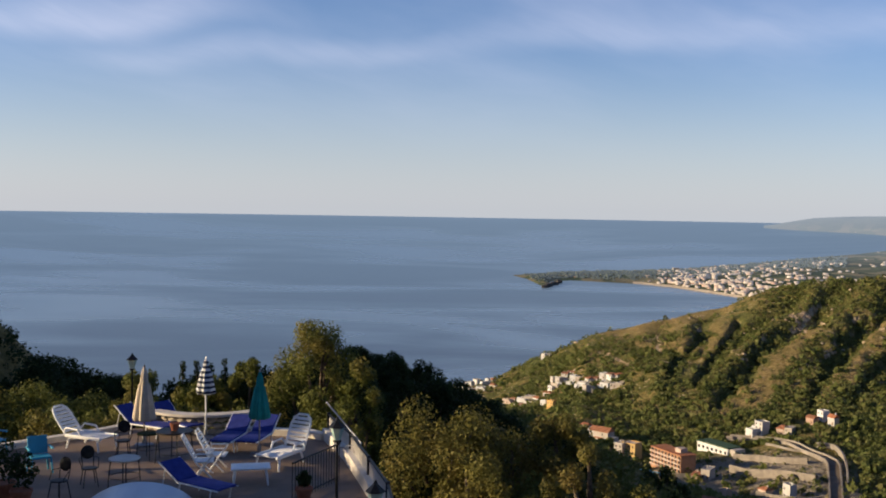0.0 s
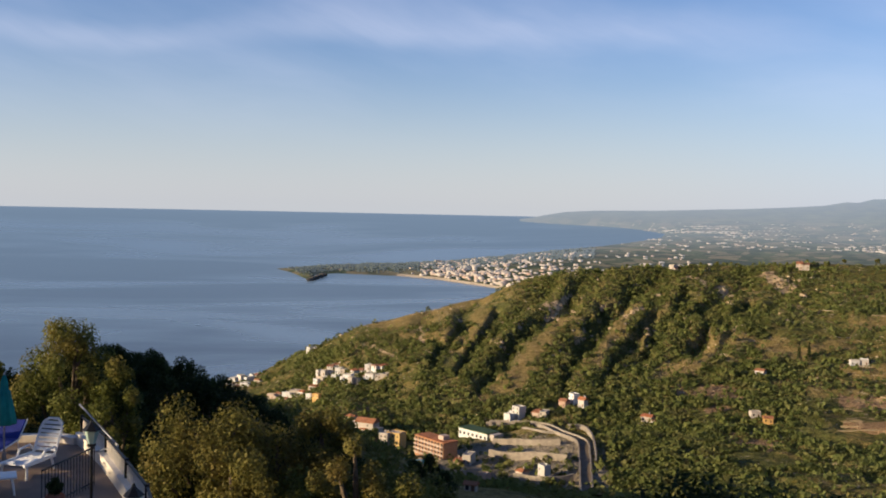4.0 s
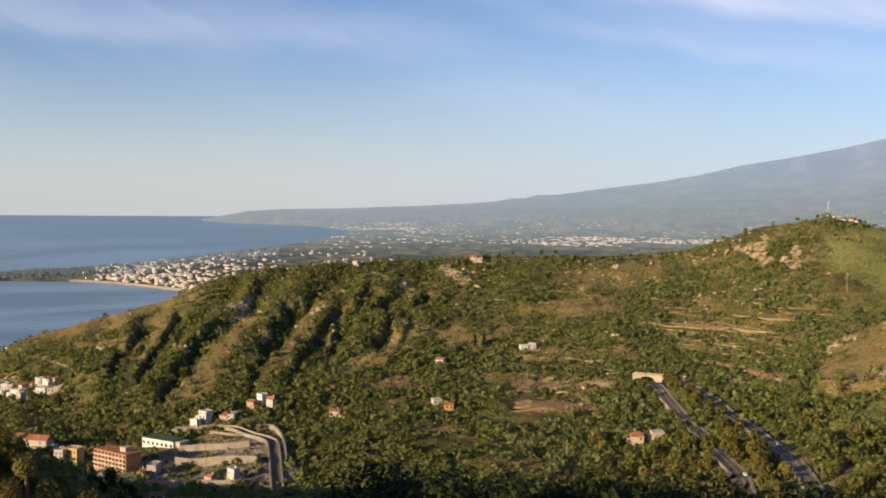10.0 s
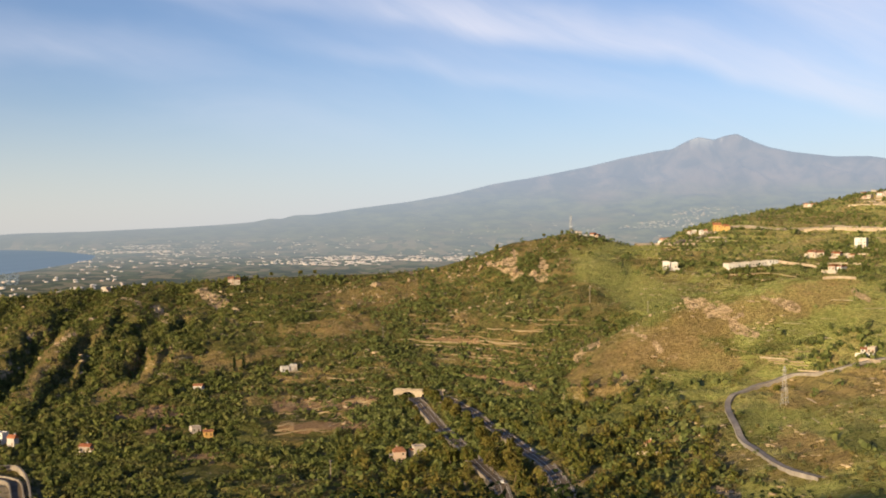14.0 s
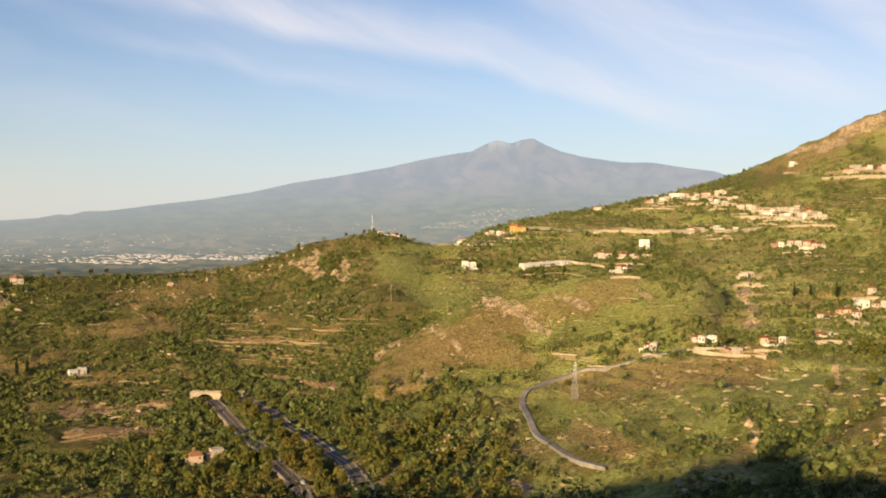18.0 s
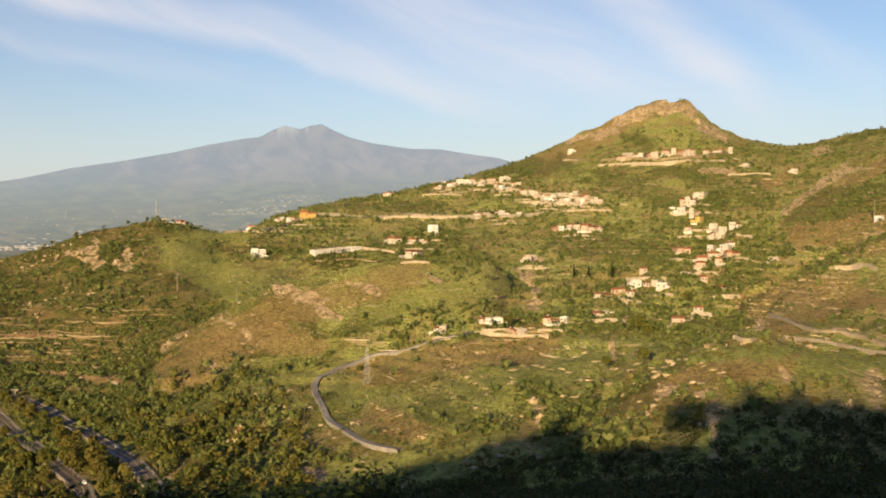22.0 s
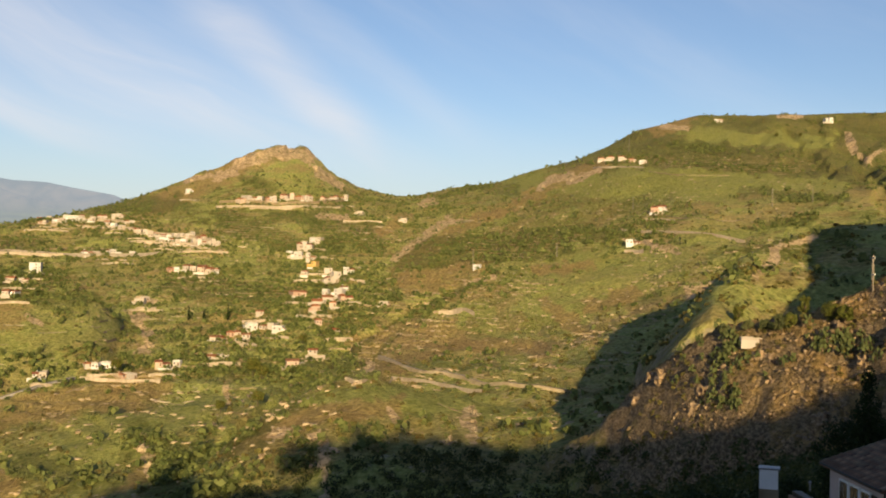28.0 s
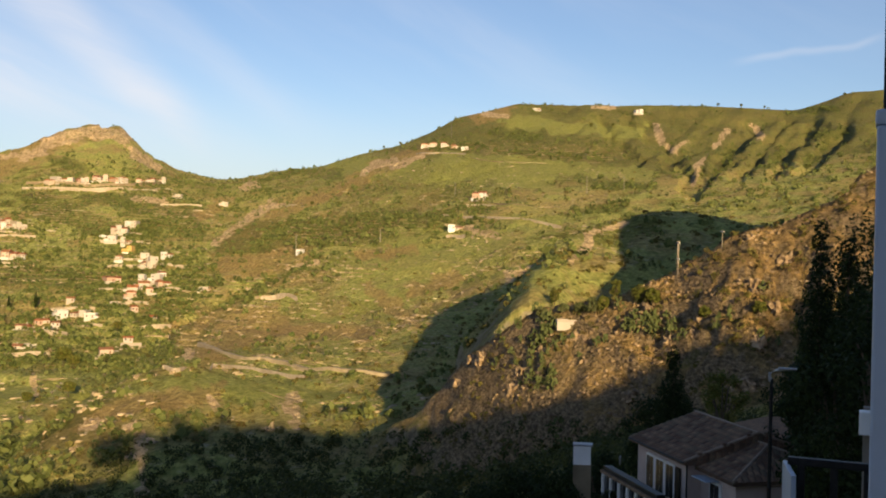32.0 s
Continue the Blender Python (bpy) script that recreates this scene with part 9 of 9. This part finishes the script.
def tree_to(az, r, top_el, spread, n_leaves, leaf, mat, seed, label, trunk_to=0.35, clumps=18):
    """A tree whose top reaches a given angle from the balcony."""
    x, y, z = ground_at(az, r)
    h = EYE[2] + r * math.tan(radians(top_el)) - z
    return broad_tree("tree", label, max(h, 2.5), spread, n_leaves, leaf, mat, seed, (x, y, z), trunk_to, clumps)


tree_to(-7.0, 52, -6.25, 5.0, 26000, 0.075, M_LEAF, 101, "tall leafy tree behind the terrace, lit from one side", 0.25, 26)
tree_to(-4.6, 50, -8.3, 3.2, 11000, 0.075, M_LEAF, 102, "leafy tree at the edge of the terrace")
tree_to(-10.8, 54, -8.2, 2.8, 8000, 0.08, M_LEAF, 103, "slim pale-limbed tree behind the terrace", 0.4, 12)
tree_to(-13.3, 54, -9.2, 3.6, 9000, 0.085, M_LEAF, 104, "leafy tree behind the terrace kerb")
tree_to(-16.4, 52, -8.8, 2.8, 9000, 0.085, M_LEAF, 105, "leafy tree behind the terrace kerb")
tree_to(-19.2, 56, -10.0, 4.4, 9000, 0.09, M_LEAF, 106, "bushy tree behind the terrace kerb")
tree_to(-22.0, 60, -9.4, 5.0, 9000, 0.09, M_LEAF, 107, "bushy tree behind the terrace kerb")
tree_to(-25.5, 58, -8.4, 5.0, 9000, 0.09, M_LEAF, 108, "bushy tree behind the terrace kerb")
tree_to(0.3, 46, -10.9, 6.6, 30000, 0.08, M_LEAF_GOLD, 109, "tall golden-green tree on the slope below the terrace", 0.3, 26)
tree_to(4.2, 48, -10.8, 7.0, 32000, 0.08, M_LEAF_GOLD, 110, "tall golden-green tree on the slope below the terrace", 0.3, 28)
tree_to(6.9, 47, -9.2, 3.6, 12000, 0.08, M_LEAF_GOLD, 111, "slender yellowing tree rising above its neighbours", 0.4, 18)
tree_to(8.7, 42, -11.5, 4.2, 14000, 0.075, M_LEAF_GOLD, 116, "golden-green tree on the slope below the terrace", 0.3, 20)
tree_to(11.0, 42, -14.4, 4.0, 12000, 0.075, M_LEAF, 117, "rounded green tree on the shaded slope", 0.3, 18)
tree_to(9.6, 47, -13.4, 5.0, 16000, 0.08, M_LEAF, 112, "rounded green tree on the shaded slope")
tree_to(2.0, 43, -13.2, 5.4, 20000, 0.08, M_LEAF_GOLD, 113, "golden-green tree on the slope below the terrace")
tree_to(6.4, 44, -14.0, 5.4, 20000, 0.08, M_LEAF, 114, "golden-green tree on the slope below the terrace")
tree_to(-1.9, 46, -14.0, 4.6, 12000, 0.08, M_LEAF_DARK, 115, "dark leafy tree below the balustrade")
for k in range(9):
    az = -21.5 + k * 1.35
    tree_to(az, 36 + (k % 3), -10.6 + 0.35 * math.sin(k * 2.1), 3.0, 6000, 0.07, M_LEAF if k % 3 else M_LEAF_GOLD, 130 + k, "yellow-green hedge bush behind the terrace kerb", 0.12, 12)
for k in range(6):
    x, y, z = ground_at(-14.2 + k * 0.75, 66)
    cypress("cypress", "small dark cypress in a row behind the terrace", EYE[2] + 66 * math.tan(radians(-8.4 + 0.25 * math.sin(k * 3))) - z, 1.5, 3000, 0.1, M_LEAF_DARK, 150 + k, (x, y, z))
x, y, z = ground_at(-4.45, 141)
cypress("cypress", "small round-topped conifer on the hill crest", 3.6, 2.4, 1500, 0.14, M_LEAF_DARK, 160, (x, y, z))

# dark wood over the near hill, its leaf colour deepening the hill's shade
_dark = [broad_tree("tree", "dark-leaved tree deepening the shade of the near hill", 8, 7.5, 4200, 0.20, M_LEAF_DARK, 170 + k, ground_at(-29 - 3 * k, 112), 0.15, 14) for k in range(4)]
_g = np.random.default_rng(170)
for k in range(200):
    az, r = _g.uniform(-30, 15), _g.uniform(66, 176)
    if az > -5 and r > 118 + 2 * _g.random() and r < 160:
        s = _g.uniform(0.22, 0.42)
    else:
        s = _g.uniform(0.5, 0.95)
    crest = float(line(NEAR_CREST, np.array([az]))[0][0])
    if r > crest + 12:
        continue
    if az > -4.5 and r < 100 and _g.random() < 0.5:
        continue
    x, y, z = ground_at(az, r)
    cap = float(np.interp(az, [-40, -23, -20, -15, -9, -6.5, -5, -2.3, 2.6, 11, 20], [-7.4, -7.4, -8.9, -9.9, -9.2, -8.4, -8.0, -8.4, -10.4, -13.4, -16]))
    if r > crest - 30 and az > -6.5:
        cap -= 0.15
    room = EYE[2] + r * math.tan(radians(cap)) - z
    s = min(s, max(room, 0.8) / 8.0)
    copy_thing(_dark[k % 4], pose(x, y, z, 0, 0, _g.uniform(0, 360)) @ Matrix.Diagonal((s, s, s * _g.uniform(0.8, 1.15), 1)))

# unseen bare-stemmed pines added on the crest: crowns shade the ravine, low sun passes beneath to the terrace
for k in range(5):
    x, y = -70 + 2.5 * (k % 2), 8.0 + 4.6 * k
    z = ground_z(x, y)
    broad_tree("pine_tree", "unseen bare-stemmed pine added behind the balcony to shape the sunlight", 263 - z, 9.0, 2600, 0.5, M_LEAF_DARK, 380 + k, (x, y, z), 0.5, 14)

# unseen trees added beside the terrace, towards the morning sun, to shade its floor in patches
for k, (x, y, h, w) in enumerate(((-24, 30.5, 8.5, 5.5), (-27, 26.0, 9.5, 6.0), (-25, 22.5, 8.0, 4.5), (-31, 33.0, 10, 6), (-22, 18.5, 7.5, 5.0), (-34, 24.5, 10, 6))):
    broad_tree("tree", "unseen leafy tree added beside the terrace to shade it", h, w, 2200, 0.24, M_LEAF, 330 + k, (x, y, ground_z(x, y)), 0.2, 16)


# ---- the house and slope below, towards the ravine ----
HOUSE_AT = bearing(113.3, 54.2, 220.7)


def hip_house():
    """A main wing under a low ridge and a lower wing in front, roofs of old tiles, tall windows and a veranda."""
    root = empty("villa", pose(*HOUSE_AT, 0, 0, -85), "pale pink villa with weathered brown tiled roofs", "house")

    def wing(x0, y0, w, d, h, rise, inset, over=0.45):
        """Walls and a roof whose ridge runs along y, drawn in by inset at its near end."""
        cx, cy = x0 + w / 2, y0 + d / 2
        part("wall", box((w, d, h + 5), (cx, cy, h / 2 - 2.5)), M_VILLA, root)
        c = [Vector((cx + sx * (w / 2 + over), cy + sy * (d / 2 + over), h)) for sx, sy in ((-1, -1), (1, -1), (1, 1), (-1, 1))]
        r0, r1 = Vector((cx, y0 + inset, h + rise)), Vector((cx, y0 + d + over - 0.02, h + rise))
        bm = bmesh.new()
        vs = [bm.verts.new(v) for v in c]
        dn = [bm.verts.new(v - Vector((0, 0, 0.2))) for v in c]
        t0, t1 = bm.verts.new(r0), bm.verts.new(r1)
        for f in ((vs[0], vs[1], t0), (vs[1], vs[2], t1, t0), (vs[2], vs[3], t1), (vs[3], vs[0], t0, t1), dn[::-1]):
            bm.faces.new(f)
        for k in range(4):
            bm.faces.new((dn[k], dn[(k + 1) % 4], vs[(k + 1) % 4], vs[k]))
        roof = part("roof", bm, M_OLD_TILE, root)
        for a, b, ta, tb in ((c[0], c[1], r0, r0), (c[3], c[0], r1, r0), (c[1], c[2], r0, r1)):
            rows, cols = int((ta.lerp(tb, .5) - a.lerp(b, .5)).length / 0.42), int((b - a).length / 0.34)
            up = (ta.lerp(tb, 0.5) - a.lerp(b, 0.5)).normalized()
            along = (b - a).normalized()
            up = (up - along * up.dot(along)).normalized()
            nrm = along.cross(up)
            m0 = Matrix((along, up, nrm)).transposed().to_4x4()
            for i in range(rows):
                t = (i + 0.5) / rows
                p, q = a.lerp(ta, t), b.lerp(tb, t)
                n = max(1, int(cols * (q - p).length / (b - a).length))
                for k in range(n):
                    piece("roof_tile", TILE, Matrix.Translation(p.lerp(q, (k + 0.5) / n) + nrm * 0.015) @ m0 @ Matrix.Rotation(radians(5), 4, "X"), roof)
        for p, q in ((c[0], r0), (c[1], r0), (r0, r1)):
            part("ridge", rod([tuple(p + Vector((0, 0, .03))), tuple(q + Vector((0, 0, .05)))], 0.09, sides=6), M_RIDGE_TILE, roof)
    wing(0.0, 3.4, 7.8, 6.6, 3.15, 1.45, -0.4)
    wing(0.75, -0.4, 6.4, 4.4, 2.85, 1.25, 2.4, 0.35)
    part("gutter", rod([(-0.47, 3.0, 3.1), (-0.47, 10.3, 3.1)], 0.06, sides=6), M_IRON, root)

    def opening(x, y, z, w, h, turn, name="window"):
        f = part(name, box((w + 0.16, 0.14, h + 0.16), bevel=0.01), M_WHITE, root, m=pose(x, y, z, 0, 0, turn))
        for s in (-1, 1):
            part("pane", box((w / 2 - 0.06, 0.05, h - 0.08), (s * w / 4, -0.07, 0)), M_WINDOW, f)
        return f
    for y in (5.4, 6.7, 8.0):
        opening(-0.05, y, 1.55, 0.95, 1.9, -90)
    opening(0.70, 1.6, 1.2, 1.0, 2.1, -90, "door")
    part("door_canopy", box((0.8, 1.6, 0.07), (0.34, 2.1, 2.42), 0, 0.02), M_CANOPY, root, "pale blue door canopy")
    part("shutter", box((0.06, 0.55, 1.95), (-0.09, 4.45, 1.55)), M_IRON, root)
    part("wall_lamp", lathe([(0.05, -0.14), (0.1, -0.05), (0.1, 0.1), (0.03, 0.16)], 10), M_IRON, root, m=pose(3.4, -0.5, 1.75))
    opening(5.6, -0.45, 1.3, 0.9, 1.2, 0)
    part("drainpipe", rod([(-0.12, 3.3, 2.9), (-0.12, 3.3, -2.0)], 0.05), M_IRON, root)
    # veranda below the main wing, with planted edge and white posts
    ver = part("veranda_roof", box((1.0, 7.4, 0.16), (-2.9, 3.9, 1.75), 0, 0.02), M_OLD_TILE, root)
    part("planter", box((0.5, 7.2, 0.28), (-3.0, 3.9, 1.95), 0, 0.05), M_IRON, ver, "dark planted edge")
    for k in range(7):
        part("post", box((0.13, 0.13, 4.6), (-3.3, 0.4 + 1.16 * k, -0.6)), M_WHITE, ver)
    for k in range(6):
        part("veranda_pane", box((0.06, 1.0, 4.3), (-3.2, 0.98 + 1.16 * k, -0.6)), M_WINDOW, ver)
    rl = part("terrace_rail", rod([(-0.1, 3.5, 1.0), (-1.6, 3.5, 1.0), (-1.6, 1.2, 1.0)], 0.035, sides=6), M_IRON, root)
    for k in range(9):
        q = (-0.1 - 0.3 * k, 3.5) if k < 5 else (-1.6, 3.5 - 0.5 * (k - 4))
        part("baluster", rod([(q[0], q[1], 0.1), (q[0], q[1], 1.0)], 0.02, sides=5), M_IRON, rl)
    return root


M_RIDGE_TILE = plain("pale_ridge_tiles", (0.20, 0.15, 0.11), (0.34, 0.26, 0.20), 3.0, 0.9, 0.01)
M_VILLA = plain("villa_plaster", (0.40, 0.31, 0.28), (0.52, 0.42, 0.38), 1.2, 0.9, 0.01)


def old_tile(n, at):
    rnd = n.add("ShaderNodeObjectInfo").outputs["Random"]
    col = n.ramp(rnd, (0.0, (0.10, 0.06, 0.04)), (0.4, (0.20, 0.115, 0.075)), (0.75, (0.30, 0.19, 0.12)), (1.0, (0.14, 0.11, 0.075)))
    k = n.noise(at, 4.0, 5.0, 0.65)
    return n.mix(n.step(k, 0.4, 0.75), col, (0.11, 0.09, 0.07)), k


M_OLD_TILE = material("old_roof_tiles", old_tile, 0.95, 0.02, spec=0.1)


def curved_tile():
    bm = bmesh.new()
    n, w, L = 4, 0.15, 0.25
    rows = []
    for y in (-L, L):
        rows.append([bm.verts.new((w * math.cos(math.pi * (1 - k / n)), y, 0.06 * math.sin(math.pi * k / n))) for k in range(n + 1)])
    for k in range(n):
        bm.faces.new((rows[0][k], rows[0][k + 1], rows[1][k + 1], rows[1][k]))
    return bm


TILE = shared("roof_tile", curved_tile(), M_OLD_TILE)
hip_house()
_q = bearing(116.9, 80.0, 235 - 16.0)
house(tuple(_q), -116 + 20, 6.5, 5.5, 4.2, 1, 1, "small outbuilding with a brown tiled roof behind the villa", tiles=M_OLD_TILE)


def roof_cabinet():
    p = bearing(105.95, 66.0, 235 - 13.5)
    root = empty("roof_cabinet", pose(*p, 0, 0, -106), "white metal cabinet on a dark flat roof", "cabinet")
    part("body", box((1.1, 0.85, 1.2), (0, 0, 0.6), 0, 0.03), M_WHITE, root)
    part("lid", box((1.25, 0.95, 0.1), (0.03, 0, 1.24), 0, 0.02), M_STEEL, root)
    part("plinth", box((1.15, 0.9, 3.4), (0.02, 0.02, -1.705)), M_WALL_STONE, root)
    part("vent", lathe([(0.05, 0), (0.05, 0.5), (0.1, 0.5), (0.02, 0.62)], 10), M_STEEL, root, m=pose(2.4, 0.2, 0.0))


roof_cabinet()


def street_lamp():
    p = bearing(115.9, 30.0, 235 - 13.2)
    root = empty("street_lamp", pose(*p, 0, 0, -116), "slim dark street lamp with a pale flat head", "street lamp")
    part("pole", rod([(0, 0, -1), (0, 0, 9.8)], 0.075, sides=10, end_radius=0.05), M_IRON, root)
    part("arm", rod([(0, 0, 9.55), (-0.05, 0, 9.95), (0.12, 0, 10.05), (0.55, 0, 10.1)], 0.035), M_PALE_STEEL, root)
    part("head", box((0.5, 0.16, 0.06), (0.42, 0, 10.1), 0, 0.02), M_STEEL, root)
    part("bracket", box((0.08, 0.1, 0.26), (-0.05, 0, 9.85), 0, 0.02), M_STEEL, root)


street_lamp()


def column_cypress(az, r, top_el, width, seed, n=9000, leaf=0.09):
    x, y, z = ground_at(az, r)
    return cypress("cypress", "tall black-green cypress beside the villa", EYE[2] + r * math.tan(radians(top_el)) - z, width, n, leaf, M_LEAF_DARK, seed, (x, y, z))


column_cypress(110.8, 80, -5.1, 3.9, 201, 20000, 0.085)
column_cypress(118.2, 52, 2.1, 2.9, 202, 15000, 0.085)
column_cypress(119.6, 56, 1.2, 3.2, 203, 15000, 0.085)
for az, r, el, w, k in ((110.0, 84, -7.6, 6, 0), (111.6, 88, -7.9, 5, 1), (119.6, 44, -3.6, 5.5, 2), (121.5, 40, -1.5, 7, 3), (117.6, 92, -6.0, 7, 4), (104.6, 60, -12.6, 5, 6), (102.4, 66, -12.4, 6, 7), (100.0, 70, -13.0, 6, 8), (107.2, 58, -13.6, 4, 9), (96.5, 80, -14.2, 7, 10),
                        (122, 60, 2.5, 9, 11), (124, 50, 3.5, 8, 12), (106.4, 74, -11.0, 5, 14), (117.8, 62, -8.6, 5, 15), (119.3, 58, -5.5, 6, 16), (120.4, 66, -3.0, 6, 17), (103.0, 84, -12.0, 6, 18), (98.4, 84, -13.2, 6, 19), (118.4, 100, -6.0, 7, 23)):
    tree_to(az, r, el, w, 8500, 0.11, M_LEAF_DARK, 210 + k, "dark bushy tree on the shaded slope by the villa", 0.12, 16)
tree_to(113.4, 118, -5.9, 5.5, 3000, 0.16, M_LEAF, 230, "small green tree on the slope behind the villa", 0.3, 12)
tree_to(119.0, 70, -1.2, 5.0, 4000, 0.12, M_LEAF, 231, "leafy branch catching the sun beside the cypress", 0.6, 12)


# ---- the spur: cacti, bushes, hut ----

def on_spur(az, el):
    return spot(az, el, 150.0)


_pear = [prickly_pear("clump of grey-green prickly pear on the rocks", 300 + k, tuple(on_spur(104 + k * 1.3, -4.6 - 0.3 * k))) for k in range(3)]
_g = np.random.default_rng(300)
for k in range(95):
    az, el = (_g.normal(103.5, 0.7), _g.uniform(-7.8, -3.3)) if k < 50 else (_g.normal(109.6, 0.9), _g.uniform(-4.6, -3.5)) if k < 75 else (_g.uniform(100, 120), _g.uniform(-6.5, -0.5))
    q = on_spur(az, el)
    s = _g.uniform(0.6, 1.25)
    copy_thing(_pear[k % 3], pose(*q, 0, 0, _g.uniform(0, 360)) @ Matrix.Diagonal((s, s, s, 1)))
for k in range(45):
    az = _g.uniform(98.5, 120.5)
    el = _g.uniform(-8.0, -2.6 + max(0, (az - 106)) * 0.3)
    crag(tuple(on_spur(az, el) - Vector((0, 0, 1.2))), _g.uniform(1.2, 3.4), 400 + k, "crags of the rocky spur", "brown broken rock on the dry spur", M_SPUR_ROCK)
for az, el, h, w, mat in ((104.2, -3.0, 7.0, 4.2, M_LEAF), (106.4, -3.4, 5.0, 5.5, M_LEAF_OLIVE), (106.9, -3.2, 4.5, 4.5, M_LEAF), (105.7, -3.35, 3.0, 4.0, M_LEAF_OLIVE), (104.75, -3.4, 2.8, 3.4, M_LEAF_OLIVE), (107.6, -2.5, 6.0, 3.6, M_LEAF), (109.0, -2.7, 5.0, 7.0, M_LEAF), (109.6, -2.8, 4.5, 5.5, M_LEAF), (103.6, -3.7, 3.0, 5.0, M_LEAF_OLIVE), (112.4, -3.4, 3.0, 4.0, M_LEAF), (115.2, -3.0, 2.6, 4.0, M_LEAF)):
    q = on_spur(az, el)
    broad_tree("tree", "green tree on the edge of the dry spur", h, w, 2600, 0.22, mat, round(az * 10), tuple(q), 0.2, 12)


# ---- the balcony and its building ----
def balcony():
    """The balcony that the view is from: slab, rail, corner post and the wall behind."""
    plaster = M_VILLA
    tagged(part("wall_building", box((14, 9, 20.5), (-6.4, -7.0, 230.8)), plaster), "plain plastered building wall behind the balcony", "building", kind="structure")
    tagged(part("balcony_slab", box((5.0, 3.4, 0.25), (0.3, -0.9, 233.3), 0, 0.02), M_KERB), "concrete balcony slab", "balcony", kind="structure")
    post = bearing(121.8, 2.1, 0)
    root = empty("corner_post", pose(post.x, post.y, 233.45, 0, 0, -121), "pale blue painted metal corner post of the balcony", "post")
    part("post", box((0.074, 0.074, 1.80), (0, 0, 0.90), 0, 0.006), M_POST, root)
    part("cap", box((0.08, 0.08, 0.03), (0, 0, 1.815), 0, 0.008), M_POST, root)
    part("upper_post", box((0.066, 0.066, 1.4), (0.006, 0.0, 2.53), 0, 0.005), M_IRON, root, "black upper post")
    # pergola frame over the entrance below
    p = bearing(118.9, 13.0, 235 - 4.6)
    per = empty("entrance_frame", pose(*p, 0, 0, -119), "dark metal entrance frame with a pale side panel", "frame")
    part("beam", box((0.95, 0.10, 0.09), (0, 0, 2.16), 0, 0.01), M_IRON, per)
    for x in (-0.32, 0.05, 0.42):
        part("upright", box((0.09, 0.09, 2.15), (x, 0, 1.05), 0, 0.01), M_IRON, per)
    part("side_panel", box((0.06, 0.9, 2.1), (-0.45, -0.15, 1.05), 0.15, 0.01), M_POST, per)
    part("landing", box((2.4, 2.4, 8.0), (0.2, 0.4, -4.0)), plaster, per)
    b = bearing(120.75, 20.0, 235 - 3.2)
    unit = empty("wall_unit", pose(*b, 0, 0, -120), "white air-conditioning unit on a white wall", "air conditioner")
    part("case", box((0.34, 0.3, 0.42), (0, 0, 0.25), 0, 0.02), M_WHITE, unit)
    part("wall", box((0.8, 0.2, 9.0), (0.3, 0.28, -4.0)), M_PAVE, unit)


M_POST = plain("blue_grey_paint", (0.36, 0.42, 0.50), (0.44, 0.50, 0.58), 3.0, 0.4, 0.001, 0.0, 0.5)
balcony()

# unseen wall added left of the balcony to shade the corner post
tagged(part("wall_side", box((0.2, 3.0, 4.6), (-2.3, -1.1, 235.6)), M_VILLA), "unseen plastered wall added to keep the sun off the corner post", "building", kind="structure")
# unseen trees added on the hill behind the balcony, towards the morning sun, to roughen its shadow's edge
_b = [broad_tree("tree", "unseen evergreen on the crest behind the balcony, roughening its shadow", 8.5, 8.5, 1100, 0.42, M_LEAF_DARK, 350 + k, (-70, 16 - 20 * k, ground_z(-70, 16 - 20 * k) - 1), 0.1, 16) for k in range(3)]
for k in range(26):
    x, y, s = -70 + _g.uniform(-5, 5), 12 - 7.0 * k + _g.uniform(-3, 3), _g.uniform(0.3, 0.65)
    copy_thing(_b[k % 3], pose(x, y, ground_z(x, y) - 1, 0, 0, _g.uniform(0, 360)) @ Matrix.Diagonal((s, s, s, 1)))
# trees added on the steep slope under the balcony to cast shade on the valley
_u = [broad_tree("tree", "dark leafy tree added under the balcony to shade the valley", 8.5, 8.5, 7000, 0.16, M_LEAF_DARK, 360 + k, ground_at(29 + 24 * k, 92), 0.1, 18) for k in range(2)]
for k in range(16):
    az, r = 27 + 2.4 * k, _g.uniform(80, 94)
    x, y = r * math.sin(radians(az)), r * math.cos(radians(az))
    z = ground_z(x, y)
    s = max((EYE[2] + r * math.tan(radians(-14.6)) - z) / 8.5, 0.3)
    copy_thing(_u[k % 2], pose(x, y, z - 0.5, 0, 0, 70 * k) @ Matrix.Diagonal((max(s, 0.7), max(s, 0.7), s, 1)))
